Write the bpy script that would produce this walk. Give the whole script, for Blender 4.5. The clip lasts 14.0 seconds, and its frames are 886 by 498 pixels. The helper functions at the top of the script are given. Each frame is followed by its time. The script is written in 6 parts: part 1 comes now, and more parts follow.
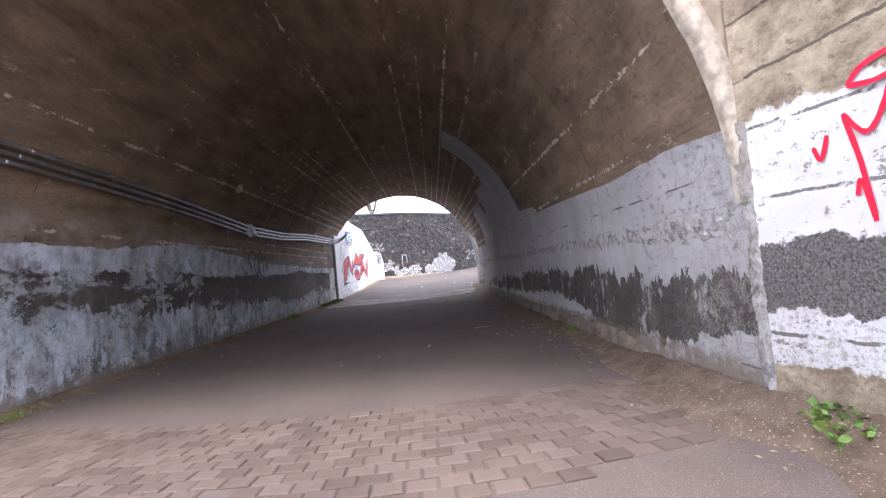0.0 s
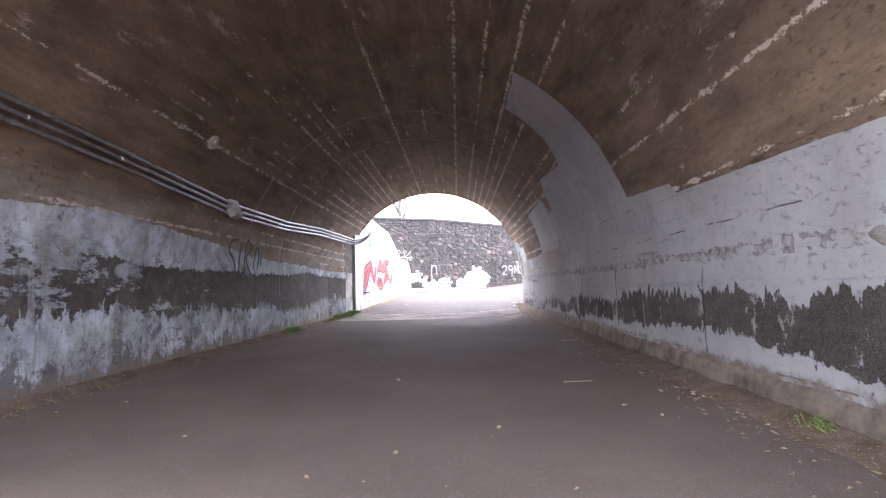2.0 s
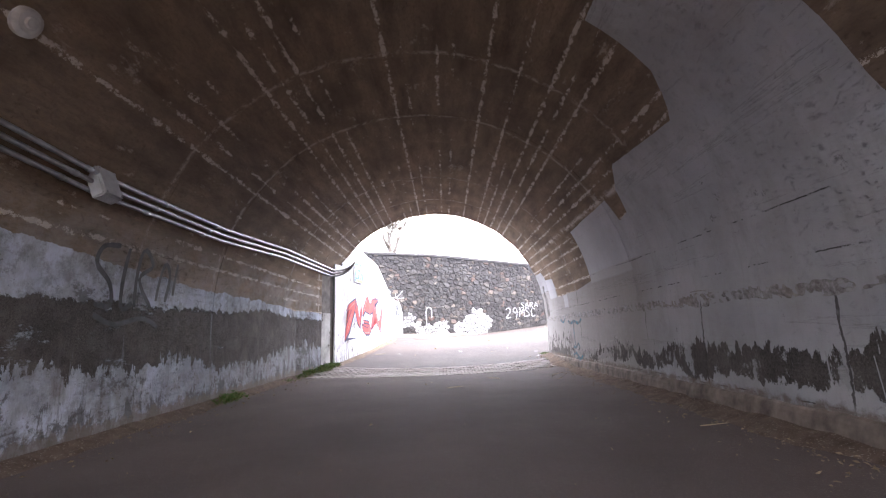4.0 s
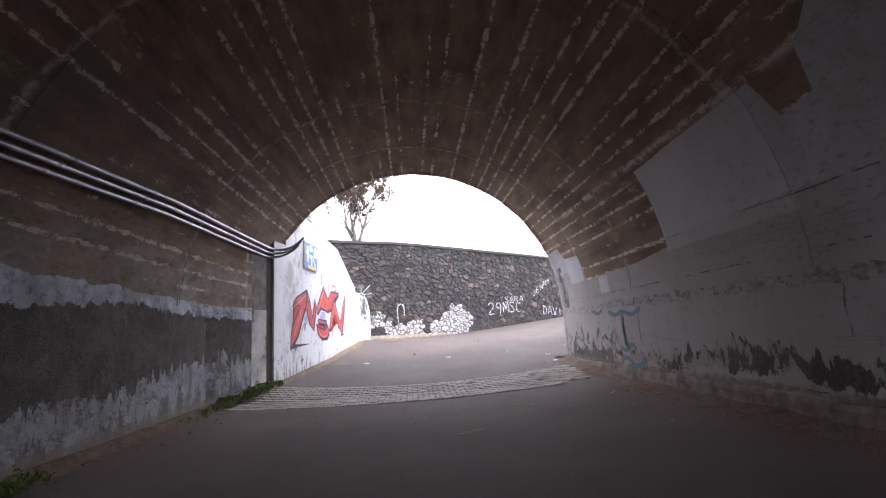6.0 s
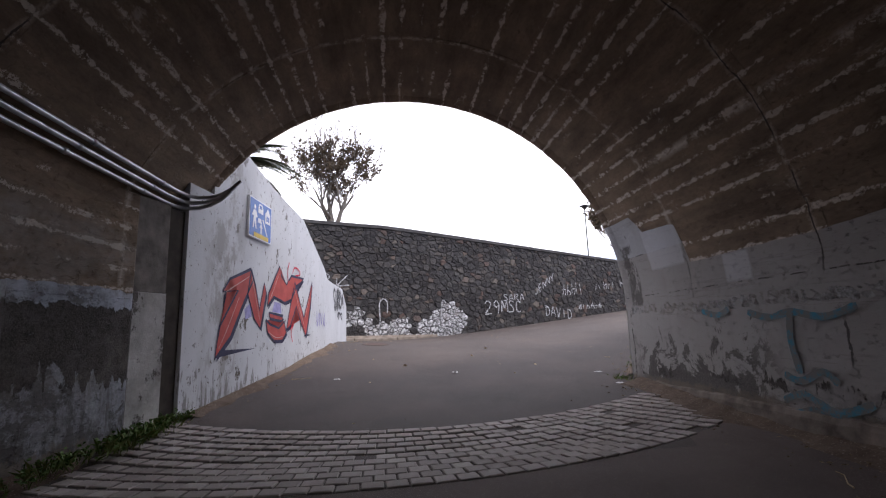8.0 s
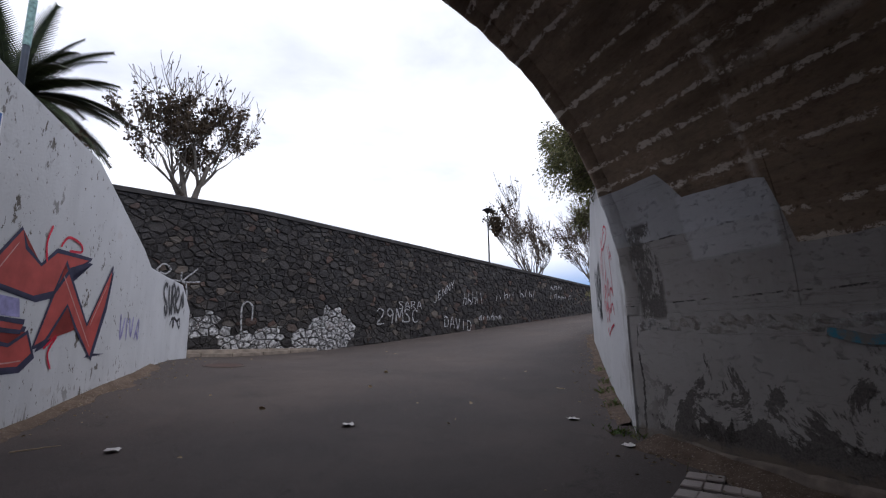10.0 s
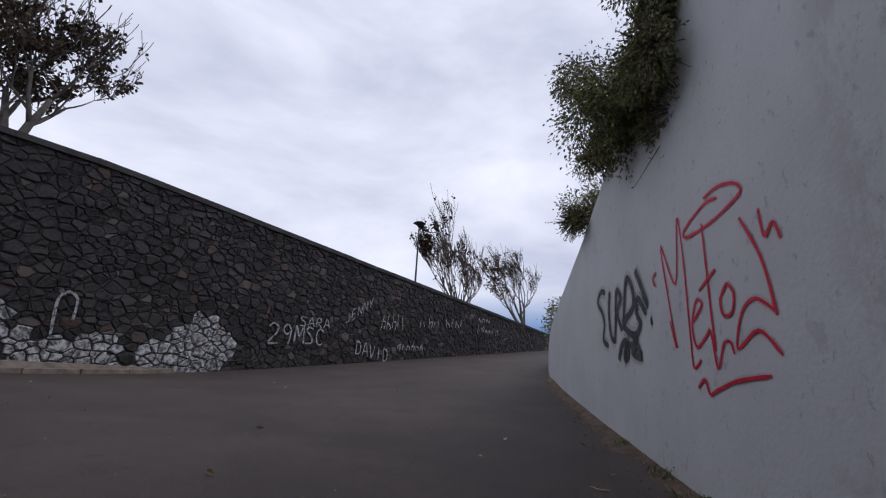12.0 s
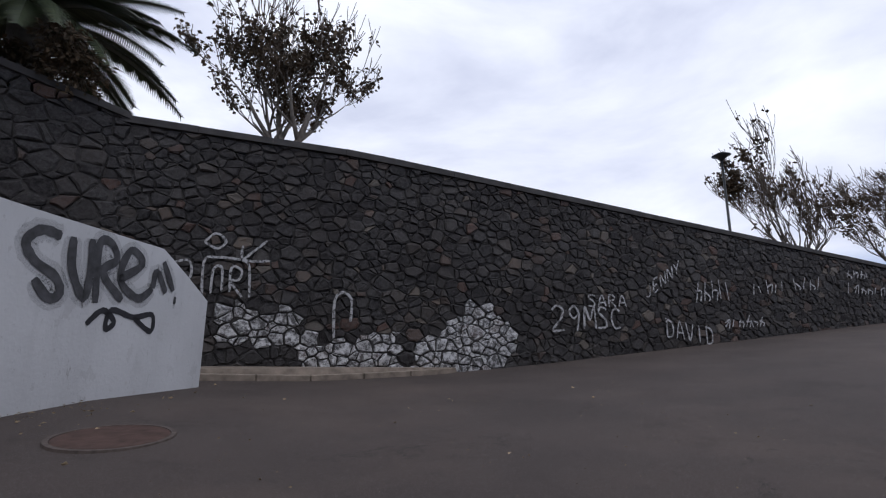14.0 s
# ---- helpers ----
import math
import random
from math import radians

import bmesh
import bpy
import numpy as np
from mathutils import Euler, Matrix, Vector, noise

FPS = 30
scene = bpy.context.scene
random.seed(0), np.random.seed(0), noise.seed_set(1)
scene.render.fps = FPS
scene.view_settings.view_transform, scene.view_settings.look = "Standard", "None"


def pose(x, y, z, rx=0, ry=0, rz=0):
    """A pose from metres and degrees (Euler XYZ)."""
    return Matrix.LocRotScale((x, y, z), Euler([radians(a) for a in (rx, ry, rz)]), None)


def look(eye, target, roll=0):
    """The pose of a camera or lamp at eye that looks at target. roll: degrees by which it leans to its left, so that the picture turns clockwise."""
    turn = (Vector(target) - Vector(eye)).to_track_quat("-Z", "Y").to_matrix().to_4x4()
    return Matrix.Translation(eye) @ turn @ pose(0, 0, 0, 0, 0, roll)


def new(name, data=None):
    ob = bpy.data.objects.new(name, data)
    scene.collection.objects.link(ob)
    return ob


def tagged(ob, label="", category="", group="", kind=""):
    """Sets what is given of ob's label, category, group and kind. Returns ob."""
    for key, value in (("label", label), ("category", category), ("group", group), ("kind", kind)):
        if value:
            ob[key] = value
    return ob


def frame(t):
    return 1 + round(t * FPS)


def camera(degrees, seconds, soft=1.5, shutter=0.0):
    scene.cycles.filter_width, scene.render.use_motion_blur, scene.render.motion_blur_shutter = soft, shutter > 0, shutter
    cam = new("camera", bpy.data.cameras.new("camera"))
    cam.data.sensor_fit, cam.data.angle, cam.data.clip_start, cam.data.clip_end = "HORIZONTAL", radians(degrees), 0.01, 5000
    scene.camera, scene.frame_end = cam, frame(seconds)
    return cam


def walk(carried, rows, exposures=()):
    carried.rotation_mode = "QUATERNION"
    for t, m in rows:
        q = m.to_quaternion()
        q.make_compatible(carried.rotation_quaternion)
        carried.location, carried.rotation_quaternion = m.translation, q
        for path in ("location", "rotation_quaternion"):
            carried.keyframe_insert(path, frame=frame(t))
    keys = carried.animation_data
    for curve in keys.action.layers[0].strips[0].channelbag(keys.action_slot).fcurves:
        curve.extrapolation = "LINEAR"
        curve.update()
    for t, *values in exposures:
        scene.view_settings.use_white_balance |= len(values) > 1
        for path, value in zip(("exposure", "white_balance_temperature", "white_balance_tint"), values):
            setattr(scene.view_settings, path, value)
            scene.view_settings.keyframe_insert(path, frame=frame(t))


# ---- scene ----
cam = camera(86.8, 14.0, soft=1.2)
PATH = [
    (0, (1.891, -1.053, 1.244), (1.944, 0.944, 1.324), -5.5),
    (0.5, (1.726, -0.072, 1.281), (1.721, 1.927, 1.352), -3.3),
    (1, (1.667, 0.846, 1.249), (1.649, 2.844, 1.347), -2.0),
    (1.5, (1.66, 1.758, 1.215), (1.572, 3.752, 1.346), -0.5),
    (2, (1.432, 2.733, 1.143), (1.373, 4.727, 1.298), -1.6),
    (2.5, (1.178, 3.76, 1.105), (1.128, 5.747, 1.322), -0.8),
    (3, (1.018, 4.729, 1.075), (0.963, 6.706, 1.369), -0.4),
    (3.2, (0.945, 5.136, 1.05), (0.899, 7.109, 1.377), -0.6),
    (5.3, (0.503, 9.485, 1.132), (0.623, 11.451, 1.481), -4.0),
    (5.5, (0.452, 9.897, 1.106), (0.6, 11.861, 1.452), -4.0),
    (6, (0.313, 10.923, 1.104), (0.46, 12.888, 1.443), -3.4),
    (6.5, (0.138, 11.866, 1.142), (0.288, 13.838, 1.444), -2.5),
    (7, (0.078, 12.89, 1.159), (0.284, 14.859, 1.446), -4.2),
    (7.5, (0.02, 13.886, 1.171), (0.23, 15.85, 1.484), -2.7),
    (8, (0.036, 14.87, 1.188), (0.265, 16.828, 1.522), -1.9),
    (8.5, (0.026, 15.767, 1.189), (0.303, 17.71, 1.571), -1.1),
    (9, (0.065, 16.618, 1.169), (0.573, 18.522, 1.507), -0.5),
    (9.2, (0.109, 16.976, 1.197), (0.676, 18.864, 1.533), -0.9),
    (11.3, (0.904, 20.923, 1.401), (1.796, 22.653, 1.861), 1.7),
    (11.5, (1.045, 21.299, 1.375), (1.98, 23.0, 1.857), 2.1),
    (12, (1.387, 22.264, 1.344), (2.401, 23.915, 1.838), 3.4),
    (12.5, (1.678, 23.12, 1.372), (2.822, 24.709, 1.778), 3.9),
    (13, (1.969, 23.921, 1.423), (3.245, 25.419, 1.78), 2.7),
    (13.3, (2.032, 24.48, 1.469), (3.156, 26.092, 1.837), 3.9),
    (13.5, (2.151, 24.789, 1.487), (2.927, 26.598, 1.844), 3.7),
    (13.6, (2.192, 24.986, 1.485), (2.749, 26.874, 1.835), 3.2),
    (14, (2.127, 25.873, 1.48), (2.098, 27.833, 1.876), 0.3),
]
EXPOSURES = [(0, 3.1, 6300, 15), (0.6, 3.6, 6350, 15), (1.5, 4.15, 6350, 14), (3.2, 4.4, 6450, 14), (5.3, 3.4, 6450, 16), (7.0, 2.45, 6500, 16), (8.0, 1.6, 6450, 15), (9.2, 0.78, 6350, 12),
             (11.3, 0.0, 6150, 13), (12.5, -0.15, 6100, 14), (13.4, -0.12, 6100, 14), (14, 0.08, 6150, 12)]
walk(cam, [(t, look(eye, target, roll)) for t, eye, target, roll in PATH], EXPOSURES)

# ---- world, sun and exposure ----
world = bpy.data.worlds.new("sky")
scene.world = world
world.use_nodes = True
wn, wl = world.node_tree.nodes, world.node_tree.links
wn.clear()
w_out, w_bg = wn.new("ShaderNodeOutputWorld"), wn.new("ShaderNodeBackground")
w_sky = wn.new("ShaderNodeTexSky")
w_sky.sky_type, w_sky.sun_disc = "NISHITA", False
w_sky.sun_elevation, w_sky.sun_rotation = radians(62), radians(153)
w_co, w_map = wn.new("ShaderNodeTexCoord"), wn.new("ShaderNodeMapping")
w_map.inputs["Scale"].default_value = (1.0, 1.0, 2.4)
w_noise = wn.new("ShaderNodeTexNoise")
w_noise.inputs["Scale"].default_value, w_noise.inputs["Detail"].default_value = 1.9, 6.0
w_noise.inputs["Roughness"].default_value, w_noise.inputs["Distortion"].default_value = 0.55, 0.3
w_cov, w_tone = wn.new("ShaderNodeValToRGB"), wn.new("ShaderNodeValToRGB")
w_cov.color_ramp.elements[0].position, w_cov.color_ramp.elements[1].position = 0.16, 0.34
w_tone.color_ramp.elements[0].position, w_tone.color_ramp.elements[1].position = 0.36, 0.68
w_tone.color_ramp.elements[0].color, w_tone.color_ramp.elements[1].color = (6.4, 6.7, 7.9, 1), (10.2, 10.4, 11.0, 1)
w_mix = wn.new("ShaderNodeMix")
w_mix.data_type = "RGBA"
wl.new(w_co.outputs["Generated"], w_map.inputs["Vector"])
wl.new(w_map.outputs["Vector"], w_noise.inputs["Vector"])
wl.new(w_noise.outputs["Fac"], w_cov.inputs["Fac"])
wl.new(w_noise.outputs["Fac"], w_tone.inputs["Fac"])
w_sep, w_low = wn.new("ShaderNodeSeparateXYZ"), wn.new("ShaderNodeMapRange")
w_low.inputs["From Min"].default_value, w_low.inputs["From Max"].default_value = 0.085, 0.16
wl.new(w_co.outputs["Generated"], w_sep.inputs[0])
wl.new(w_sep.outputs["Z"], w_low.inputs["Value"])
w_clear = wn.new("ShaderNodeMix")
w_clear.data_type = "RGBA"
w_clear.inputs["A"].default_value = (1.6, 3.0, 5.6, 1)
wl.new(w_low.outputs[0], w_clear.inputs["Factor"])
wl.new(w_cov.outputs["Color"], w_mix.inputs["Factor"])
wl.new(w_sky.outputs["Color"], w_mix.inputs["A"])
wl.new(w_tone.outputs["Color"], w_mix.inputs["B"])
wl.new(w_mix.outputs["Result"], w_clear.inputs["B"])
wl.new(w_clear.outputs["Result"], w_bg.inputs["Color"])
w_bg.inputs["Strength"].default_value = 0.1
wl.new(w_bg.outputs["Background"], w_out.inputs["Surface"])
sun = new("sun", bpy.data.lights.new("sun", "SUN"))
sun.data.energy, sun.data.angle, sun.data.color = 0.6, radians(20), (1.0, 0.96, 0.9)
sun.matrix_world = look((0, 0, 30), (-7, 14, 0))


# ---- node helpers ----
class Mat:
    """A small wrapper for building a node material."""

    def __init__(self, name, rough=0.8, metal=0.0, spec=0.3):
        self.m = bpy.data.materials.new(name)
        self.m.use_nodes = True
        self.t = self.m.node_tree
        self.b = self.t.nodes["Principled BSDF"]
        self.b.inputs["Roughness"].default_value = rough
        self.b.inputs["Metallic"].default_value = metal
        self.b.inputs["Specular IOR Level"].default_value = spec
        self.co = None

    def node(self, kind, **vals):
        n = self.t.nodes.new(kind)
        for k, v in vals.items():
            n.inputs[k.replace("_", " ")].default_value = v
        return n

    def link(self, a, b):
        self.t.links.new(a, b)

    def pos(self, scale=(1, 1, 1), world_space=True):
        g = self.node("ShaderNodeNewGeometry").outputs["Position"] if world_space else self.node("ShaderNodeTexCoord").outputs["Object"]
        mp = self.node("ShaderNodeMapping", Scale=scale)
        self.link(g, mp.inputs["Vector"])
        return mp.outputs["Vector"]

    def noise(self, scale, detail=4.0, rough=0.55, vec=None, stretch=(1, 1, 1), distort=0.0):
        n = self.node("ShaderNodeTexNoise", Scale=scale, Detail=detail, Roughness=rough, Distortion=distort)
        self.link(vec or self.pos(stretch), n.inputs["Vector"])
        return n.outputs["Fac"]

    def ramp(self, fac, lo, hi, c0=(0, 0, 0), c1=(1, 1, 1)):
        r = self.node("ShaderNodeValToRGB")
        e = r.color_ramp.elements
        e[0].position, e[1].position = lo, hi
        e[0].color, e[1].color = (*c0, 1), (*c1, 1)
        self.link(fac, r.inputs["Fac"])
        return r.outputs["Color"]

    def mix(self, fac, a, b, mode="MIX"):
        n = self.node("ShaderNodeMix")
        n.data_type, n.blend_type = "RGBA", mode
        for v, s in ((fac, "Factor"), (a, "A"), (b, "B")):
            if isinstance(v, (int, float)):
                n.inputs[s].default_value = v
            elif isinstance(v, tuple):
                n.inputs[s].default_value = (*v, 1)
            else:
                self.link(v, n.inputs[s])
        return n.outputs["Result"]

    def math(self, op, a, b=0.0, clamp=False):
        n = self.node("ShaderNodeMath")
        n.operation, n.use_clamp = op, clamp
        for v, s in ((a, 0), (b, 1)):
            if isinstance(v, (int, float)):
                n.inputs[s].default_value = v
            else:
                self.link(v, n.inputs[s])
        return n.outputs[0]

    def axis(self, k):
        s = self.node("ShaderNodeSeparateXYZ")
        self.link(self.node("ShaderNodeNewGeometry").outputs["Position"], s.inputs[0])
        return s.outputs[k]

    def band(self, v, lo, hi, soft=0.02):
        """1 between lo and hi of the value v, with soft edges."""
        a = self.node("ShaderNodeMapRange")
        a.inputs["From Min"].default_value, a.inputs["From Max"].default_value = lo - soft, lo + soft
        self.link(v, a.inputs["Value"])
        b = self.node("ShaderNodeMapRange")
        b.inputs["From Min"].default_value, b.inputs["From Max"].default_value = hi - soft, hi + soft
        b.inputs["To Min"].default_value, b.inputs["To Max"].default_value = 1.0, 0.0
        self.link(v, b.inputs["Value"])
        return self.math("MULTIPLY", a.outputs[0], b.outputs[0])

    def random(self):
        return self.node("ShaderNodeObjectInfo").outputs["Random"]

    def island(self):
        return self.node("ShaderNodeNewGeometry").outputs["Random Per Island"]

    def done(self, color, bump=None, strength=0.4, dist=0.01, rough=None):
        if isinstance(color, tuple):
            self.b.inputs["Base Color"].default_value = (*color, 1)
        else:
            self.link(color, self.b.inputs["Base Color"])
        if bump is not None:
            n = self.node("ShaderNodeBump", Strength=strength, Distance=dist)
            self.link(bump, n.inputs["Height"])
            self.link(n.outputs["Normal"], self.b.inputs["Normal"])
        if rough is not None:
            self.link(rough, self.b.inputs["Roughness"])
        return self.m


def plain(name, color, rough=0.7, metal=0.0, vary=0.15, scale=9.0, bump=0.15):
    k = Mat(name, rough, metal)
    f = k.noise(scale, 5.0)
    dark = tuple(c * (1 - vary) for c in color)
    light = tuple(min(1, c * (1 + vary)) for c in color)
    return k.done(k.ramp(f, 0.3, 0.7, dark, light), k.noise(scale * 8, 4.0), bump, 0.004)


# ---- mesh helpers ----
def finish(bm, name, mats, smooth=False):
    me = bpy.data.meshes.new(name)
    bm.normal_update()
    bm.to_mesh(me)
    bm.free()
    for m in mats if isinstance(mats, (list, tuple)) else (mats,):
        me.materials.append(m)
    if smooth:
        me.polygons.foreach_set("use_smooth", [True] * len(me.polygons))
    return me


def thing(name, label, category, at=(0, 0, 0), kind="", group=""):
    ob = new(name)
    ob.empty_display_size = 0.1
    ob.location = at
    return tagged(ob, label, category, group, kind)


def part(name, bm, material, parent, label="", smooth=False):
    ob = new(name, finish(bm, name, material, smooth))
    ob.parent = parent
    if label:
        ob["label"] = label
    return ob


def solid(name, bm, material, label, category, kind="", group="", smooth=False, at=(0, 0, 0)):
    ob = new(name, finish(bm, name, material, smooth))
    ob.location = at
    return tagged(ob, label, category, group, kind)


def add_box(bm, x0, x1, y0, y1, z0, z1, m=None):
    vs = [bm.verts.new((x, y, z)) for z in (z0, z1) for x, y in ((x0, y0), (x1, y0), (x1, y1), (x0, y1))]
    if m is not None:
        for v in vs:
            v.co = m @ v.co
    fs = [bm.faces.new([vs[i] for i in q]) for q in ((3, 2, 1, 0), (4, 5, 6, 7), (0, 1, 5, 4), (1, 2, 6, 5), (2, 3, 7, 6), (3, 0, 4, 7))]
    return vs, fs


def add_prism(bm, outline, low, high):
    """A prism: outline of (x, y), low and high are heights or functions of (x, y)."""
    lo = [bm.verts.new((x, y, low(x, y) if callable(low) else low)) for x, y in outline]
    hi = [bm.verts.new((x, y, high(x, y) if callable(high) else high)) for x, y in outline]
    n = len(outline)
    bm.faces.new(hi)
    bm.faces.new(lo[::-1])
    for i in range(n):
        bm.faces.new((lo[i], lo[(i + 1) % n], hi[(i + 1) % n], hi[i]))


def add_tube(bm, pts, radii, sides=8, cap=True):
    """A tube through the points with a radius at each."""
    rings = []
    up = Vector((0.13, 0.27, 0.95)).normalized()
    for i, p in enumerate(pts):
        d = (Vector(pts[min(i + 1, len(pts) - 1)]) - Vector(pts[max(i - 1, 0)])).normalized()
        a = d.cross(up)
        a = a.normalized() if a.length > 1e-3 else d.orthogonal().normalized()
        b = d.cross(a)
        r = radii[i] if isinstance(radii, (list, tuple)) else radii
        rings.append([bm.verts.new(Vector(p) + r * (math.cos(2 * math.pi * k / sides) * a + math.sin(2 * math.pi * k / sides) * b)) for k in range(sides)])
    for r0, r1 in zip(rings, rings[1:]):
        for k in range(sides):
            bm.faces.new((r0[k], r0[(k + 1) % sides], r1[(k + 1) % sides], r1[k]))
    if cap:
        bm.faces.new(rings[0][::-1])
        bm.faces.new(rings[-1])


# ---- plan ----
XL, XR, CX, A = -3.17, 4.15, 0.49, 3.66      # tunnel walls, centre line, half width
SPRING, RISE = 1.5, 3.56                     # springing of the vault, rise of the crown
Y_IN, WALL_TOP = 2.2, 1.5


def y_out(x):
    """The skewed exit plane of the tunnel."""
    return 22.36 + 0.08 * x


def ramp(v, pts):
    for (a, za), (b, zb) in zip(pts, pts[1:]):
        if v <= b:
            k = max(0.0, (v - a) / (b - a))
            return za + (zb - za) * k
    return pts[-1][1]


SW_O, SW_D = Vector((0.0, 36.5)), Vector((0.922, 0.387))   # stone wall line
SW_N = Vector((0.387, -0.922))


def sw_s(x, y):
    return (x - SW_O.x) * SW_D.x + (y - SW_O.y) * SW_D.y


def sw_n(x, y):
    return (x - SW_O.x) * SW_N.x + (y - SW_O.y) * SW_N.y


def sw_top(s):
    return 5.86 - 0.062 * max(s, 0.0)


def ground_z(x, y):
    base = ramp(y, [(19.6, 0.0), (22.0, 0.17), (24.0, 0.32), (26.5, 0.5), (31.0, 0.72), (60.0, 0.72)])
    s = sw_s(x, y)
    t = s - 2.4
    rise = 0.09 * (t + math.sqrt(t * t + 4.0)) / 2
    if s > 30:
        rise -= 0.0026 * (s - 30) ** 2 if s < 60 else 0.0026 * 900 + 0.156 * (s - 60)
    fade = min(1.0, max(0.0, (y - 21.0) / 5.0))
    left = 0.05 * max(0.0, -1.0 - s) * min(1.0, max(0.0, (y - 25.5) / 4.0))
    rise += min(left, 0.3)
    return max(base + rise * fade, -30.0)


# ---- materials of the large surfaces ----
def tunnel_material():
    """Board-marked concrete, painted low down: blue-grey at one side, grey with a raised patch at the other, peeled in bands."""
    k = Mat("tunnel_concrete", 0.88, spec=0.22)
    x, y, z = k.axis(0), k.axis(1), k.axis(2)
    right = k.math("GREATER_THAN", x, CX)
    wob = k.math("MULTIPLY", k.math("SUBTRACT", k.noise(1.6, 8.0, 0.66), 0.5), 0.3)

    def along(stops):
        r = k.node("ShaderNodeValToRGB")
        e = r.color_ramp.elements
        for n, (yy, h) in enumerate(stops):
            el = e[n] if n < 2 else e.new(yy / 25.0)
            el.position, el.color = yy / 25.0, (h / 6.0, h / 6.0, h / 6.0, 1)
        k.link(k.math("DIVIDE", y, 25.0), r.inputs["Fac"])
        return k.math("MULTIPLY", r.outputs["Color"], 6.0)

    top_r = along([(2.0, 2.03), (3.1, 2.11), (4.5, 2.07), (6.0, 2.12), (8.46, 2.18), (8.48, 2.31), (9.95, 2.4), (10.0, 4.53), (11.65, 4.53), (11.7, 3.95), (12.1, 3.5), (13.9, 3.6),
                   (14.4, 3.3), (14.44, 2.95), (14.9, 2.9), (14.94, 3.3), (17.42, 3.24), (17.46, 2.12), (18.8, 2.0), (20.86, 1.97), (20.9, 2.54), (21.75, 2.58), (21.8, 2.86), (23.0, 2.84)])
    top_l = along([(2.0, 2.0), (6.4, 2.05), (8.7, 2.24), (10.6, 2.11), (14.3, 1.86), (17.0, 1.84), (19.0, 1.74), (23.0, 1.66)])
    zt_r = k.math("ADD", z, k.math("MULTIPLY", wob, 0.18))
    zt_l = k.math("ADD", z, k.math("MULTIPLY", wob, 0.9))
    on_r = k.math("MULTIPLY", right, k.math("LESS_THAN", zt_r, top_r))
    on_l = k.math("MULTIPLY", k.math("SUBTRACT", 1.0, right), k.math("LESS_THAN", zt_l, top_l))
    # bare concrete with board grain and lime
    grain = k.noise(3.0, 8.0, 0.65, stretch=(1.3, 0.3, 1.3))
    bare = k.ramp(grain, 0.3, 0.72, (0.108, 0.077, 0.054), (0.315, 0.228, 0.16))
    bare = k.mix(k.math("MULTIPLY", k.ramp(k.noise(24.0, 9.0, 0.78, stretch=(1.3, 0.55, 1.3)), 0.48, 0.62), 0.4), bare, (0.075, 0.055, 0.042))
    bare = k.mix(k.math("MULTIPLY", k.island(), 0.16), bare, (0.36, 0.28, 0.2))
    bare = k.mix(k.math("MULTIPLY", k.ramp(k.noise(0.9, 6.0), 0.46, 0.72), 0.6), bare, (0.09, 0.066, 0.05))
    bare = k.mix(k.math("MULTIPLY", k.ramp(k.noise(9.0, 8.0, 0.75), 0.56, 0.75), 0.3), bare, (0.085, 0.065, 0.05))
    turn = k.math("ARCTAN2", k.math("DIVIDE", k.math("SUBTRACT", z, SPRING), RISE), k.math("DIVIDE", k.math("SUBTRACT", x, CX), A))
    across = k.math("MULTIPLY", turn, BOARDS / math.pi)
    joint = k.math("PINGPONG", across, 0.5)
    wander = k.math("MULTIPLY", k.math("SUBTRACT", k.noise(4.5, 8.0, 0.74), 0.5), 0.7)
    seam = k.math("SUBTRACT", 1.0, k.math("DIVIDE", k.math("ABSOLUTE", k.math("ADD", joint, wander)), k.math("ADD", 0.03, k.math("MULTIPLY", k.noise(2.0, 3.0), 0.22))), clamp=True)
    pick = k.node("ShaderNodeTexWhiteNoise")
    pick.noise_dimensions = "1D"
    k.link(k.math("ROUND", across), pick.inputs["W"])
    deep = k.math("MULTIPLY", k.math("MINIMUM", k.math("SUBTRACT", y, 12.0), 7.0), 0.02)
    often = k.math("ADD", k.math("ADD", k.math("MULTIPLY", pick.outputs["Value"], 0.5), k.noise(0.8, 6.0, 0.65)), deep)
    patchy = k.ramp(often, 0.74, 0.88)
    broken = k.ramp(k.noise(7.0, 10.0, 0.84, stretch=(1, 0.75, 1)), 0.47, 0.54)
    seam = k.math("MULTIPLY", k.math("MULTIPLY", seam, patchy), broken)
    seam = k.ramp(seam, 0.14, 0.3)
    crust = k.math("MULTIPLY", k.ramp(k.noise(2.6, 10.0, 0.76, stretch=(1.4, 0.6, 1.4)), 0.6, 0.67), 0.5)
    # cracks that run round the vault between the pours
    skew = k.math("SUBTRACT", y, k.math("MULTIPLY", x, 0.09))
    skew = k.math("ADD", skew, k.math("MULTIPLY", k.math("SUBTRACT", k.noise(1.6, 8.0, 0.65), 0.5), 0.22))
    near = gap = None
    for yr in (18.5, 20.6, 14.95, 12.95):
        gap = near if near and not gap else gap
        d = k.math("ABSOLUTE", k.math("SUBTRACT", skew, yr))
        near = d if near is None else k.math("MINIMUM", near, d)
    crack = k.math("MULTIPLY", k.math("LESS_THAN", gap, 0.01), k.ramp(k.noise(1.7, 5.0), 0.4, 0.48))
    crack = k.math("MULTIPLY", crack, k.math("GREATER_THAN", z, 1.48))
    halo = k.math("MULTIPLY", k.math("SUBTRACT", 1.0, k.math("DIVIDE", near, 0.06), clamp=True), 0.6)
    halo = k.math("MULTIPLY", halo, k.ramp(k.noise(7.0, 9.0, 0.78), 0.46, 0.54))
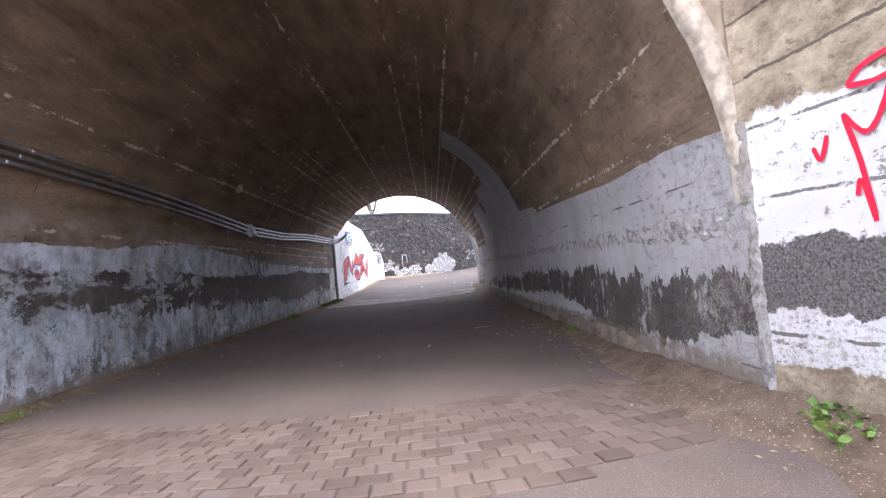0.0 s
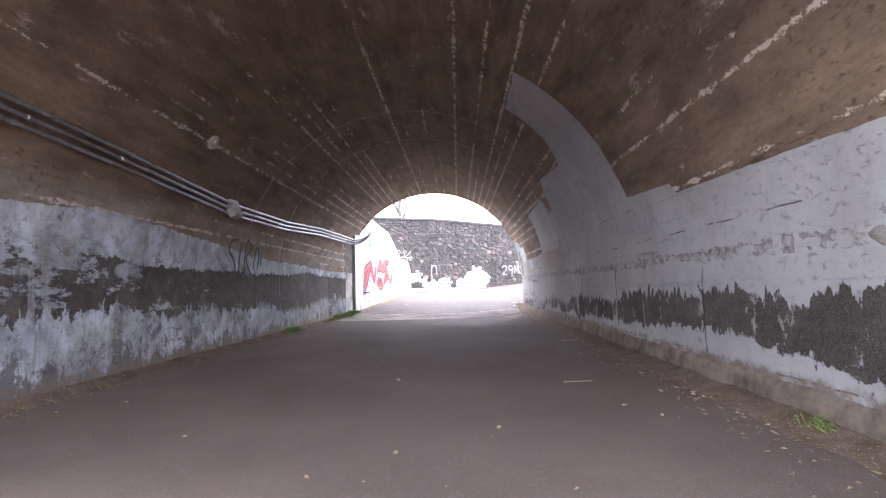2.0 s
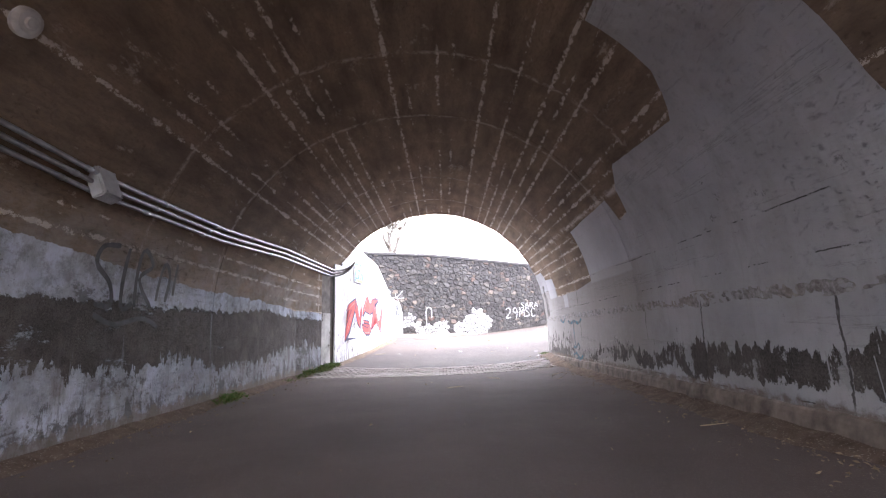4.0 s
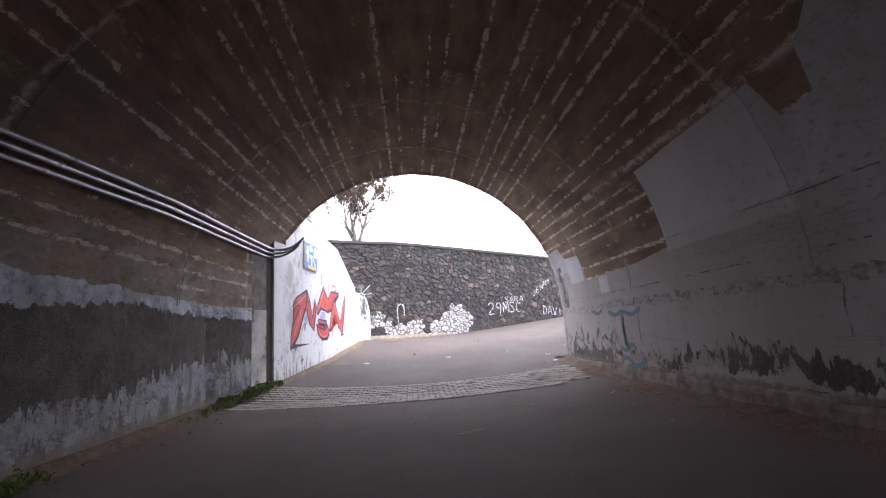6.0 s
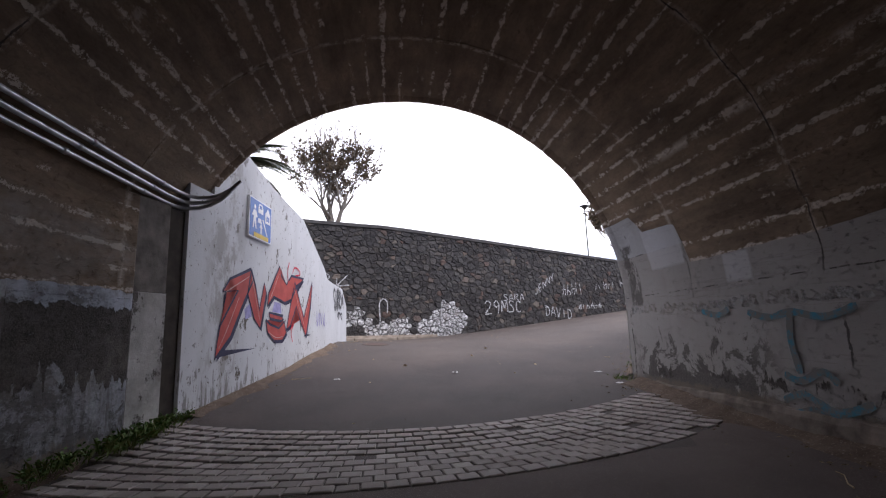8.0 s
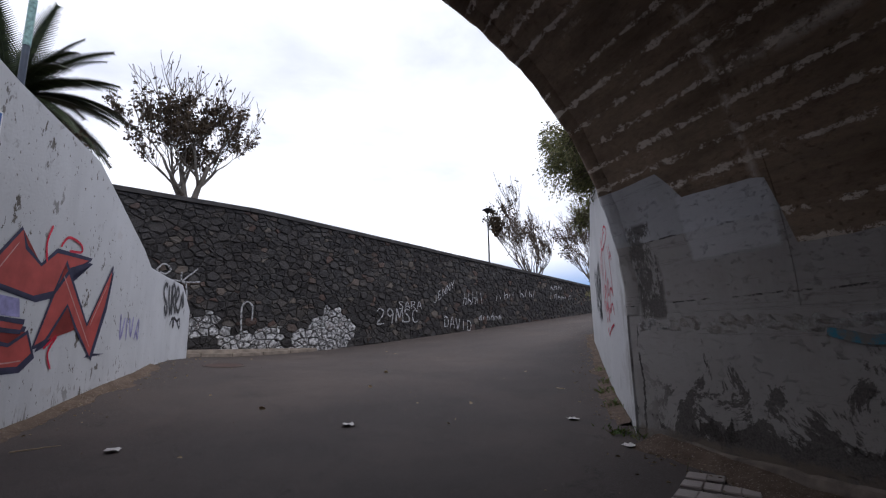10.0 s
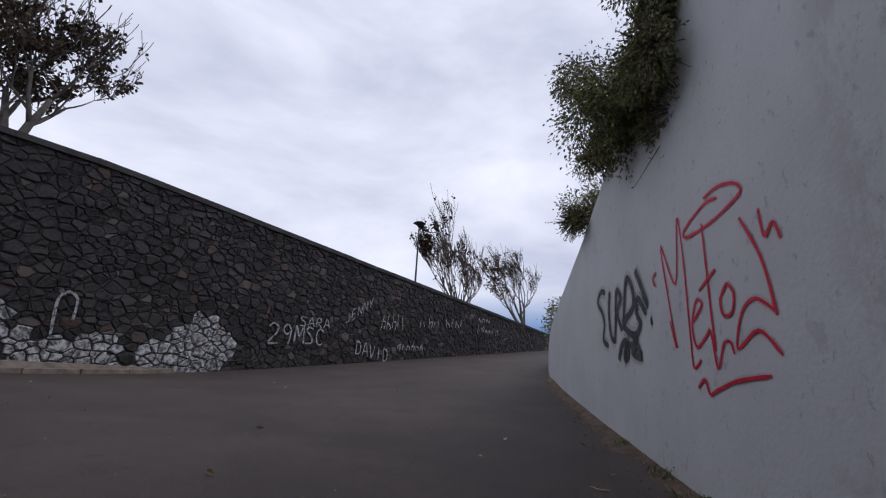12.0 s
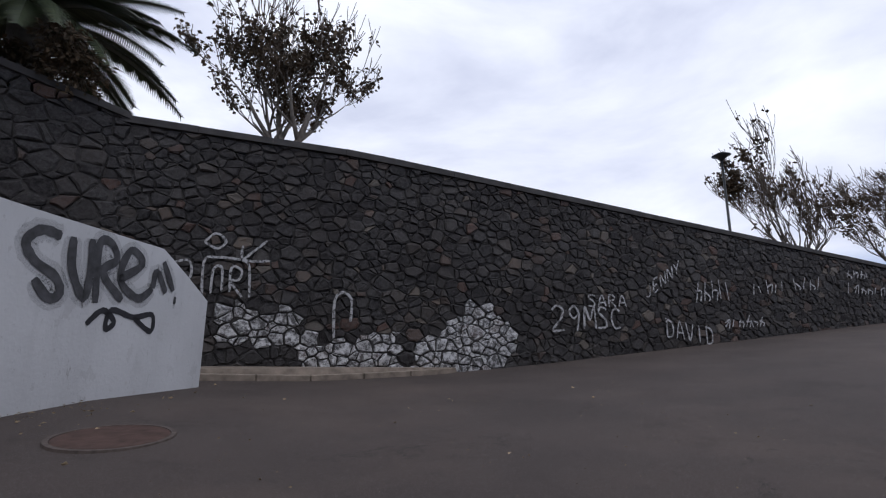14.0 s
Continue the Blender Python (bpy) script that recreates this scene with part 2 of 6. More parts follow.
    ledge = k.math("ABSOLUTE", k.math("SUBTRACT", k.math("ADD", z, k.math("MULTIPLY", wob, 0.3)), 3.34))
    ledge = k.math("MULTIPLY", k.math("MULTIPLY", k.math("SUBTRACT", 1.0, k.math("DIVIDE", ledge, 0.07), clamp=True), right), k.ramp(k.noise(4.0, 9.0, 0.78), 0.47, 0.55))
    halo = k.math("MAXIMUM", halo, k.math("MULTIPLY", ledge, k.band(y, 11.0, 20.5, 0.4)))
    lime = k.math("MAXIMUM", k.math("MULTIPLY", seam, 0.95, True), k.math("MAXIMUM", crust, halo))
    bare = k.mix(k.math("MULTIPLY", lime, 0.85), bare, (0.68, 0.61, 0.53))
    # paint, peeled in bands
    cast = k.noise(0.7, 6.0, 0.6)
    grey = k.ramp(cast, 0.3, 0.7, (0.35, 0.35, 0.365), (0.5, 0.505, 0.52))
    grey = k.mix(k.ramp(k.noise(2.5, 7.0, 0.7, stretch=(1, 1, 0.3)), 0.52, 0.85), grey, (0.32, 0.31, 0.305))
    blue = k.ramp(k.noise(1.1, 8.0, 0.68), 0.34, 0.62, (0.27, 0.3, 0.36), (0.62, 0.67, 0.76))
    blue = k.mix(k.math("MULTIPLY", k.ramp(k.noise(2.6, 9.0, 0.72, stretch=(1, 1, 0.45)), 0.48, 0.66), 0.75), blue, (0.27, 0.265, 0.26))
    beige = k.math("MULTIPLY", k.band(k.math("ADD", y, k.math("MULTIPLY", wob, 4.0)), 14.6, 30.0, 0.5), k.math("LESS_THAN", z, 2.25))
    grey = k.mix(k.math("MULTIPLY", beige, 0.7), grey, (0.335, 0.305, 0.275))
    rough = k.noise(58.0, 7.0, 0.78)
    tone = k.ramp(k.noise(2.2, 6.0, 0.65, stretch=(1, 0.6, 1)), 0.4, 0.62)
    peeled = k.mix(tone, k.ramp(rough, 0.38, 0.66, (0.036, 0.032, 0.03), (0.125, 0.113, 0.104)), k.ramp(rough, 0.38, 0.66, (0.05, 0.045, 0.041), (0.17, 0.153, 0.14)))
    drip = k.noise(5.5, 5.0, 0.6, stretch=(1, 1, 0.25), distort=0.9)
    drip = k.math("SUBTRACT", drip, 0.5)
    slow = k.math("SUBTRACT", k.noise(0.8, 4.0, 0.55, stretch=(1, 1, 0.3)), 0.5)
    slow2 = k.math("SUBTRACT", k.noise(0.55, 4.0, 0.55, stretch=(1, 1.3, 0.3)), 0.5)
    fine = k.math("SUBTRACT", k.noise(6.0, 9.0, 0.72), 0.5)

    def between(low, high):
        """Where the height lies between two ragged lines."""
        return k.math("MULTIPLY", k.ramp(k.math("MULTIPLY", k.math("SUBTRACT", z, low), 10.0), 0.0, 0.12), k.ramp(k.math("MULTIPLY", k.math("SUBTRACT", high, z), 10.0), 0.0, 0.12))

    high_r = along([(2.0, 1.08), (3.3, 0.96), (4.7, 0.9), (7.0, 1.04), (8.4, 0.98), (11.6, 0.82), (14.0, 0.72), (18.0, 0.66), (20.0, 0.5), (23.0, 0.4)])
    low_r = along([(2.0, 0.5), (3.4, 0.4), (4.7, 0.26), (6.5, 0.46), (8.4, 0.56), (10.3, 0.46), (14.0, 0.38), (20.0, 0.34), (23.0, 0.34)])
    hi_r = k.math("ADD", k.math("ADD", high_r, k.math("MULTIPLY", slow, 0.55)), k.math("ADD", k.math("MULTIPLY", drip, 0.7), k.math("MULTIPLY", fine, 0.2)))
    lo_r = k.math("ADD", k.math("ADD", low_r, k.math("MULTIPLY", slow2, 0.7)), k.math("ADD", k.math("MULTIPLY", fine, 0.4), k.math("MULTIPLY", drip, 0.25)))
    band_r = between(lo_r, hi_r)
    far_off = k.math("MULTIPLY", k.math("MAXIMUM", k.math("SUBTRACT", y, 10.0), 0.0), 0.009)
    left_over = k.ramp(k.math("ADD", k.noise(2.6, 10.0, 0.75, stretch=(1, 1, 0.6)), far_off), 0.57, 0.59)
    band_r = k.math("MULTIPLY", band_r, k.math("SUBTRACT", 1.0, k.math("MULTIPLY", left_over, 0.8)))
    high_l = along([(2.0, 1.75), (6.4, 1.7), (8.4, 1.64), (10.7, 1.56), (14.4, 1.52), (17.0, 1.66), (19.0, 1.56), (23.0, 1.5)])
    low_l = along([(2.0, 1.1), (6.4, 1.0), (8.9, 0.92), (10.8, 0.84), (14.5, 0.66), (17.0, 0.55), (19.0, 0.75), (23.0, 0.9)])
    hi_l = k.math("ADD", k.math("ADD", high_l, k.math("MULTIPLY", slow, 0.3)), k.math("ADD", k.math("MULTIPLY", fine, 0.35), k.math("MULTIPLY", drip, 0.12)))
    lo_l = k.math("ADD", k.math("ADD", low_l, k.math("MULTIPLY", slow2, 0.7)), k.math("ADD", k.math("MULTIPLY", drip, 0.8), k.math("MULTIPLY", fine, 0.5)))
    band_l = between(lo_l, hi_l)
    mouth = k.math("MULTIPLY", k.math("SUBTRACT", 13.0, y), 0.012)
    islands = k.math("ADD", k.noise(1.5, 10.0, 0.72, stretch=(1, 0.75, 1.7)), mouth)
    band_l = k.math("MULTIPLY", band_l, k.math("SUBTRACT", 1.0, k.math("MULTIPLY", k.ramp(islands, 0.565, 0.6), 0.8)))
    at_end = k.band(y, 21.35, 30.0, 0.1)
    band_l = k.math("MULTIPLY", band_l, k.math("SUBTRACT", 1.0, at_end))
    runs = k.ramp(k.noise(5.5, 6.0, 0.65, stretch=(1, 1, 0.05)), 0.63, 0.68)
    band_l = k.math("MULTIPLY", band_l, k.math("SUBTRACT", 1.0, k.math("MULTIPLY", runs, 0.6)))
    holes = k.ramp(k.noise(3.6, 10.0, 0.76), 0.63, 0.65)
    foot = k.band(k.math("ADD", z, k.math("MULTIPLY", fine, 0.6)), -1.0, 0.2, 0.03)
    col_r = k.mix(k.math("MAXIMUM", band_r, k.math("MULTIPLY", holes, 0.5)), grey, peeled)
    deep_in = k.band(k.math("ADD", y, k.math("MULTIPLY", wob, 5.0)), 15.0, 21.3, 1.5)
    raw = k.ramp(k.noise(30.0, 8.0, 0.78), 0.36, 0.64, (0.11, 0.105, 0.105), (0.36, 0.36, 0.37))
    blue = k.mix(k.math("MULTIPLY", k.math("MULTIPLY", deep_in, k.math("LESS_THAN", z, hi_l)), 0.75), blue, raw)
    col_l = k.mix(k.math("MAXIMUM", band_l, k.math("MULTIPLY", holes, 0.75)), blue, peeled)
    blots = k.math("MULTIPLY", k.ramp(k.noise(2.4, 12.0, 0.8, stretch=(1, 0.8, 1)), 0.54, 0.57), k.band(z, 0.1, 1.75, 0.1))
    col_l = k.mix(k.math("MULTIPLY", blots, 0.7), col_l, peeled)
    rills = k.math("MULTIPLY", k.ramp(k.noise(4.2, 8.0, 0.72, stretch=(1, 1, 0.1)), 0.6, 0.66), k.band(z, 0.15, 1.5, 0.1))
    col_l = k.mix(k.math("MULTIPLY", rills, 0.7), col_l, (0.07, 0.065, 0.062))
    streak = k.ramp(k.noise(3.6, 8.0, 0.7, stretch=(1, 1, 0.08)), 0.53, 0.68)
    below = k.band(z, 0.3, 1.2, 0.25)
    col_l = k.mix(k.math("MULTIPLY", k.math("MULTIPLY", streak, below), 0.85), col_l, (0.12, 0.112, 0.11))
    col_r = k.mix(k.math("MULTIPLY", streak, 0.22), col_r, (0.22, 0.205, 0.19))
    stain = k.ramp(k.noise(1.6, 9.0, 0.72), 0.5, 0.68)
    col_l = k.mix(k.math("MULTIPLY", k.ramp(k.noise(4.5, 10.0, 0.78), 0.5, 0.6), 0.5), col_l, (0.15, 0.14, 0.135))
    col_l = k.mix(k.math("MULTIPLY", stain, 0.55), col_l, (0.21, 0.185, 0.16))
    col_r = k.mix(k.math("MULTIPLY", stain, 0.25), col_r, (0.28, 0.25, 0.22))
    soot = k.math("ADD", k.noise(3.2, 10.0, 0.76, stretch=(1, 1, 0.45)), k.math("MULTIPLY", k.math("SUBTRACT", 0.42, z), 0.22))
    soot = k.math("MULTIPLY", k.ramp(soot, 0.53, 0.58), k.band(z, -1.0, 1.1, 0.1))
    col_l = k.mix(k.math("MULTIPLY", soot, 0.8), col_l, (0.1, 0.095, 0.092))
    col_l = k.mix(k.math("MULTIPLY", at_end, 0.8), col_l, k.ramp(k.noise(3.0, 8.0, 0.7), 0.35, 0.6, (0.3, 0.28, 0.25), (0.62, 0.6, 0.57)))
    pits = k.ramp(k.noise(20.0, 9.0, 0.82), 0.58, 0.66)
    col_r = k.mix(k.math("MULTIPLY", pits, 0.55), col_r, (0.2, 0.185, 0.17))
    lines = k.ramp(k.noise(2.0, 9.0, 0.7, stretch=(1, 0.12, 3.0)), 0.595, 0.605)
    lines = k.math("MULTIPLY", lines, k.ramp(k.noise(2.0, 9.0, 0.7, stretch=(1, 0.12, 3.0)), 0.61, 0.62, (1, 1, 1), (0, 0, 0)))
    col_r = k.mix(k.math("MULTIPLY", lines, 0.4), col_r, (0.14, 0.13, 0.12))
    def block(y0, y1, z0, z1):
        return k.math("MULTIPLY", k.band(k.math("ADD", y, k.math("MULTIPLY", wob, 0.4)), y0, y1, 0.02), k.band(k.math("ADD", z, k.math("MULTIPLY", wob, 0.25)), z0, z1, 0.02))

    patch = k.math("MAXIMUM", block(19.76, 20.18, 1.63, 1.97), k.math("MAXIMUM", block(20.9, 21.75, 1.98, 2.6), k.math("MULTIPLY", block(15.1, 17.5, 2.06, 3.3), 0.7)))
    ragged = k.ramp(k.noise(4.5, 11.0, 0.8, stretch=(1, 1, 0.5)), 0.46, 0.5)
    torn = k.math("ADD", k.noise(1.7, 11.0, 0.74, distort=0.6), k.math("MULTIPLY", k.math("SUBTRACT", 0.75, z), 0.22))
    torn = k.math("MULTIPLY", k.ramp(torn, 0.51, 0.53), k.band(z, 0.0, 1.25, 0.06))
    flaked = k.math("MAXIMUM", k.math("MULTIPLY", block(22.15, 22.5, 1.45, 2.45), ragged), k.math("MULTIPLY", k.band(k.math("ADD", y, k.math("MULTIPLY", wob, 2.0)), 19.7, 22.45, 0.25), torn))
    col_r = k.mix(k.math("MULTIPLY", flaked, 0.85), col_r, peeled)
    split = None
    for yj in (5.6, 8.05, 10.9, 13.1, 14.85, 18.75, 22.57):
        d = k.math("ABSOLUTE", k.math("SUBTRACT", k.math("ADD", y, k.math("MULTIPLY", k.math("SUBTRACT", k.noise(2.2, 8.0, 0.7), 0.5), 0.22)), yj))
        split = d if split is None else k.math("MINIMUM", split, d)
    split = k.math("MULTIPLY", k.math("LESS_THAN", split, 0.013), k.ramp(k.noise(1.9, 4.0), 0.42, 0.5))
    split = k.math("MULTIPLY", split, k.band(z, 0.1, 1.36, 0.04))
    form = None
    for zf, tilt in ((1.78, 0.008), (2.16, -0.004), (0.31, 0.0)):
        d = k.math("ABSOLUTE", k.math("SUBTRACT", k.math("ADD", k.math("ADD", z, k.math("MULTIPLY", y, tilt)), k.math("MULTIPLY", k.math("SUBTRACT", k.noise(1.4, 9.0, 0.72), 0.5), 0.07)), zf))
        form = d if form is None else k.math("MINIMUM", form, d)
    form = k.math("MULTIPLY", k.math("LESS_THAN", form, 0.007), k.ramp(k.noise(1.9, 8.0, 0.75), 0.52, 0.56))
    split = k.math("MAXIMUM", split, form)
    col_r = k.mix(k.math("MULTIPLY", split, 0.85), col_r, (0.05, 0.045, 0.042))
    col_r = k.mix(k.math("MULTIPLY", patch, 0.5), col_r, (0.62, 0.63, 0.66))
    mouth_end = k.math("MULTIPLY", k.band(k.math("ADD", y, k.math("MULTIPLY", wob, 3.0)), 1.0, 3.0, 0.3), k.ramp(k.noise(7.0, 11.0, 0.82), 0.47, 0.53))
    col_r = k.mix(k.math("MULTIPLY", mouth_end, 0.6), col_r, k.ramp(rough, 0.36, 0.66, (0.06, 0.055, 0.05), (0.5, 0.48, 0.46)))
    dust = k.math("MULTIPLY", k.ramp(k.noise(2.4, 9.0, 0.74), 0.36, 0.5), k.band(k.math("ADD", z, k.math("MULTIPLY", fine, 0.3)), -1.0, 0.33, 0.03))
    col_r = k.mix(k.math("MULTIPLY", dust, 0.85), col_r, (0.19, 0.155, 0.125))
    faded = k.math("MULTIPLY", k.math("SUBTRACT", 1.0, right), k.band(z, 1.6, 2.45, 0.12))
    faded = k.math("MULTIPLY", faded, k.ramp(k.noise(1.6, 9.0, 0.72, stretch=(1, 0.7, 1)), 0.4, 0.6))
    bare = k.mix(k.math("MULTIPLY", faded, 0.55), bare, (0.36, 0.34, 0.32))
    col = k.mix(on_r, bare, col_r)
    col = k.mix(on_l, col, col_l)
    col = k.mix(k.math("MULTIPLY", foot, 0.75), col, (0.2, 0.165, 0.135))
    col = k.mix(k.math("MULTIPLY", crack, 0.85), col, (0.03, 0.026, 0.022))
    dents = k.ramp(k.noise(15.0, 9.0, 0.8, stretch=(1, 0.6, 1)), 0.57, 0.63)
    low = k.math("MULTIPLY", k.math("MAXIMUM", k.math("MULTIPLY", on_r, band_r), k.math("MULTIPLY", on_l, band_l)), k.math("SUBTRACT", rough, 1.35))
    low = k.math("SUBTRACT", low, k.math("MULTIPLY", k.math("MAXIMUM", k.math("MAXIMUM", crack, split), k.math("MULTIPLY", dents, 0.35)), 1.0))
    board = k.noise(14.0, 9.0, 0.76, stretch=(1.4, 0.4, 1.4))
    relief = k.math("ADD", low, k.math("MULTIPLY", board, 0.7))
    return k.done(col, k.math("ADD", relief, k.math("MULTIPLY", k.noise(1.1, 4.0), 1.2)), 0.85, 0.022)


BOARDS = 46
M_VAULT = tunnel_material()


def asphalt_material():
    k = Mat("asphalt", 0.82, spec=0.25)
    col = k.ramp(k.noise(0.8, 6.0), 0.3, 0.72, (0.046, 0.036, 0.033), (0.068, 0.0535, 0.0485))
    col = k.mix(k.ramp(k.noise(160.0, 2.0), 0.55, 0.75), col, (0.17, 0.155, 0.145))
    dust = k.ramp(k.noise(0.5, 7.0, 0.6), 0.45, 0.8)
    col = k.mix(k.math("MULTIPLY", dust, 0.34), col, (0.15, 0.112, 0.092))
    worn = k.ramp(k.noise(3.5, 9.0, 0.75), 0.56, 0.72)
    col = k.mix(k.math("MULTIPLY", worn, 0.5), col, (0.028, 0.023, 0.022))
    vein = k.math("ABSOLUTE", k.math("SUBTRACT", k.noise(0.55, 9.0, 0.62, distort=0.4), 0.5))
    vein = k.math("MULTIPLY", k.math("LESS_THAN", vein, 0.0022), k.ramp(k.noise(0.9, 4.0), 0.5, 0.56))
    col = k.mix(k.math("MULTIPLY", vein, 0.7), col, (0.02, 0.017, 0.016))
    spots = k.ramp(k.noise(26.0, 3.0, 0.6), 0.7, 0.74)
    col = k.mix(k.math("MULTIPLY", spots, 0.5), col, (0.2, 0.17, 0.145))
    return k.done(col, k.noise(220.0, 3.0), 0.5, 0.006)


M_ASPHALT = asphalt_material()


def white_wall_material(name, lite, grime):
    k = Mat(name, 0.8, spec=0.3)
    z = k.axis(2)
    col = k.ramp(k.noise(0.9, 6.0, 0.6), 0.3, 0.72, tuple(c * 0.86 for c in lite), lite)
    run = k.ramp(k.noise(2.2, 7.0, 0.65, stretch=(1, 1, 0.1)), 0.5, 0.8)
    col = k.mix(k.math("MULTIPLY", run, 0.35 * grime), col, tuple(c * 0.55 for c in lite))
    chips = k.ramp(k.noise(3.4, 8.0, 0.68, stretch=(1, 1, 0.75)), 0.645 - 0.04 * grime, 0.66 - 0.04 * grime)
    chips = k.math("MULTIPLY", chips, k.ramp(k.noise(0.8, 3.0), 0.42, 0.56))
    specks = k.ramp(k.noise(13.0, 6.0, 0.7, stretch=(1, 1, 0.6)), 0.62, 0.64)
    chips = k.math("MULTIPLY", k.math("MAXIMUM", chips, specks), k.ramp(k.math("DIVIDE", k.axis(1), 40.0), 0.66, 0.75, (1, 1, 1), (0.12, 0.12, 0.12)))
    foot = k.ramp(k.math("SUBTRACT", k.noise(9.0, 7.0, 0.68, stretch=(1, 1, 0.22)), k.math("MULTIPLY", z, 0.2)), 0.44, 0.5)
    col = k.mix(k.math("MULTIPLY", foot, 0.75 * grime), col, (0.17, 0.155, 0.14))
    col = k.mix(k.math("MULTIPLY", chips, grime), col, (0.12, 0.105, 0.09))
    worn = k.math("MULTIPLY", k.band(k.axis(1), 22.0, 23.05, 0.25), k.ramp(k.noise(2.3, 9.0, 0.72, stretch=(1, 1, 0.6)), 0.47, 0.55))
    col = k.mix(k.math("MULTIPLY", worn, 0.6), col, (0.24, 0.215, 0.19))
    damp = k.ramp(k.noise(1.7, 5.0, 0.6), 0.66, 0.68)
    col = k.mix(k.math("MULTIPLY", damp, 0.18), col, (0.36, 0.31, 0.27))
    return k.done(col, k.math("SUBTRACT", k.noise(26.0, 5.0), k.math("MULTIPLY", chips, 1.5 * grime)), 0.35, 0.01)


M_WHITE_L = white_wall_material("white_render_chipped", (0.6, 0.605, 0.62), 1.0)
M_WHITE_R = white_wall_material("white_render", (0.6, 0.6, 0.605), 0.28)
# dark brown that carries the shade of the gap by the white wall
M_GAP_SHADE = plain("shaded_stained_concrete", (0.06, 0.05, 0.042), 0.9, vary=0.4, scale=4.0)
M_MORTAR = plain("dark_joint_mortar", (0.046, 0.043, 0.042), 0.95, vary=0.3)
M_KERB = plain("kerb_concrete", (0.2, 0.165, 0.135), 0.9, vary=0.35, scale=5.0)

# ---- the ground ----
def build_ground():
    bm = bmesh.new()
    xs = [-4000, -600, -120, -40, -20, -12] + [-9 + 0.75 * i for i in range(75)] + [50, 58, 70, 90, 140, 600, 4000]
    ys = [-4000, -600, -100, -30, -10, 0, 5, 10, 15, 18] + [19 + 0.75 * i for i in range(50)] + [60, 68, 80, 120, 600, 4000]
    grid = [[bm.verts.new((x, y, ground_z(x, y))) for y in ys] for x in xs]
    for i in range(len(xs) - 1):
        for j in range(len(ys) - 1):
            bm.faces.new((grid[i][j], grid[i + 1][j], grid[i + 1][j + 1], grid[i][j + 1]))
    return solid("ground", bm, M_ASPHALT, "dark worn asphalt path rising out of the tunnel", "ground", "structure", smooth=True)


build_ground()


def floor_material():
    k = Mat("dusty_asphalt", 0.9, spec=0.2)
    c = k.ramp(k.noise(0.7, 7.0, 0.6), 0.3, 0.72, (0.08, 0.062, 0.056), (0.122, 0.094, 0.085))
    c = k.mix(k.math("MULTIPLY", k.ramp(k.noise(2.3, 8.0, 0.7), 0.55, 0.75), 0.5), c, (0.08, 0.064, 0.06))
    c = k.mix(k.ramp(k.noise(150.0, 2.0), 0.58, 0.75), c, (0.26, 0.22, 0.2))
    return k.done(c, k.noise(200.0, 3.0), 0.5, 0.006)


M_FLOOR = floor_material()


def build_floor():
    bm = bmesh.new()
    xs = [XL + (XR - XL) * i / 24 for i in range(25)]
    rows = [[bm.verts.new((x, y0 + (18.68 + 0.08 * (x + 0.4) ** 2 - y0) * j / 20, 0.0)) for j in range(21)] for x in xs for y0 in (-9.0,)]
    for r in rows:
        for v in r:
            v.co.z = ground_z(v.co.x, v.co.y) + 0.004
    for a, b in zip(rows, rows[1:]):
        for j in range(20):
            bm.faces.new((a[j], b[j], b[j + 1], a[j + 1]))
    solid("floor", bm, M_FLOOR, "dusty brown-grey asphalt floor of the tunnel", "floor", "structure")


build_floor()

# ---- the tunnel ----
def arch(u):
    """The vault's line: u from 0 (left springing) to 1 (right springing)."""
    a = math.pi * (1 - u)
    return CX + A * math.cos(a), SPRING + RISE * math.sin(a)


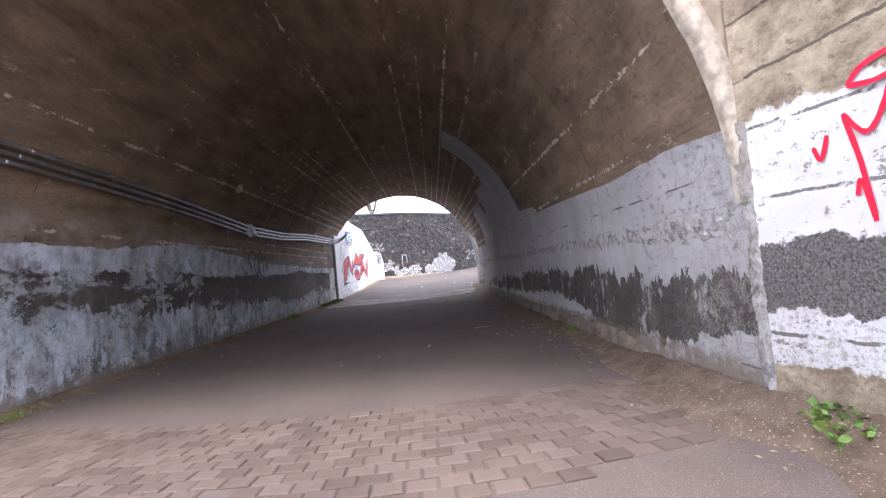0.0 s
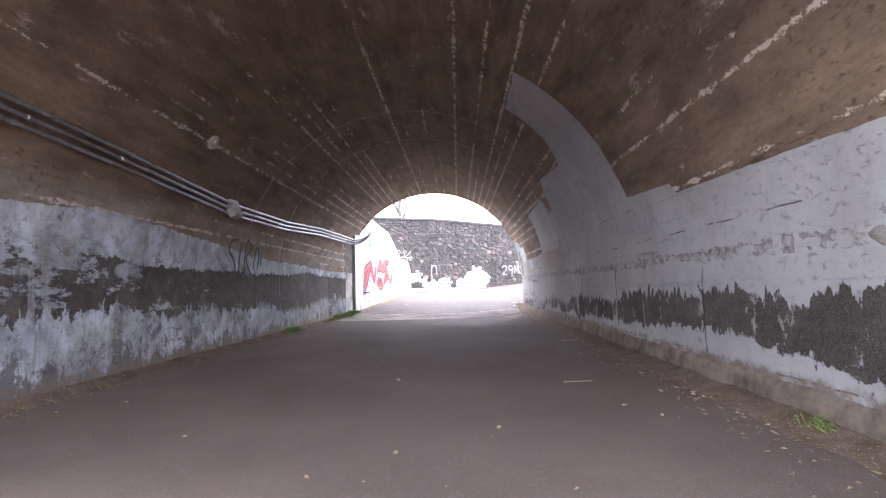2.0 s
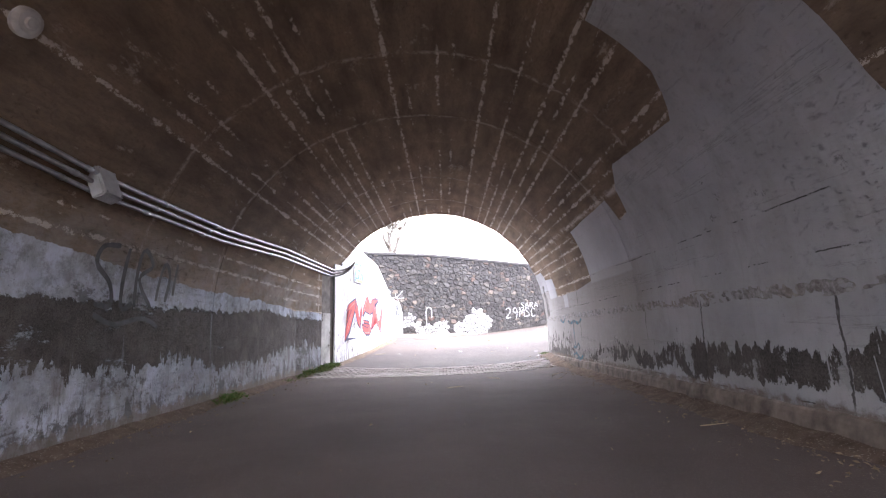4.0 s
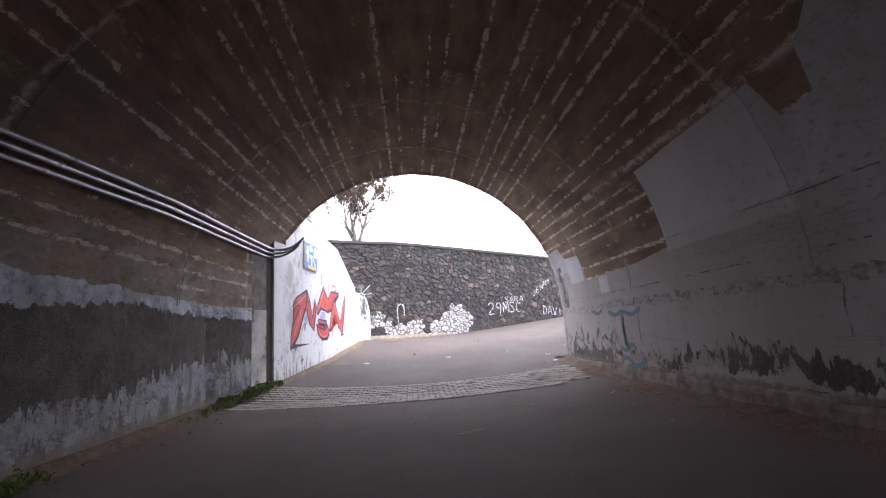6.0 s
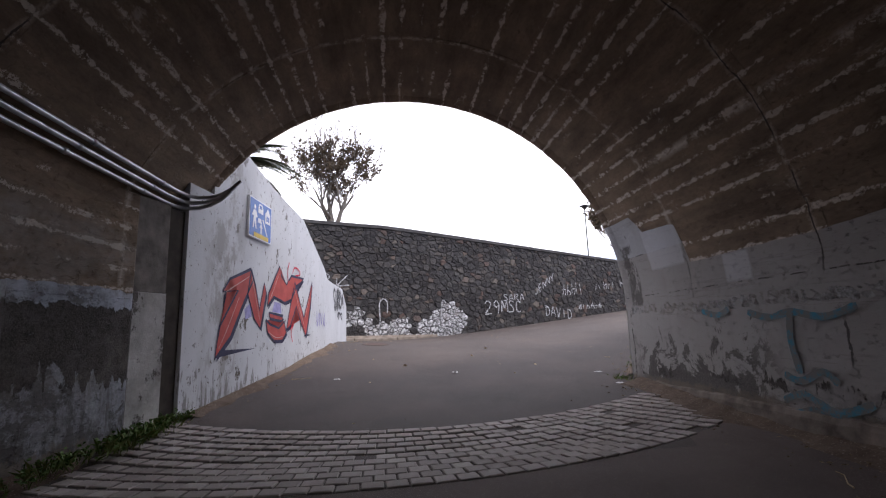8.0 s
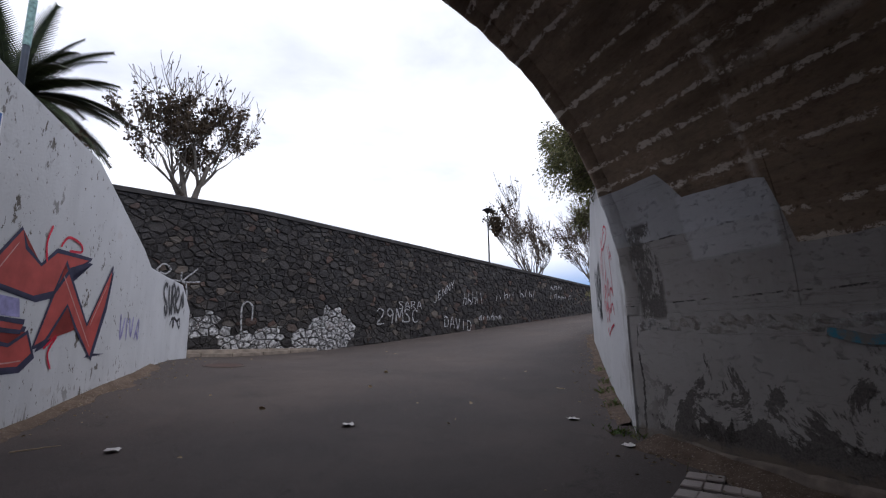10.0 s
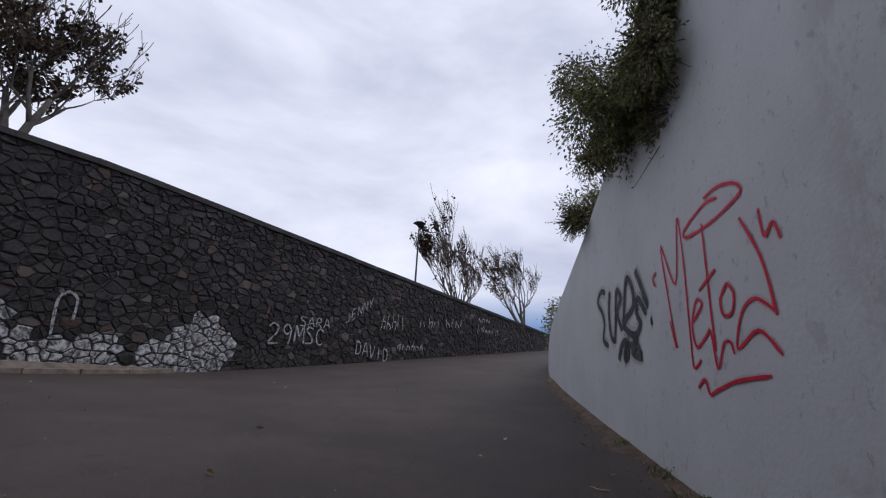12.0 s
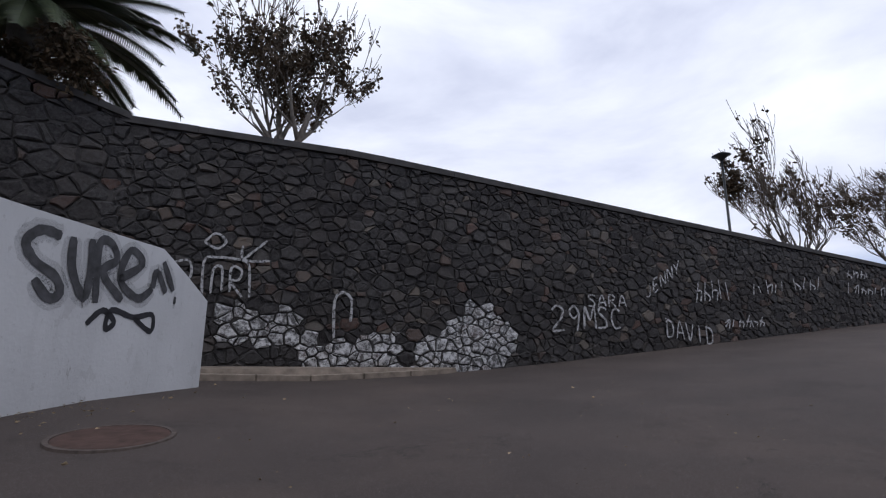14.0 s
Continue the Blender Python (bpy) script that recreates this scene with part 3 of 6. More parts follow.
def build_tunnel():
    for name, x0, x1, mat, lab in (("wall_left", XL - 0.7, XL, M_VAULT, "peeling blue-grey paint on a rough concrete tunnel wall"),
                                   ("wall_right", XR, XR + 0.7, M_VAULT, "grey-painted concrete tunnel wall with peeled dark band")):
        bm = bmesh.new()
        inner = XL if x1 == XL else XR
        n = 60
        for i in range(n):
            ya, yb = Y_IN + (y_out(inner) - Y_IN) * i / n, Y_IN + (y_out(inner) - Y_IN) * (i + 1) / n
            add_box(bm, x0, x1, ya, yb, -0.4, WALL_TOP - 0.002)
        bmesh.ops.remove_doubles(bm, verts=bm.verts, dist=0.001)
        solid(name, bm, mat, lab, "wall", "structure")
    bm = bmesh.new()
    rng = random.Random(4)
    boards, rings = BOARDS, [0.0, 0.135, 0.27, 0.4, 0.532, 0.631, 0.807, 0.911, 1.0]
    for r0, r1 in zip(rings, rings[1:]):
        lift = rng.uniform(0.0, 0.02)
        for b in range(boards):
            u0, u1 = b / boards, (b + 1) / boards
            d = lift + rng.uniform(0.0, 0.006)
            quad, back = [], []
            for u, r in ((u0, r0), (u1, r0), (u1, r1), (u0, r1)):
                x, z = arch(u)
                yo = y_out(x)
                y = Y_IN + (yo - Y_IN) * r 
                nx, nz = (x - CX) / A, (z - SPRING) / RISE
                quad.append(bm.verts.new((x + nx * d, y, z + nz * d)))
                back.append(bm.verts.new((x + nx * (d + 0.06), y, z + nz * (d + 0.06))))
            bm.faces.new(quad)
            for i in range(4):
                bm.faces.new((quad[i], back[i], back[(i + 1) % 4], quad[(i + 1) % 4]))
    # the mass behind the boards
    n = 48
    fr, bk = [], []
    for i in range(n + 1):
        x, z = arch(i / n)
        nx, nz = (x - CX) / A, (z - SPRING) / RISE
        row = []
        for e in (0.03, 0.6):
            for y in (Y_IN, y_out(x)):
                row.append(bm.verts.new((x + nx * e, y, z + nz * e)))
        fr.append(row)
    for p, q in zip(fr, fr[1:]):
        for a, b in ((0, 1), (1, 3), (3, 2), (2, 0)):
            bm.faces.new((p[a], q[a], q[b], p[b]))
    solid("ceiling", bm, M_VAULT, "brown board-marked concrete barrel vault with lime streaks", "ceiling", "structure")


build_tunnel()


# ---- white walls outside the exit ----
def wall_strip(name, line, tops, thick, mat, label, side=1):
    """An upright wall along a line of (x, y), with a height at each, foot in the ground."""
    bm = bmesh.new()
    n = len(line)
    front, back = [], []
    for i, (x, y) in enumerate(line):
        d = (Vector(line[min(i + 1, n - 1)]) - Vector(line[max(i - 1, 0)])).normalized()
        nn = Vector((d.y, -d.x)) * side * thick
        g = ground_z(x, y) - 0.3
        front.append((bm.verts.new((x, y, g)), bm.verts.new((x, y, tops[i]))))
        back.append((bm.verts.new((x + nn.x, y + nn.y, g)), bm.verts.new((x + nn.x, y + nn.y, tops[i]))))
    for i in range(n - 1):
        for a, b, c, d in ((front[i][0], front[i + 1][0], front[i + 1][1], front[i][1]), (back[i][0], back[i][1], back[i + 1][1], back[i + 1][0]),
                           (front[i][1], front[i + 1][1], back[i + 1][1], back[i][1])):
            bm.faces.new((a, b, c, d))
    bm.faces.new((front[0][0], front[0][1], back[0][1], back[0][0]))
    bm.faces.new((front[-1][0], back[-1][0], back[-1][1], front[-1][1]))
    bmesh.ops.recalc_face_normals(bm, faces=bm.faces)
    return solid(name, bm, mat, label, "wall", "structure")


def lw_x(y):
    return 0.132 * y - 5.49


LW = [(lw_x(y), y) for y in (21.42, 22.06, 22.16, 22.75, 24.4, 26.3, 27.2, 28.2)] + [(-1.755, 28.8), (-1.72, 30.2), (-1.65, 31.9), (-1.625, 32.45), (-1.6, 33.05)]
LW_TOP = (3.28, 3.3, 4.7, 4.42, 4.1, 3.9, 3.45, 2.95, 2.7, 2.69, 2.69, 2.42, 2.1)
wall_strip("wall_white_left", LW, LW_TOP, 0.35, M_WHITE_L, "chipped white rendered wall with graffiti stepping down", -1)
RW = [(4.16, 22.74), (4.75, 23.6), (5.45, 24.6), (6.3, 25.75), (7.1, 26.85), (8.1, 28.2), (9.3, 29.85), (10.6, 31.5), (12.6, 33.6), (14.8, 35.6)]
RW_TOP = (7.2, 6.6, 5.9, 5.1, 4.35, 3.75, 3.1, 2.55, 2.2, 2.05)
wall_strip("wall_white_right", RW, RW_TOP, 0.4, M_WHITE_R, "smooth off-white rendered retaining wall with red graffiti", 1)



# ---- portals, banks and terraces that close the place ----
M_BROWN = plain("weathered_brown_concrete", (0.3, 0.24, 0.175), 0.9, vary=0.45, scale=3.0, bump=0.6)
M_PALE = plain("pale_crumbling_concrete", (0.42, 0.365, 0.3), 0.92, vary=0.4, scale=11.0, bump=1.0)
M_EARTH = plain("dry_earth", (0.17, 0.13, 0.1), 0.95, vary=0.35, scale=3.0, bump=0.5)


def portal(name, y_face, out, mat, label, top=6.4, reach=9.0):
    """The upright face round a tunnel mouth, with the arch cut out of it."""
    bm = bmesh.new()
    n, prev = 48, None
    for i in range(-1, n + 2):
        u = min(1.0, max(0.0, i / n))
        x, z = arch(u)
        nx, nz = (x - CX) / A, (z - SPRING) / RISE
        x, z = x + 0.05 * nx, z + 0.05 * nz
        if i < 0 or i > n:
            z = -0.4
        nx = max(-1.0, min(1.0, nx))
        if abs(nx) > 0.72:
            ox, oz = CX + math.copysign(reach, nx), -0.4 + (top + 0.4) * min(1.0, math.acos(min(1, abs(nx))) / math.acos(0.72)) if -1 < i < n + 1 else -0.4
        else:
            ox, oz = CX + reach * nx / 0.72, top
        cur = [bm.verts.new((px, y_face(px) + dy, pz)) for px, pz in ((x, z), (ox, oz)) for dy in (0.0, out * 0.3)]
        if prev:
            for a, b in ((0, 2), (3, 1), (2, 3), (1, 0)):
                bm.faces.new((prev[a], cur[a], cur[b], prev[b]))
        prev = cur
    bmesh.ops.recalc_face_normals(bm, faces=bm.faces)
    return solid(name, bm, mat, label, "wall", "structure")


portal("wall_portal_entry", lambda x: Y_IN - 0.003, 1, M_BROWN, "weathered brown concrete face of the tunnel mouth")
portal("wall_portal_exit", lambda x: y_out(x) - 0.297, 1, M_WHITE_R, "plain rendered face above the tunnel exit")


def slab(name, outline, low, high, mat, label, category="ground"):
    bm = bmesh.new()
    add_prism(bm, outline, low, high)
    bmesh.ops.recalc_face_normals(bm, faces=bm.faces)
    return solid(name, bm, mat, label, category, "structure")


slab("bank_roof", [(-8.6, 2.3), (9.5, 2.3), (9.5, 22.2), (-8.6, 21.5)], 5.9, 6.4, M_EARTH, "bare earth bank laid over the tunnel")
slab("bank_side_west", [(-8.6, 2.3), (-8.5, 2.3), (-8.5, 21.5), (-8.6, 21.5)], -0.4, 5.9, M_EARTH, "bare earth flank of the bank")
slab("bank_side_east", [(9.4, 2.3), (9.5, 2.3), (9.5, 22.2), (9.4, 22.2)], -0.4, 5.9, M_EARTH, "bare earth flank of the bank")


def wing_material():
    """Wing wall at the entry: bare concrete, a white painted band, a peeled grey band, white again, a bare foot."""
    k = Mat("entry_wing_plaster", 0.88, spec=0.22)
    z = k.axis(2)
    wob = k.math("MULTIPLY", k.math("SUBTRACT", k.noise(2.6, 9.0, 0.72), 0.5), 0.4)
    zz = k.math("ADD", z, wob)
    bare = k.ramp(k.noise(4.0, 10.0, 0.74, stretch=(1, 1, 1.6)), 0.32, 0.68, (0.15, 0.11, 0.075), (0.56, 0.47, 0.35))
    white = k.ramp(k.noise(1.2, 7.0), 0.3, 0.7, (0.66, 0.66, 0.68), (0.82, 0.82, 0.84))
    rough = k.noise(55.0, 8.0, 0.8)
    peeled = k.ramp(rough, 0.38, 0.64, (0.05, 0.048, 0.048), (0.36, 0.34, 0.33))
    col = k.mix(k.band(zz, 0.42, 2.06, 0.012), bare, white)
    band = k.band(zz, 0.74, 1.2, 0.006)
    col = k.mix(band, col, peeled)
    lines = None
    for zf in (0.6, 1.5, 1.98, 2.35, 2.75, 3.2):
        d = k.math("ABSOLUTE", k.math("SUBTRACT", k.math("ADD", z, k.math("MULTIPLY", k.math("SUBTRACT", k.noise(2.0, 9.0, 0.74), 0.5), 0.1)), zf))
        lines = d if lines is None else k.math("MINIMUM", lines, d)
    lines = k.math("MULTIPLY", k.math("LESS_THAN", lines, 0.011), k.ramp(k.noise(3.1, 7.0, 0.7), 0.44, 0.5))
    col = k.mix(k.math("MULTIPLY", lines, 0.8), col, (0.09, 0.075, 0.06))
    grit = k.math("MULTIPLY", k.ramp(k.noise(26.0, 10.0, 0.82), 0.5, 0.58), k.band(zz, -1.0, 0.74, 0.05))
    col = k.mix(k.math("MULTIPLY", grit, 0.6), col, (0.2, 0.17, 0.14))
    pits = k.ramp(k.noise(9.0, 10.0, 0.8, stretch=(1, 1, 1.5)), 0.57, 0.6)
    col = k.mix(k.math("MULTIPLY", pits, 0.75), col, (0.16, 0.13, 0.1))
    return k.done(col, k.math("ADD", k.math("MULTIPLY", band, rough), k.math("SUBTRACT", k.math("MULTIPLY", k.noise(7.0, 10.0, 0.78), 1.1), lines)), 1.0, 0.04)


M_WING = wing_material()
WING = [(4.13, 2.17), (4.22, 1.6), (4.34, 0.9), (4.6, -0.4), (5.4, -3.0), (7.5, -7.0)]
wall_strip("wall_wing_entry", WING, (6.0, 5.6, 5.2, 4.8, 4.6, 4.6), 0.5, M_WING, "weathered wing wall with white paint over grey plaster", -1)
# added out of view; its falling heights let sky light reach the opposite wall
wall_strip("wall_wing_far", [(-3.15, 2.17), (-3.3, -2.0), (-3.6, -6.0), (-4.2, -9.5)], (4.6, 2.6, 1.8, 1.6), 0.5, M_WING, "unseen wing wall added beside the tunnel entry, low to let light in", 1)
# added out of view behind the start, to cut sky light into the entry
slab("wall_cutting", [(-12.0, -10.5), (9.5, -6.5), (9.5, -7.0), (-12.0, -11.0)], -0.4, 5.0, M_BROWN, "plain unseen brown wall added behind the entry to hold back sky light", "wall")


def arch_ring():
    """The crumbling proud edge of the entry arch."""
    bm = bmesh.new()
    rng = random.Random(8)
    n, prev = 90, None
    for i in range(n + 1):
        x, z = arch(i / n)
        nx, nz = (x - CX) / A, (z - SPRING) / RISE
        j = rng.uniform(-0.015, 0.015)
        cur = [bm.verts.new((x + nx * e, y, z + nz * e)) for e, y in ((-0.008 + j * 0.4, Y_IN + 0.1), (-0.012 + j, Y_IN - 0.005 + j), (0.02, Y_IN - 0.03 + j), (0.13 + j, Y_IN - 0.03 + j), (0.16, Y_IN + 0.01))]
        if prev:
            for a in range(4):
                bm.faces.new((prev[a], cur[a], cur[a + 1], prev[a + 1]))
        prev = cur
    bmesh.ops.recalc_face_normals(bm, faces=bm.faces)
    return solid("trim_entry_arch", bm, M_PALE, "crumbling pale concrete edge of the entry arch", "trim", "structure", smooth=True)


arch_ring()


def exit_rim():
    """The uneven worn rim of the vault at the exit."""
    bm = bmesh.new()
    rng = random.Random(18)
    n, prev = 120, None
    for i in range(n + 1):
        x, z = arch(i / n)
        nx, nz = (x - CX) / A, (z - SPRING) / RISE
        w = 0.03 * noise.noise(Vector((i * 0.21, 2.0, 0.0))) + rng.uniform(-0.012, 0.012)
        y = y_out(x)
        cur = [bm.verts.new((x + nx * e, yy, z + nz * e)) for e, yy in ((0.02, y - 0.2 + w), (-0.006 + w * 0.2, y - 0.16 + w), (-0.016 + w * 0.5, y - 0.08), (-0.03 + w, y - 0.02 + w), (0.0, y + 0.03 + w), (0.2, y + 0.012))]
        if prev:
            for a in range(5):
                bm.faces.new((prev[a], cur[a], cur[a + 1], prev[a + 1]))
        prev = cur
    bmesh.ops.recalc_face_normals(bm, faces=bm.faces)
    solid("trim_exit_arch", bm, M_VAULT, "worn uneven concrete rim of the exit arch", "trim", "structure", smooth=True)


exit_rim()


def plinth(name, x0, side, seed):
    """The low uneven foot of a tunnel wall."""
    bm = bmesh.new()
    rng = random.Random(seed)
    prev, y = None, Y_IN + 1.6
    while y < y_out(x0) - 0.3:
        h, w = min(0.25, 0.05 + 0.2 * (y - 3.7)) + 0.03 * noise.noise(Vector((y * 1.7, seed, 0.0))) + rng.uniform(-0.008, 0.008), 0.05 + 0.02 * noise.noise(Vector((y * 3.1, 7.0, 0.0)))
        cur = [bm.verts.new((x0 - side * px, y, pz)) for px, pz in ((w + 0.03, -0.1), (w, h - 0.05), (w * 0.6, h), (-0.02, h + 0.03))]
        if prev:
            for a in range(3):
                bm.faces.new((prev[a], cur[a], cur[a + 1], prev[a + 1]))
        prev = cur
        y += 0.09
    bmesh.ops.recalc_face_normals(bm, faces=bm.faces)
    solid(name, bm, M_FOOT, "uneven brown concrete foot of the tunnel wall", "trim", "structure")


M_FOOT = plain("dusty_foot_concrete", (0.17, 0.14, 0.118), 0.93, vary=0.5, scale=5.0, bump=0.9)
plinth("baseboard_right", XR, 1, 3)


def jamb_material():
    k = Mat("worn_jamb_plaster", 0.9, spec=0.2)
    c = k.ramp(k.noise(2.5, 8.0, 0.7), 0.32, 0.66, (0.3, 0.285, 0.265), (0.6, 0.59, 0.57))
    gone = k.ramp(k.noise(2.2, 10.0, 0.74, stretch=(1, 1, 0.7)), 0.55, 0.58)
    c = k.mix(k.math("MULTIPLY", gone, 0.85), c, (0.1, 0.09, 0.082))
    return k.done(c, k.math("SUBTRACT", k.noise(18.0, 8.0, 0.75), gone), 0.7, 0.02)


slab("wall_left_end", [(-3.4, 19.2), (-3.172, 19.2), (-2.84, 20.5), (-2.84, 20.52), (-3.4, 20.52)], -0.1, 2.84, M_VAULT, "tunnel wall thickening towards the exit jamb", "wall")
slab("wall_jamb", [(-3.3, 20.524), (-2.838, 20.524), (-2.7, 21.0), (-2.76, 21.06), (-3.3, 21.1)], -0.1, 1.72, jamb_material(), "worn whitish plaster jamb at the tunnel exit", "wall")
slab("wall_jamb_upper", [(-3.3, 20.524), (-2.845, 20.524), (-2.71, 21.0), (-2.77, 21.05), (-3.3, 21.09)], 1.724, 2.84, plain("grey_concrete_patch", (0.19, 0.17, 0.155), 0.92, vary=0.4, scale=6.0, bump=0.7), "grey concrete patch above the plaster jamb", "wall")
# this slab fills the gap; its dark colour stands in for the shade there
slab("wall_recess", [(-3.3, 21.11), (-2.82, 21.07), (-2.71, 21.41), (-3.3, 21.41)], -0.1, 2.86, M_GAP_SHADE, "dark stained slab, shade of the gap beside the white wall in its colour", "wall")


def ridge_material():
    k = Mat("crumbling_plaster", 0.93, spec=0.2)
    f = k.noise(12.0, 9.0, 0.76)
    c = k.ramp(f, 0.36, 0.62, (0.13, 0.12, 0.112), (0.47, 0.465, 0.46))
    c = k.mix(k.math("MULTIPLY", k.ramp(k.noise(1.3, 6.0), 0.45, 0.65), 0.5), c, (0.3, 0.26, 0.21))
    return k.done(c, k.noise(34.0, 7.0, 0.75), 0.9, 0.02)


def entry_edge():
    """The crumbling upright edge between the tunnel wall and the wing wall."""
    bm = bmesh.new()
    prev = None
    for i in range(62):
        z = 0.05 + i * 0.033
        cur = []
        for j, (x, y) in enumerate(((4.165, 2.27), (4.14, 2.24), (4.125, 2.2), (4.122, 2.15), (4.135, 2.11), (4.17, 2.08))):
            r = noise.noise(Vector((z * 9, j * 1.7, 0.0))) + 0.6 * noise.noise(Vector((z * 23, j * 3.1, 5.0)))
            cur.append(bm.verts.new((x - 0.02 * r, y + 0.035 * r, z)))
        if prev:
            for j in range(5):
                bm.faces.new((prev[j], cur[j], cur[j + 1], prev[j + 1]))
        prev = cur
    bmesh.ops.recalc_face_normals(bm, faces=bm.faces)
    solid("trim_entry_edge", bm, ridge_material(), "crumbling pale plaster edge at the tunnel mouth", "trim", "structure")


entry_edge()


def ridge():
    """The crumbling ledge left along the tunnel wall where the vault springs."""
    bm = bmesh.new()
    prev, n = None, 420
    for i in range(n + 1):
        y = 2.4 + (y_out(XR) - 2.55) * i / n
        mid = 1.385 + 0.06 * noise.noise(Vector((y * 0.5, 3.0, 0)))
        wide = 0.095 + 0.06 * noise.noise(Vector((y * 1.1, 9.0, 0))) + 0.06 * max(0.0, 1 - (y - 2.4) / 3.5) + 0.02 * noise.noise(Vector((y * 6, 2.0, 0)))
        cur = []
        for j in range(8):
            v = j / 7 * 2 - 1
            z = mid + wide * v
            r = noise.noise(Vector((y * 7, z * 9, 1.0))) * 0.5 + noise.noise(Vector((y * 19, z * 21, 4.0))) * 0.5
            out = -0.012 + (1 - abs(v) ** 3) * (0.016 + 0.045 * r)
            inner = XR if z < SPRING else CX + A * math.sqrt(max(0.0, 1 - ((z - SPRING) / RISE) ** 2))
            cur.append(bm.verts.new((inner - out, y, z + 0.012 * r)))
        if prev:
            for j in range(7):
                bm.faces.new((prev[j], cur[j], cur[j + 1], prev[j + 1]))
        prev = cur
    solid("trim_ridge", bm, ridge_material(), "crumbling grey plaster ledge along the tunnel wall", "trim", "structure")


ridge()


def dirt_strip(name, x0, side, y0, y1, width, seed):
    """Dust and soil drifted against a wall's foot."""
    bm = bmesh.new()
    rng = random.Random(seed)
    n = int((y1 - y0) / 0.2)
    prev = None
    for i in range(n + 1):
        y = y0 + (y1 - y0) * i / n
        w = width * (0.75 + 0.5 * noise.noise(Vector((y * 0.9, seed, 0)))) + rng.uniform(-0.05, 0.05)
        g = ground_z(x0, y)
        wx = x0 + (0.18 * max(0.0, 2.2 - y) if side > 0 else 0.0)
        heap = 1.0 + (1.3 if side > 0 else 0.3) * max(0.0, 1 - max(y - 1.8, 0.0) / 3.0)
        w *= 0.6 + 0.4 * heap
        cur = [bm.verts.new((wx - side * w * k, y, g + h * heap)) for k, h in ((-0.1, 0.09), (0.15, 0.075 + rng.uniform(0, 0.03)), (0.5, 0.035 + rng.uniform(0, 0.02)), (0.8, 0.015), (1.0, -0.004))]
        if prev:
            for a in range(4):
                bm.faces.new((prev[a], cur[a], cur[a + 1], prev[a + 1]))
        prev = cur
    bmesh.ops.recalc_face_normals(bm, faces=bm.faces)
    solid(name, bm, M_DIRT, "brown soil and dust drifted along the wall foot", "soil", "stuff", smooth=True)


def dirt_material():
    k = Mat("soil", 0.95, spec=0.1)
    c = k.ramp(k.noise(5.0, 8.0, 0.7), 0.3, 0.72, (0.075, 0.053, 0.04), (0.19, 0.14, 0.108))
    c = k.mix(k.ramp(k.noise(60.0, 3.0), 0.6, 0.7), c, (0.34, 0.3, 0.26))
    return k.done(c, k.noise(40.0, 6.0, 0.75), 0.9, 0.02)


M_DIRT = dirt_material()
dirt_strip("soil", XR, 1, -2.4, 22.4, 0.55, 1)
dirt_strip("soil", XL, -1, 2.3, 21.9, 0.34, 2)

# ---- the terrace above the stone wall, banks behind the white walls ----
def along_wall(s, back, z):
    p = SW_O + SW_D * s - SW_N * back
    return (p.x, p.y, z)


def terrace():
    bm = bmesh.new()
    prev = None
    for s in (-40, -20, -5.2, 0, 8, 16, 24, 32, 44, 60, 90):
        h = sw_top(max(s, -6)) - 0.25 if s < 45 else sw_top(45) - 0.25
        cur = [bm.verts.new(along_wall(s, b, z)) for b, z in ((0.3, h), (6.0, h + 0.05), (16.0, h), (45.0, h - 3.0))]
        if prev:
            for a in range(3):
                bm.faces.new((prev[a], cur[a], cur[a + 1], prev[a + 1]))
        prev = cur
    bmesh.ops.recalc_face_normals(bm, faces=bm.faces)
    solid("ground_terrace", bm, M_EARTH, "dry earth terrace held by the stone wall", "ground", "structure")


terrace()
slab("bank_west", [(-3.0, 22.4), (-2.3, 26.6), (-2.2, 31.6), (-5.0, 31.0), (-30, 20), (-30, 12), (-9, 21.9)], 0.0, lambda x, y: 2.3, M_EARTH, "bare bank behind the white wall")


def bank_east():
    bm = bmesh.new()
    prev = None
    for i, (x, y) in enumerate(RW):
        d = (Vector(RW[min(i + 1, len(RW) - 1)]) - Vector(RW[max(i - 1, 0)])).normalized()
        nn = Vector((d.y, -d.x))
        cur = [bm.verts.new((x + nn.x * b, y + nn.y * b, RW_TOP[i] - 0.3 + dz)) for b, dz in ((0.35, 0), (3.0, 0.2), (20.0, 0.0))]
        if prev:
            for a in range(2):
                bm.faces.new((prev[a], cur[a], cur[a + 1], prev[a + 1]))
        prev = cur
    bmesh.ops.recalc_face_normals(bm, faces=bm.faces)
    solid("bank_east", bm, M_EARTH, "planted earth bank behind the off-white wall", "ground", "structure")


bank_east()

# ---- the stone wall ----
def clip(poly, nx, ny, c):
    """Keeps the part of a polygon where nx*x + ny*y <= c."""
    out = []
    for i, p in enumerate(poly):
        q = poly[(i + 1) % len(poly)]
        a, b = nx * p[0] + ny * p[1] - c, nx * q[0] + ny * q[1] - c
        if a <= 0:
            out.append(p)
        if (a < 0 < b) or (b < 0 < a):
            k = a / (a - b)
            out.append((p[0] + k * (q[0] - p[0]), p[1] + k * (q[1] - p[1])))
    return out


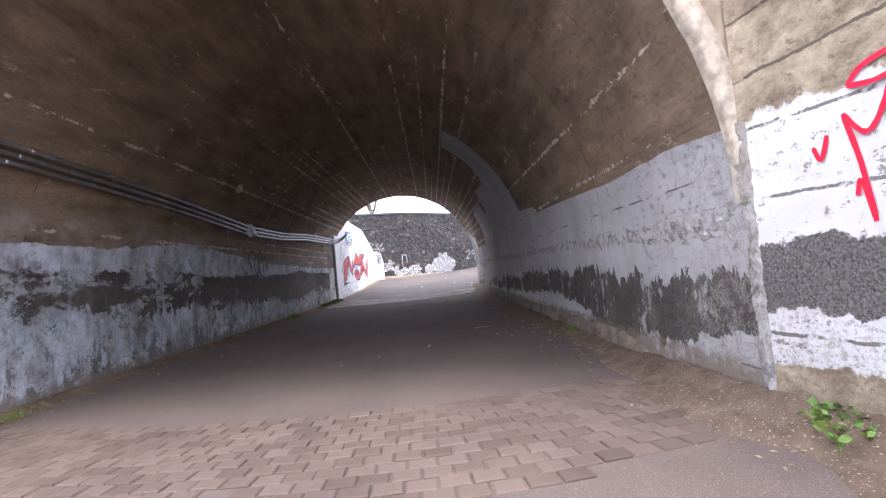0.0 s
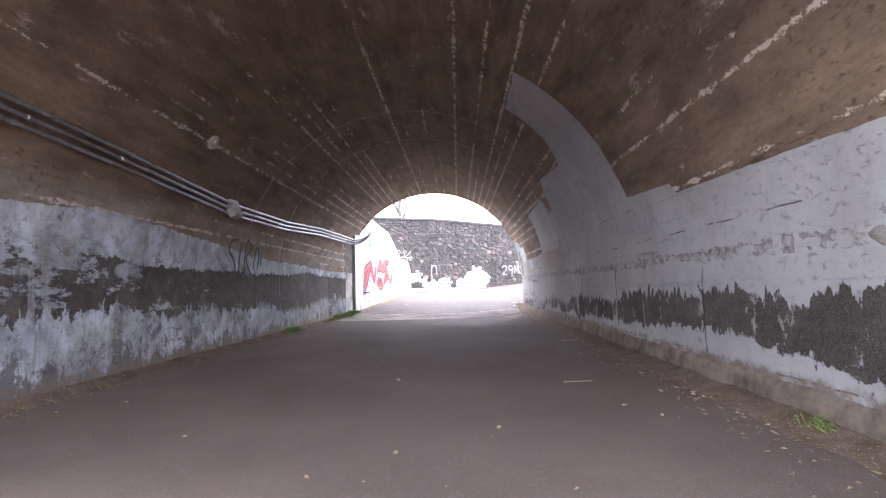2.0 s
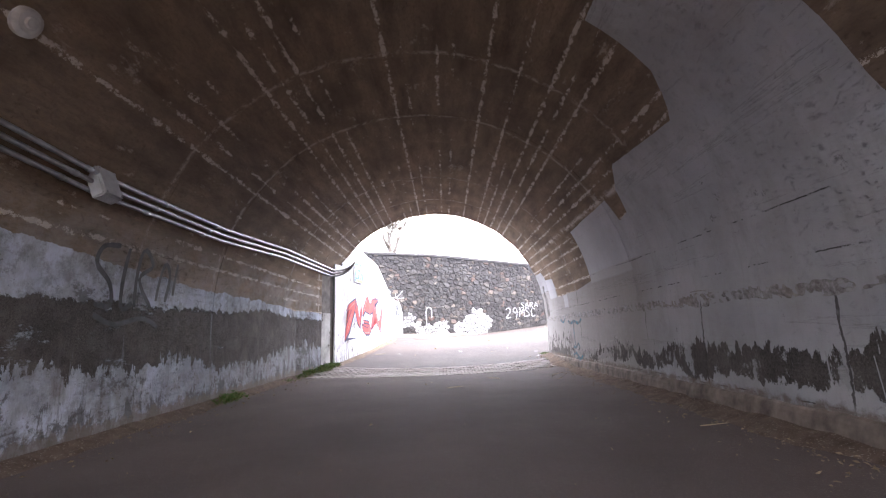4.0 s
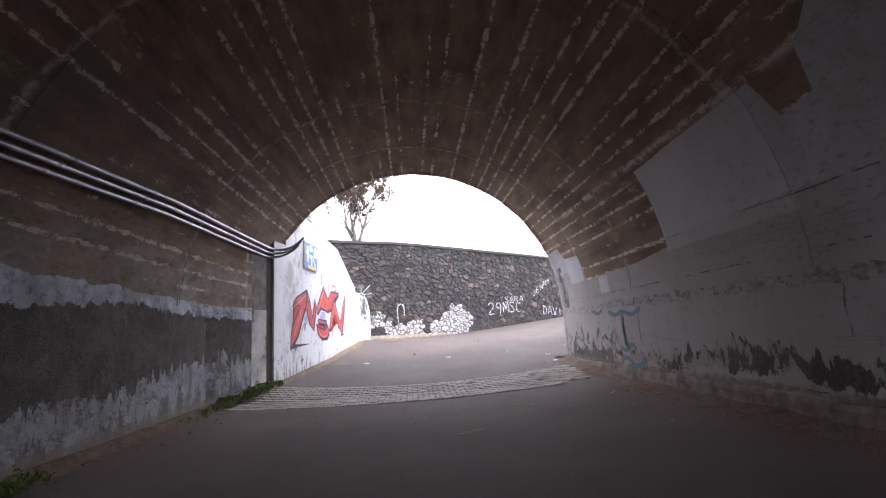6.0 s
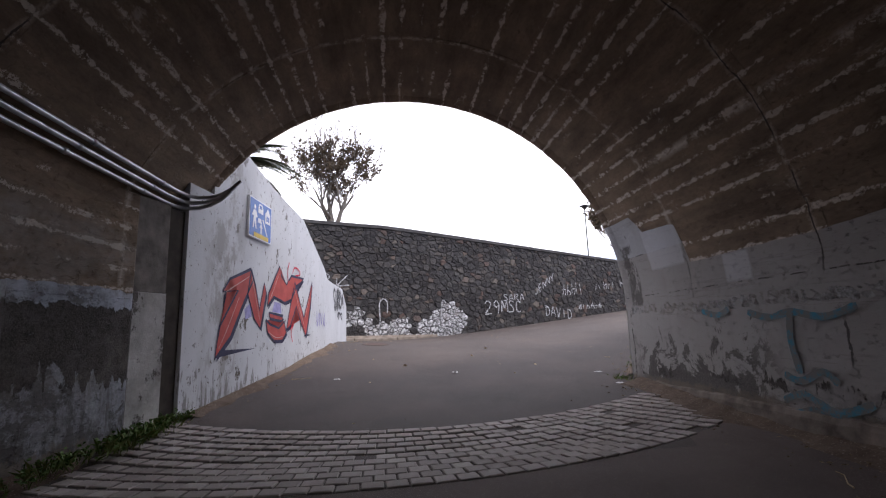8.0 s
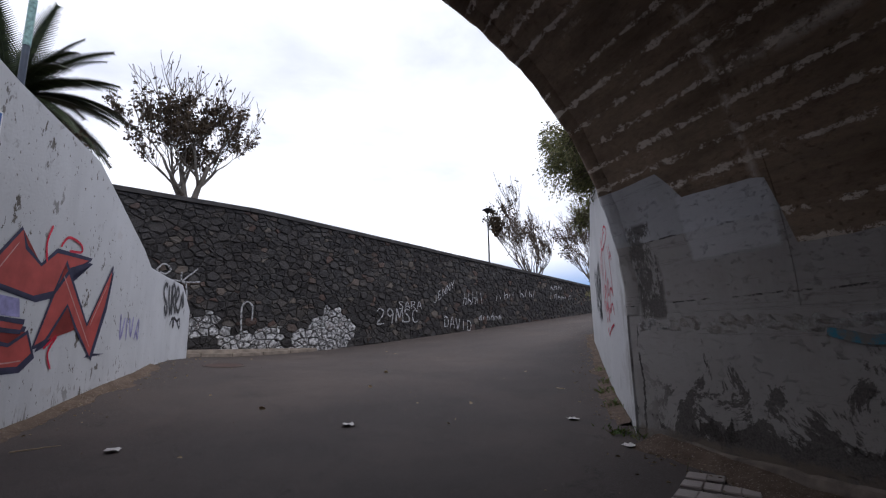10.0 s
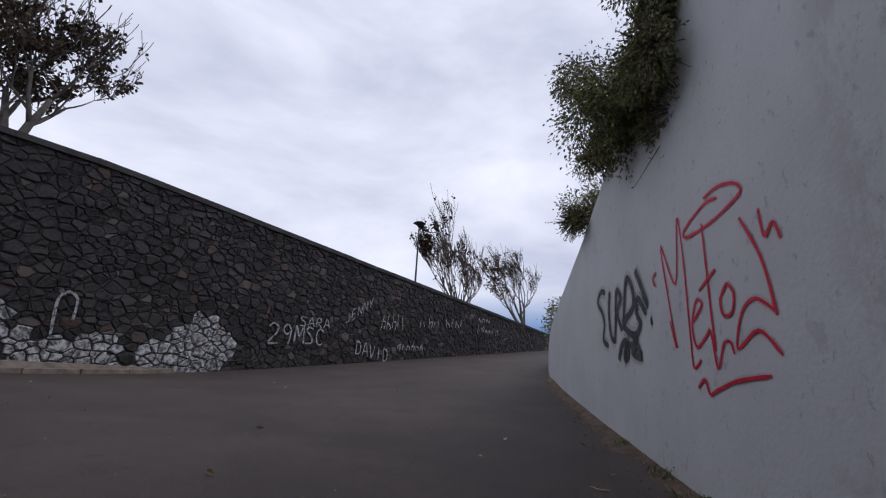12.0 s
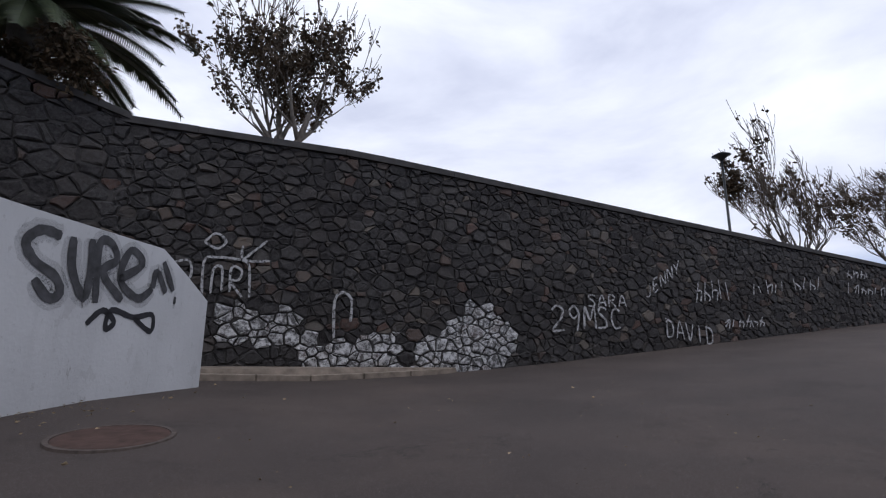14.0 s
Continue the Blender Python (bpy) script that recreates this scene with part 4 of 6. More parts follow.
def stone_cells(s0, s1, low_line, high_line, step, seed):
    """Rubble: uneven cells that fill the wall between two lines."""
    rng = random.Random(seed)
    seeds, grid, weight = [], {}, {}
    flat = 1.3
    def low(s):
        return low_line(s) * flat

    def high(s):
        return high_line(s) * flat

    row, z = 0, -0.5
    while z < 9.4:
        h = step * rng.uniform(0.62, 0.95)
        s = s0 - 0.5 + (row % 2) * 0.16
        while s < s1 + 0.5:
            w = step * rng.choice((0.5, 0.7, 0.9, 1.0, 1.2, 1.45))
            p = (s + w / 2 + rng.uniform(-0.08, 0.08), z + h / 2 + rng.uniform(-0.13, 0.13))
            weight[p] = rng.uniform(0.0, 0.045) + 0.03 * (rng.random() < 0.12)
            if low(p[0]) - 0.3 < p[1] < high(p[0]) + 0.3:
                seeds.append(p)
                grid.setdefault((int(p[0] // 0.6), int(p[1] // 0.6)), []).append(p)
            s += w
        z += h
        row += 1
    cells = []
    for p in seeds:
        if not (s0 < p[0] < s1):
            continue
        poly = [(p[0] - 0.5, p[1] - 0.4), (p[0] + 0.5, p[1] - 0.4), (p[0] + 0.5, p[1] + 0.4), (p[0] - 0.5, p[1] + 0.4)]
        gx, gy = int(p[0] // 0.6), int(p[1] // 0.6)
        for ax in (-1, 0, 1):
            for ay in (-1, 0, 1):
                for q in grid.get((gx + ax, gy + ay), ()):
                    if q is p:
                        continue
                    dx, dy = q[0] - p[0], q[1] - p[1]
                    poly = clip(poly, dx, dy, (q[0] ** 2 + q[1] ** 2 - p[0] ** 2 - p[1] ** 2 + weight[p] - weight[q]) / 2)
                    if len(poly) < 3:
                        break
        h0, h1 = high(p[0] - 0.3), high(p[0] + 0.3)
        sl = (h1 - h0) / 0.6
        poly = clip(poly, -sl, 1.0, high(p[0]) - sl * p[0])
        l0, l1 = low(p[0] - 0.3), low(p[0] + 0.3)
        sl = (l1 - l0) / 0.6
        poly = clip(poly, sl, -1.0, -(low(p[0]) - sl * p[0]))
        if len(poly) >= 3:
            area = abs(sum(a[0] * b[1] - b[0] * a[1] for a, b in zip(poly, poly[1:] + poly[:1]))) / 2
            if area > 0.006:
                cells.append(((p[0], p[1] / flat), [(a, b / flat) for a, b in poly]))
    return cells


def add_stone(bm, poly, rng, place, joint=0.004):
    """One stone: joint all round, a rounded shoulder and a broken face."""
    cx, cy = sum(p[0] for p in poly) / len(poly), sum(p[1] for p in poly) / len(poly)
    size = max(0.05, min(math.hypot(p[0] - cx, p[1] - cy) for p in poly))
    gap = min(joint, size * 0.1)
    depth = rng.uniform(0.018, 0.06)
    tx, ty = rng.uniform(-0.2, 0.2), rng.uniform(-0.2, 0.2)
    # break the straight sides
    rough = []
    for i, p in enumerate(poly):
        q = poly[(i + 1) % len(poly)]
        rough.append((p[0] + (cx - p[0]) * 0.1 * rng.random(), p[1] + (cy - p[1]) * 0.1 * rng.random()))
        if math.hypot(q[0] - p[0], q[1] - p[1]) > 0.14:
            u, v = rng.uniform(0.35, 0.65), rng.uniform(0.0, 0.13)
            m = (p[0] + (q[0] - p[0]) * u, p[1] + (q[1] - p[1]) * u)
            rough.append((m[0] + (cx - m[0]) * v, m[1] + (cy - m[1]) * v))
    poly = rough
    rings = []
    for shrink, d in ((gap, -0.03), (gap + size * 0.06, depth * 0.6), (gap + size * 0.26, depth)):
        ring = []
        for px, py in poly:
            l = math.hypot(px - cx, py - cy) + 1e-6
            k = max(0.2, 1 - shrink / l)
            x, y = cx + (px - cx) * k, cy + (py - cy) * k
            dd = d + (tx * (x - cx) + ty * (y - cy) + rng.uniform(-0.014, 0.014) if d > 0 else 0)
            ring.append(bm.verts.new(place(x, y, dd)))
        rings.append(ring)
    n = len(poly)
    for a, b in zip(rings, rings[1:]):
        for i in range(n):
            bm.faces.new((a[i], a[(i + 1) % n], b[(i + 1) % n], b[i]))
    bm.faces.new(rings[-1])


def stone_material(name, rnd, white=0.0):
    k = Mat(name, 0.85, spec=0.3)
    r = k.island() if rnd == "island" else k.random()
    ramp = k.node("ShaderNodeValToRGB")
    e = ramp.color_ramp.elements
    e[0].position, e[0].color = 0.0, (0.012, 0.011, 0.012, 1)
    e[1].position, e[1].color = 0.5, (0.029, 0.027, 0.027, 1)
    for p, c in ((0.78, (0.045, 0.041, 0.039)), (0.9, (0.062, 0.052, 0.045)), (0.95, (0.09, 0.05, 0.038)), (0.985, (0.13, 0.11, 0.09)), (1.0, (0.17, 0.15, 0.13))):
        e.new(p).color = (*c, 1)
    k.link(r, ramp.inputs["Fac"])
    grain = k.noise(14.0, 9.0, 0.75)
    moss = k.ramp(k.noise(0.5, 6.0, 0.6), 0.42, 0.62)
    base = k.mix(k.math("MULTIPLY", k.ramp(grain, 0.4, 0.68), 0.68), ramp.outputs["Color"], (0.1, 0.095, 0.096))
    base = k.mix(k.math("MULTIPLY", moss, 0.4), base, (0.02, 0.016, 0.016))
    if white:
        worn = k.ramp(k.noise(9.0, 10.0, 0.78), 0.44, 0.56)
        base = k.mix(k.math("MULTIPLY", k.math("SUBTRACT", 1.0, k.math("MULTIPLY", worn, 0.9)), white), base, (0.62, 0.62, 0.63))
    return k.done(base, k.noise(20.0, 9.0, 0.76), 0.8, 0.035)


M_STONE = stone_material("basalt_stone", "object")
M_STONE_FAR = stone_material("basalt_rubble", "island")
M_STONE_WHITE = stone_material("whitewashed_stone", "object", 0.85)


def whitewashed(s, z):
    """The part of the wall that was painted over."""
    if math.hypot((s - 3.15) / 0.95, (z - 1.5) / 0.98) < 1:
        return True
    if 1.4 < s < 3.7 and z < 1.62 + 0.3 * (min(s, 2.6) - 1.4):
        return True
    if -1.12 < s < 1.05 and z < 1.66 + 0.1 * math.sin(s * 3):
        return True
    return -2.85 < s < -1.2 and 1.45 < z < 2.38 - 0.25 * abs(math.sin(s * 2.6))


def stone_wall():
    wall = thing("wall_stone", "dark volcanic rubble wall with whitewashed patch and chalky tags", "wall", kind="structure")
    bm = bmesh.new()
    prev = None
    for i in range(52):
        s = -4.9 + i * 0.9
        lo, hi = along_wall(s, 0.012, 0), along_wall(s, 0.6, 0)
        g = ground_z(lo[0], lo[1]) - 0.4
        t = max(sw_top(s) - 0.02, g + 0.3)
        cur = [bm.verts.new((p[0], p[1], z)) for p, z in ((lo, g), (lo, t), (hi, t), (hi, g))]
        if prev:
            for a, b in ((0, 1), (1, 2), (2, 3)):
                bm.faces.new((prev[a], cur[a], cur[b], prev[b]))
        else:
            bm.faces.new(cur)
        prev = cur
    bmesh.ops.recalc_face_normals(bm, faces=bm.faces)
    part("core", bm, M_MORTAR, wall, "dark mortar core")

    def low(s):
        p = SW_O + SW_D * s
        return ground_z(p.x, p.y) - 0.05

    def high(s):
        return sw_top(s) - 0.02

    def place(s, z, d):
        p = SW_O + SW_D * s + SW_N * d
        return (p.x, p.y, z)

    rng = random.Random(12)
    rest = bmesh.new()
    near = 0
    for (s, z), poly in stone_cells(-5.0, 40.0, low, high, 0.26, 5):
        white = whitewashed(s, z)
        if white or (near < 290 and -3.2 < s < 7.5 and z < 2.9):
            bm = bmesh.new()
            add_stone(bm, poly, rng, place, 0.011 if white else 0.004)
            part("stone", bm, M_STONE_WHITE if white else M_STONE, wall)
            near += not white
        elif s < 26:
            add_stone(rest, poly, rng, place)
        else:
            f = [rest.verts.new(place(a + (s - a) * 0.1, b + (z - b) * 0.1, 0.04)) for a, b in poly]
            g = [rest.verts.new(place(a, b, -0.03)) for a, b in poly]
            rest.faces.new(f)
            for i in range(len(f)):
                rest.faces.new((g[i], g[(i + 1) % len(f)], f[(i + 1) % len(f)], f[i]))
    tagged(part("rubble", rest, M_STONE_FAR, wall, "dark rubble stones"), kind="stuff")
    # coping
    cop = bmesh.new()
    s = -4.95
    while s < 40:
        l = rng.uniform(1.3, 1.9)
        vs, _ = add_box(cop, s + 0.004, s + l - 0.004, -0.09, 0.62, -0.015, 0.13 + rng.uniform(-0.008, 0.008))
        for v in vs:
            q = SW_O + SW_D * v.co.x - SW_N * v.co.y
            v.co = (q.x, q.y, sw_top(v.co.x) + v.co.z)
        s += l
    part("coping", cop, M_COPING, wall, "flat dark mortar coping")
    return wall


M_COPING = plain("coping_mortar", (0.05, 0.047, 0.047), 0.9, vary=0.3, scale=3.0, bump=0.4)


def stone_return():
    """The stone wall's return that runs off beside the lane."""
    a, b = Vector((-4.3, 34.72)), Vector((-11.6, 28.65))
    d = (b - a).normalized()
    n = Vector((-d.y, d.x)) if Vector((-d.y, d.x)).x > 0 else Vector((d.y, -d.x))
    L = (b - a).length

    def place(s, z, k):
        p = a + d * s + n * k
        return (p.x, p.y, z)

    def low(s):
        return 0.6

    def high(s):
        return 5.9 + 0.2 * min(s, 3.5)

    wall = thing("wall_stone_return", "dark volcanic rubble wall turning off beside the lane", "wall", kind="structure")
    bm = bmesh.new()
    vs, _ = add_box(bm, -0.3, L, -0.6, -0.012, 0.2, 5.95)
    for v in vs:
        v.co = place(*[v.co.x, v.co.z, v.co.y])
    bmesh.ops.recalc_face_normals(bm, faces=bm.faces)
    part("core", bm, M_MORTAR, wall, "dark mortar core")
    rng, rest = random.Random(31), bmesh.new()
    for p, poly in stone_cells(-0.15, L, low, high, 0.37, 9):
        add_stone(rest, poly, rng, place)
    bmesh.ops.recalc_face_normals(rest, faces=rest.faces)
    tagged(part("rubble", rest, M_STONE_FAR, wall, "dark rubble stones"), kind="stuff")
    cop = bmesh.new()
    vs, _ = add_box(cop, 0.12, 3.5, -0.62, 0.09, -0.01, 0.13)
    vs += add_box(cop, 3.504, L, -0.62, 0.09, -0.01, 0.13)[0]
    for v in vs:
        v.co = place(v.co.x, high(v.co.x) + v.co.z, v.co.y)
    bmesh.ops.recalc_face_normals(cop, faces=cop.faces)
    part("coping", cop, M_COPING, wall, "flat dark mortar coping")


stone_return()


def sidewalk():
    """The strip of pavement that tapers out along the stone wall, with kerb stones."""
    walk_top = thing("pavement", "worn beige pavement strip with kerb along the stone wall", "pavement", kind="structure")
    bm = bmesh.new()
    pts = [(-9.0, 0.0), (2.6, 0.0), (2.2, 0.1), (-1.0, 0.75), (-4.0, 1.35), (-9.0, 2.3)]
    out = []
    for s, n in pts:
        p = SW_O + SW_D * s + SW_N * n
        out.append((p.x, p.y))
    add_prism(bm, out, lambda x, y: ground_z(x, y) - 0.2, lambda x, y: ground_z(x, y) + 0.1)
    bmesh.ops.recalc_face_normals(bm, faces=bm.faces)
    part("paving", bm, M_KERB, walk_top)
    kerb = [(2.3, 0.08), (1.2, 0.3), (0.1, 0.53), (-1.0, 0.75), (-2.0, 0.95), (-3.0, 1.15), (-4.0, 1.35)]
    for (s0, n0), (s1, n1) in zip(kerb, kerb[1:]):
        bm = bmesh.new()
        q = [SW_O + SW_D * s + SW_N * n for s, n in ((s0 - 0.01, n0), (s1 + 0.01, n1), (s1 + 0.01, n1 + 0.14), (s0 - 0.01, n0 + 0.14))]
        add_prism(bm, [(p.x, p.y) for p in q], lambda x, y: ground_z(x, y) - 0.2, lambda x, y: ground_z(x, y) + 0.115)
        bmesh.ops.recalc_face_normals(bm, faces=bm.faces)
        bmesh.ops.bevel(bm, geom=list(bm.edges), offset=0.012, segments=1, affect="EDGES")
        part("kerb_stone", bm, M_KERB, walk_top)


sidewalk()

# ---- conduits, box and pipe in the tunnel ----
M_CONDUIT = plain("galvanised_conduit", (0.42, 0.43, 0.45), 0.38, 0.85, vary=0.25, scale=6.0)
M_BOXGREY = plain("grey_plastic_box", (0.45, 0.46, 0.47), 0.55, vary=0.12)
M_ROUND = plain("lime_stained_plate", (0.5, 0.47, 0.43), 0.9, vary=0.25)


def vault_at(z, side):
    """x of the vault's or wall's face at a height."""
    if z <= SPRING:
        return CX + side * A
    return CX + side * A * math.sqrt(max(0.0, 1 - ((z - SPRING) / RISE) ** 2))


def conduits():
    for k, (dz, bend) in enumerate(((0.0, 0.0), (0.09, 0.03), (0.18, 0.05))):
        z = dz - 0.09
        run = thing("conduit", "galvanised steel cable conduit clipped along the tunnel wall", "conduit", group="conduits on the tunnel wall")
        sag = [(2.2, 3.03), (4.4, 3.01), (6.0, 2.98), (8.4, 2.89), (11.6, 2.73), (14.0, 2.74), (17.2, 2.92), (21.6, 3.01)]

        def spot(y):
            zz = ramp(y, sag) + z
            return (vault_at(zz, -1) + 0.045, y, zz)

        bm = bmesh.new()
        y1 = 20.95 + 0.06 * k
        pts = [spot(y) for y in (2.3, 4.4, 6.4, 8.4, 10.0, 11.6, 14.4, 17.2, 19.5, y1)]
        x, _, zt = pts[-1]
        rad = 0.026
        for i in range(1, 8):
            a = i / 7 * math.pi * 0.62
            pts.append((x + 0.5 * (1 - math.cos(a)) + 0.02, y1 + 0.5 * math.sin(a), zt - 0.05 * math.sin(a) + 0.16 * (1 - math.cos(a)) ** 2))
        add_tube(bm, pts, rad, 10)
        part("tube", bm, M_CONDUIT, run, smooth=True)
        y = 3.0 + 0.13 * k
        while y < y1:
            bm = bmesh.new()
            add_tube(bm, [spot(y - 0.035), spot(y + 0.035)], rad + 0.006, 10)
            part("coupling", bm, M_CONDUIT, run, smooth=True)
            y += 1.35
    box = thing("junction_box", "square grey plastic junction box on the conduits", "junction box", (vault_at(2.73, -1) + 0.07, 11.6, 2.73))
    bm = bmesh.new()
    add_box(bm, -0.07, 0.07, -0.14, 0.14, -0.17, 0.17)
    bmesh.ops.bevel(bm, geom=list(bm.edges), offset=0.012, segments=2, affect="EDGES")
    b = part("body", bm, M_BOXGREY, box)
    bm = bmesh.new()
    add_box(bm, 0.072, 0.086, -0.13, 0.13, -0.16, 0.16)
    bmesh.ops.bevel(bm, geom=list(bm.edges), offset=0.005, segments=1, affect="EDGES")
    lid = part("lid", bm, M_BOXGREY, box)
    for sy in (-1, 1):
        for sz in (-1, 1):
            bm = bmesh.new()
            add_tube(bm, [(0.085, sy * 0.11, sz * 0.14), (0.094, sy * 0.11, sz * 0.14)], 0.012, 8)
            part("screw", bm, M_CONDUIT, lid)
    box.rotation_euler = (0, radians(-22), 0)
    rd = thing("ceiling_rose", "round lime-stained plate fixed to the concrete vault", "ceiling plate", (-2.47, 10.1, 3.58))
    nrm = Vector((CX + 0.0 - (-2.47), 0, -1.35)).normalized()
    bm = bmesh.new()
    add_tube(bm, [(0, 0, -0.06), (0, 0, 0.0), (0, 0, 0.02)], [0.13, 0.13, 0.09], 20)
    part("plate", bm, M_ROUND, rd)
    bm = bmesh.new()
    add_tube(bm, [(0, 0, 0.015), (0, 0, 0.05)], 0.045, 14)
    part("stub", bm, M_ROUND, rd)
    rd.rotation_euler = nrm.to_track_quat("Z", "Y").to_euler()


conduits()

# ---- painted strokes ----
M_RED = plain("red_spray_paint", (0.58, 0.015, 0.045), 0.6, vary=0.2)
M_BLACK = plain("black_spray_paint", (0.03, 0.03, 0.035), 0.55, vary=0.3)
M_GREYTAG = plain("faded_black_spray_paint", (0.06, 0.06, 0.065), 0.7, vary=0.5)
def worn_paint(name, color, under, lo, hi, scale=16.0):
    """Sprayed paint that lets the surface under it show through."""
    k = Mat(name, 0.8, spec=0.2)
    f = k.ramp(k.noise(scale, 7.0, 0.72), lo, hi)
    return k.done(k.mix(f, color, under), k.noise(40.0, 5.0), 0.5, 0.01)


M_CHALK = worn_paint("white_spray_paint", (0.38, 0.38, 0.39), (0.04, 0.038, 0.038), 0.47, 0.6)
M_CYAN = worn_paint("cyan_spray_paint", (0.05, 0.23, 0.32), (0.19, 0.18, 0.17), 0.37, 0.54, 13.0)
M_RUN = plain("pale_grey_paint_run", (0.4, 0.4, 0.41), 0.8, vary=0.2)
M_MURAL = plain("mural_red_paint", (0.42, 0.07, 0.06), 0.65, vary=0.22, scale=4.0)
M_NAVY = plain("mural_navy_paint", (0.035, 0.035, 0.075), 0.65, vary=0.3)
M_PINK = plain("pale_pink_paint", (0.55, 0.3, 0.28), 0.65, vary=0.2)
M_LILAC = plain("violet_spray_paint", (0.3, 0.28, 0.5), 0.7, vary=0.3)


def smooth_line(pts, n=5):
    """A rounded line through the points."""
    out = []
    for i in range(len(pts) - 1):
        p0, p1, p2, p3 = (Vector(pts[max(0, min(len(pts) - 1, j))]) for j in (i - 1, i, i + 1, i + 2))
        for k in range(n):
            t = k / n
            out.append(0.5 * ((2 * p1) + (p2 - p0) * t + (2 * p0 - 5 * p1 + 4 * p2 - p3) * t * t + (3 * p1 - p0 - 3 * p2 + p3) * t ** 3))
    out.append(Vector(pts[-1]))
    return out


def add_stroke(bm, pts, width, place, rounded=True, jitter=0.12, seed=0, lift=0.004):
    """A painted line of some width, a few millimetres proud of its wall."""
    rng = random.Random(seed * 77 + len(pts))
    line = smooth_line(pts) if rounded and len(pts) > 2 else [Vector(p) for p in pts]
    if len(line) == 2:
        line = [line[0].lerp(line[1], k / 5) for k in range(6)]
    prev = None
    for i, p in enumerate(line):
        d = line[min(i + 1, len(line) - 1)] - line[max(i - 1, 0)]
        d = d.normalized() if d.length > 1e-6 else Vector((1, 0))
        w = width / 2 * (1 + rng.uniform(-jitter, jitter)) * (0.7 if i in (0, len(line) - 1) else 1.0)
        n = Vector((-d.y, d.x)) * w
        a, b = p + n, p - n
        cur = [bm.verts.new(place(a.x, a.y, lift)), bm.verts.new(place(b.x, b.y, lift))]
        if prev:
            bm.faces.new((prev[0], cur[0], cur[1], prev[1]))
        prev = cur


def add_shape(bm, pts, place, lift):
    bm.faces.new([bm.verts.new(place(x, y, lift)) for x, y in pts])


def on_line(line):
    """Place along a wall's foot line: distance, height, and how far proud."""
    def place(u, z, k, line=line):
        for i in range(len(line) - 1):
            a, b = Vector(line[i]), Vector(line[i + 1])
            l = (b - a).length
            if u <= l or i == len(line) - 2:
                d = (b - a) / l
                n = Vector((-d.y, d.x))
                p = a + d * u + n * k
                return (p.x, p.y, z)
            u -= l
    return place


LW_LINE = on_line([(lw_x(20.0), 20.0), (lw_x(28.2), 28.2), (-1.72, 30.2), (-1.65, 31.9), (-1.6, 33.05)])


def on_lw(u, z, k):
    return LW_LINE(u, z, -k)


def on_stone(s, z, k):
    p = SW_O + SW_D * s + SW_N * (0.085 + k)
    return (p.x, p.y, z)


on_rw = on_line(RW)


def soil_along(place, u0, u1, width, seed, label):
    """Soil and dry leaves drifted against a wall outside."""
    bm = bmesh.new()
    rng = random.Random(seed)
    n, prev = int((u1 - u0) / 0.12), None
    for i in range(n + 1):
        u = u0 + (u1 - u0) * i / n
        w = width * (0.7 + 0.7 * noise.noise(Vector((u * 1.3, seed, 0)))) + rng.uniform(-0.03, 0.03)
        cur = []
        for f, h in ((-0.02, 0.05), (0.2, 0.035), (0.6, 0.014), (1.0, -0.004)):
            p = place(u, 0.0, max(0.02, w) * f)
            cur.append(bm.verts.new((p[0], p[1], ground_z(p[0], p[1]) + h + rng.uniform(0, 0.008) * (f < 0.9))))
        if prev:
            for j in range(3):
                bm.faces.new((prev[j], cur[j], cur[j + 1], prev[j + 1]))
        prev = cur
    bmesh.ops.recalc_face_normals(bm, faces=bm.faces)
    solid("soil", bm, M_DIRT, label, "soil", "stuff", smooth=True)


soil_along(on_lw, 1.6, 9.5, 0.34, 5, "brown soil drifted along the white wall foot")
soil_along(on_rw, 0.3, 11.0, 0.3, 6, "brown soil drifted along the off-white wall foot")


def mist_material(name, color, dense):
    """Overspray: a thin speckled veil of paint."""
    k = Mat(name, 0.8, spec=0.2)
    m = k.done(color)
    k.link(k.math("MULTIPLY", k.ramp(k.noise(90.0, 4.0, 0.7), 0.38, 0.7), dense), k.b.inputs["Alpha"])
    return m


M_MIST_RED = mist_material("red_overspray", (0.5, 0.06, 0.08), 0.36)
M_MIST_BLACK = mist_material("black_overspray", (0.05, 0.05, 0.055), 0.42)


def tag(name, strokes, width, place, mat, label, rounded=True, jitter=0.12, mist=None):
    ob = thing(name, label, "graffiti")
    for i, pts in enumerate(strokes):
        bm = bmesh.new()
        add_stroke(bm, pts, width, place, rounded, jitter, i, 0.005 + 0.0007 * i)
        part("stroke", bm, mat, ob)
        if mist:
            bm = bmesh.new()
            add_stroke(bm, pts, width * 2.3, place, rounded, jitter, i, 0.0015 + 0.0003 * i)
            part("overspray", bm, mist, ob, "faint speckled overspray")
    return ob


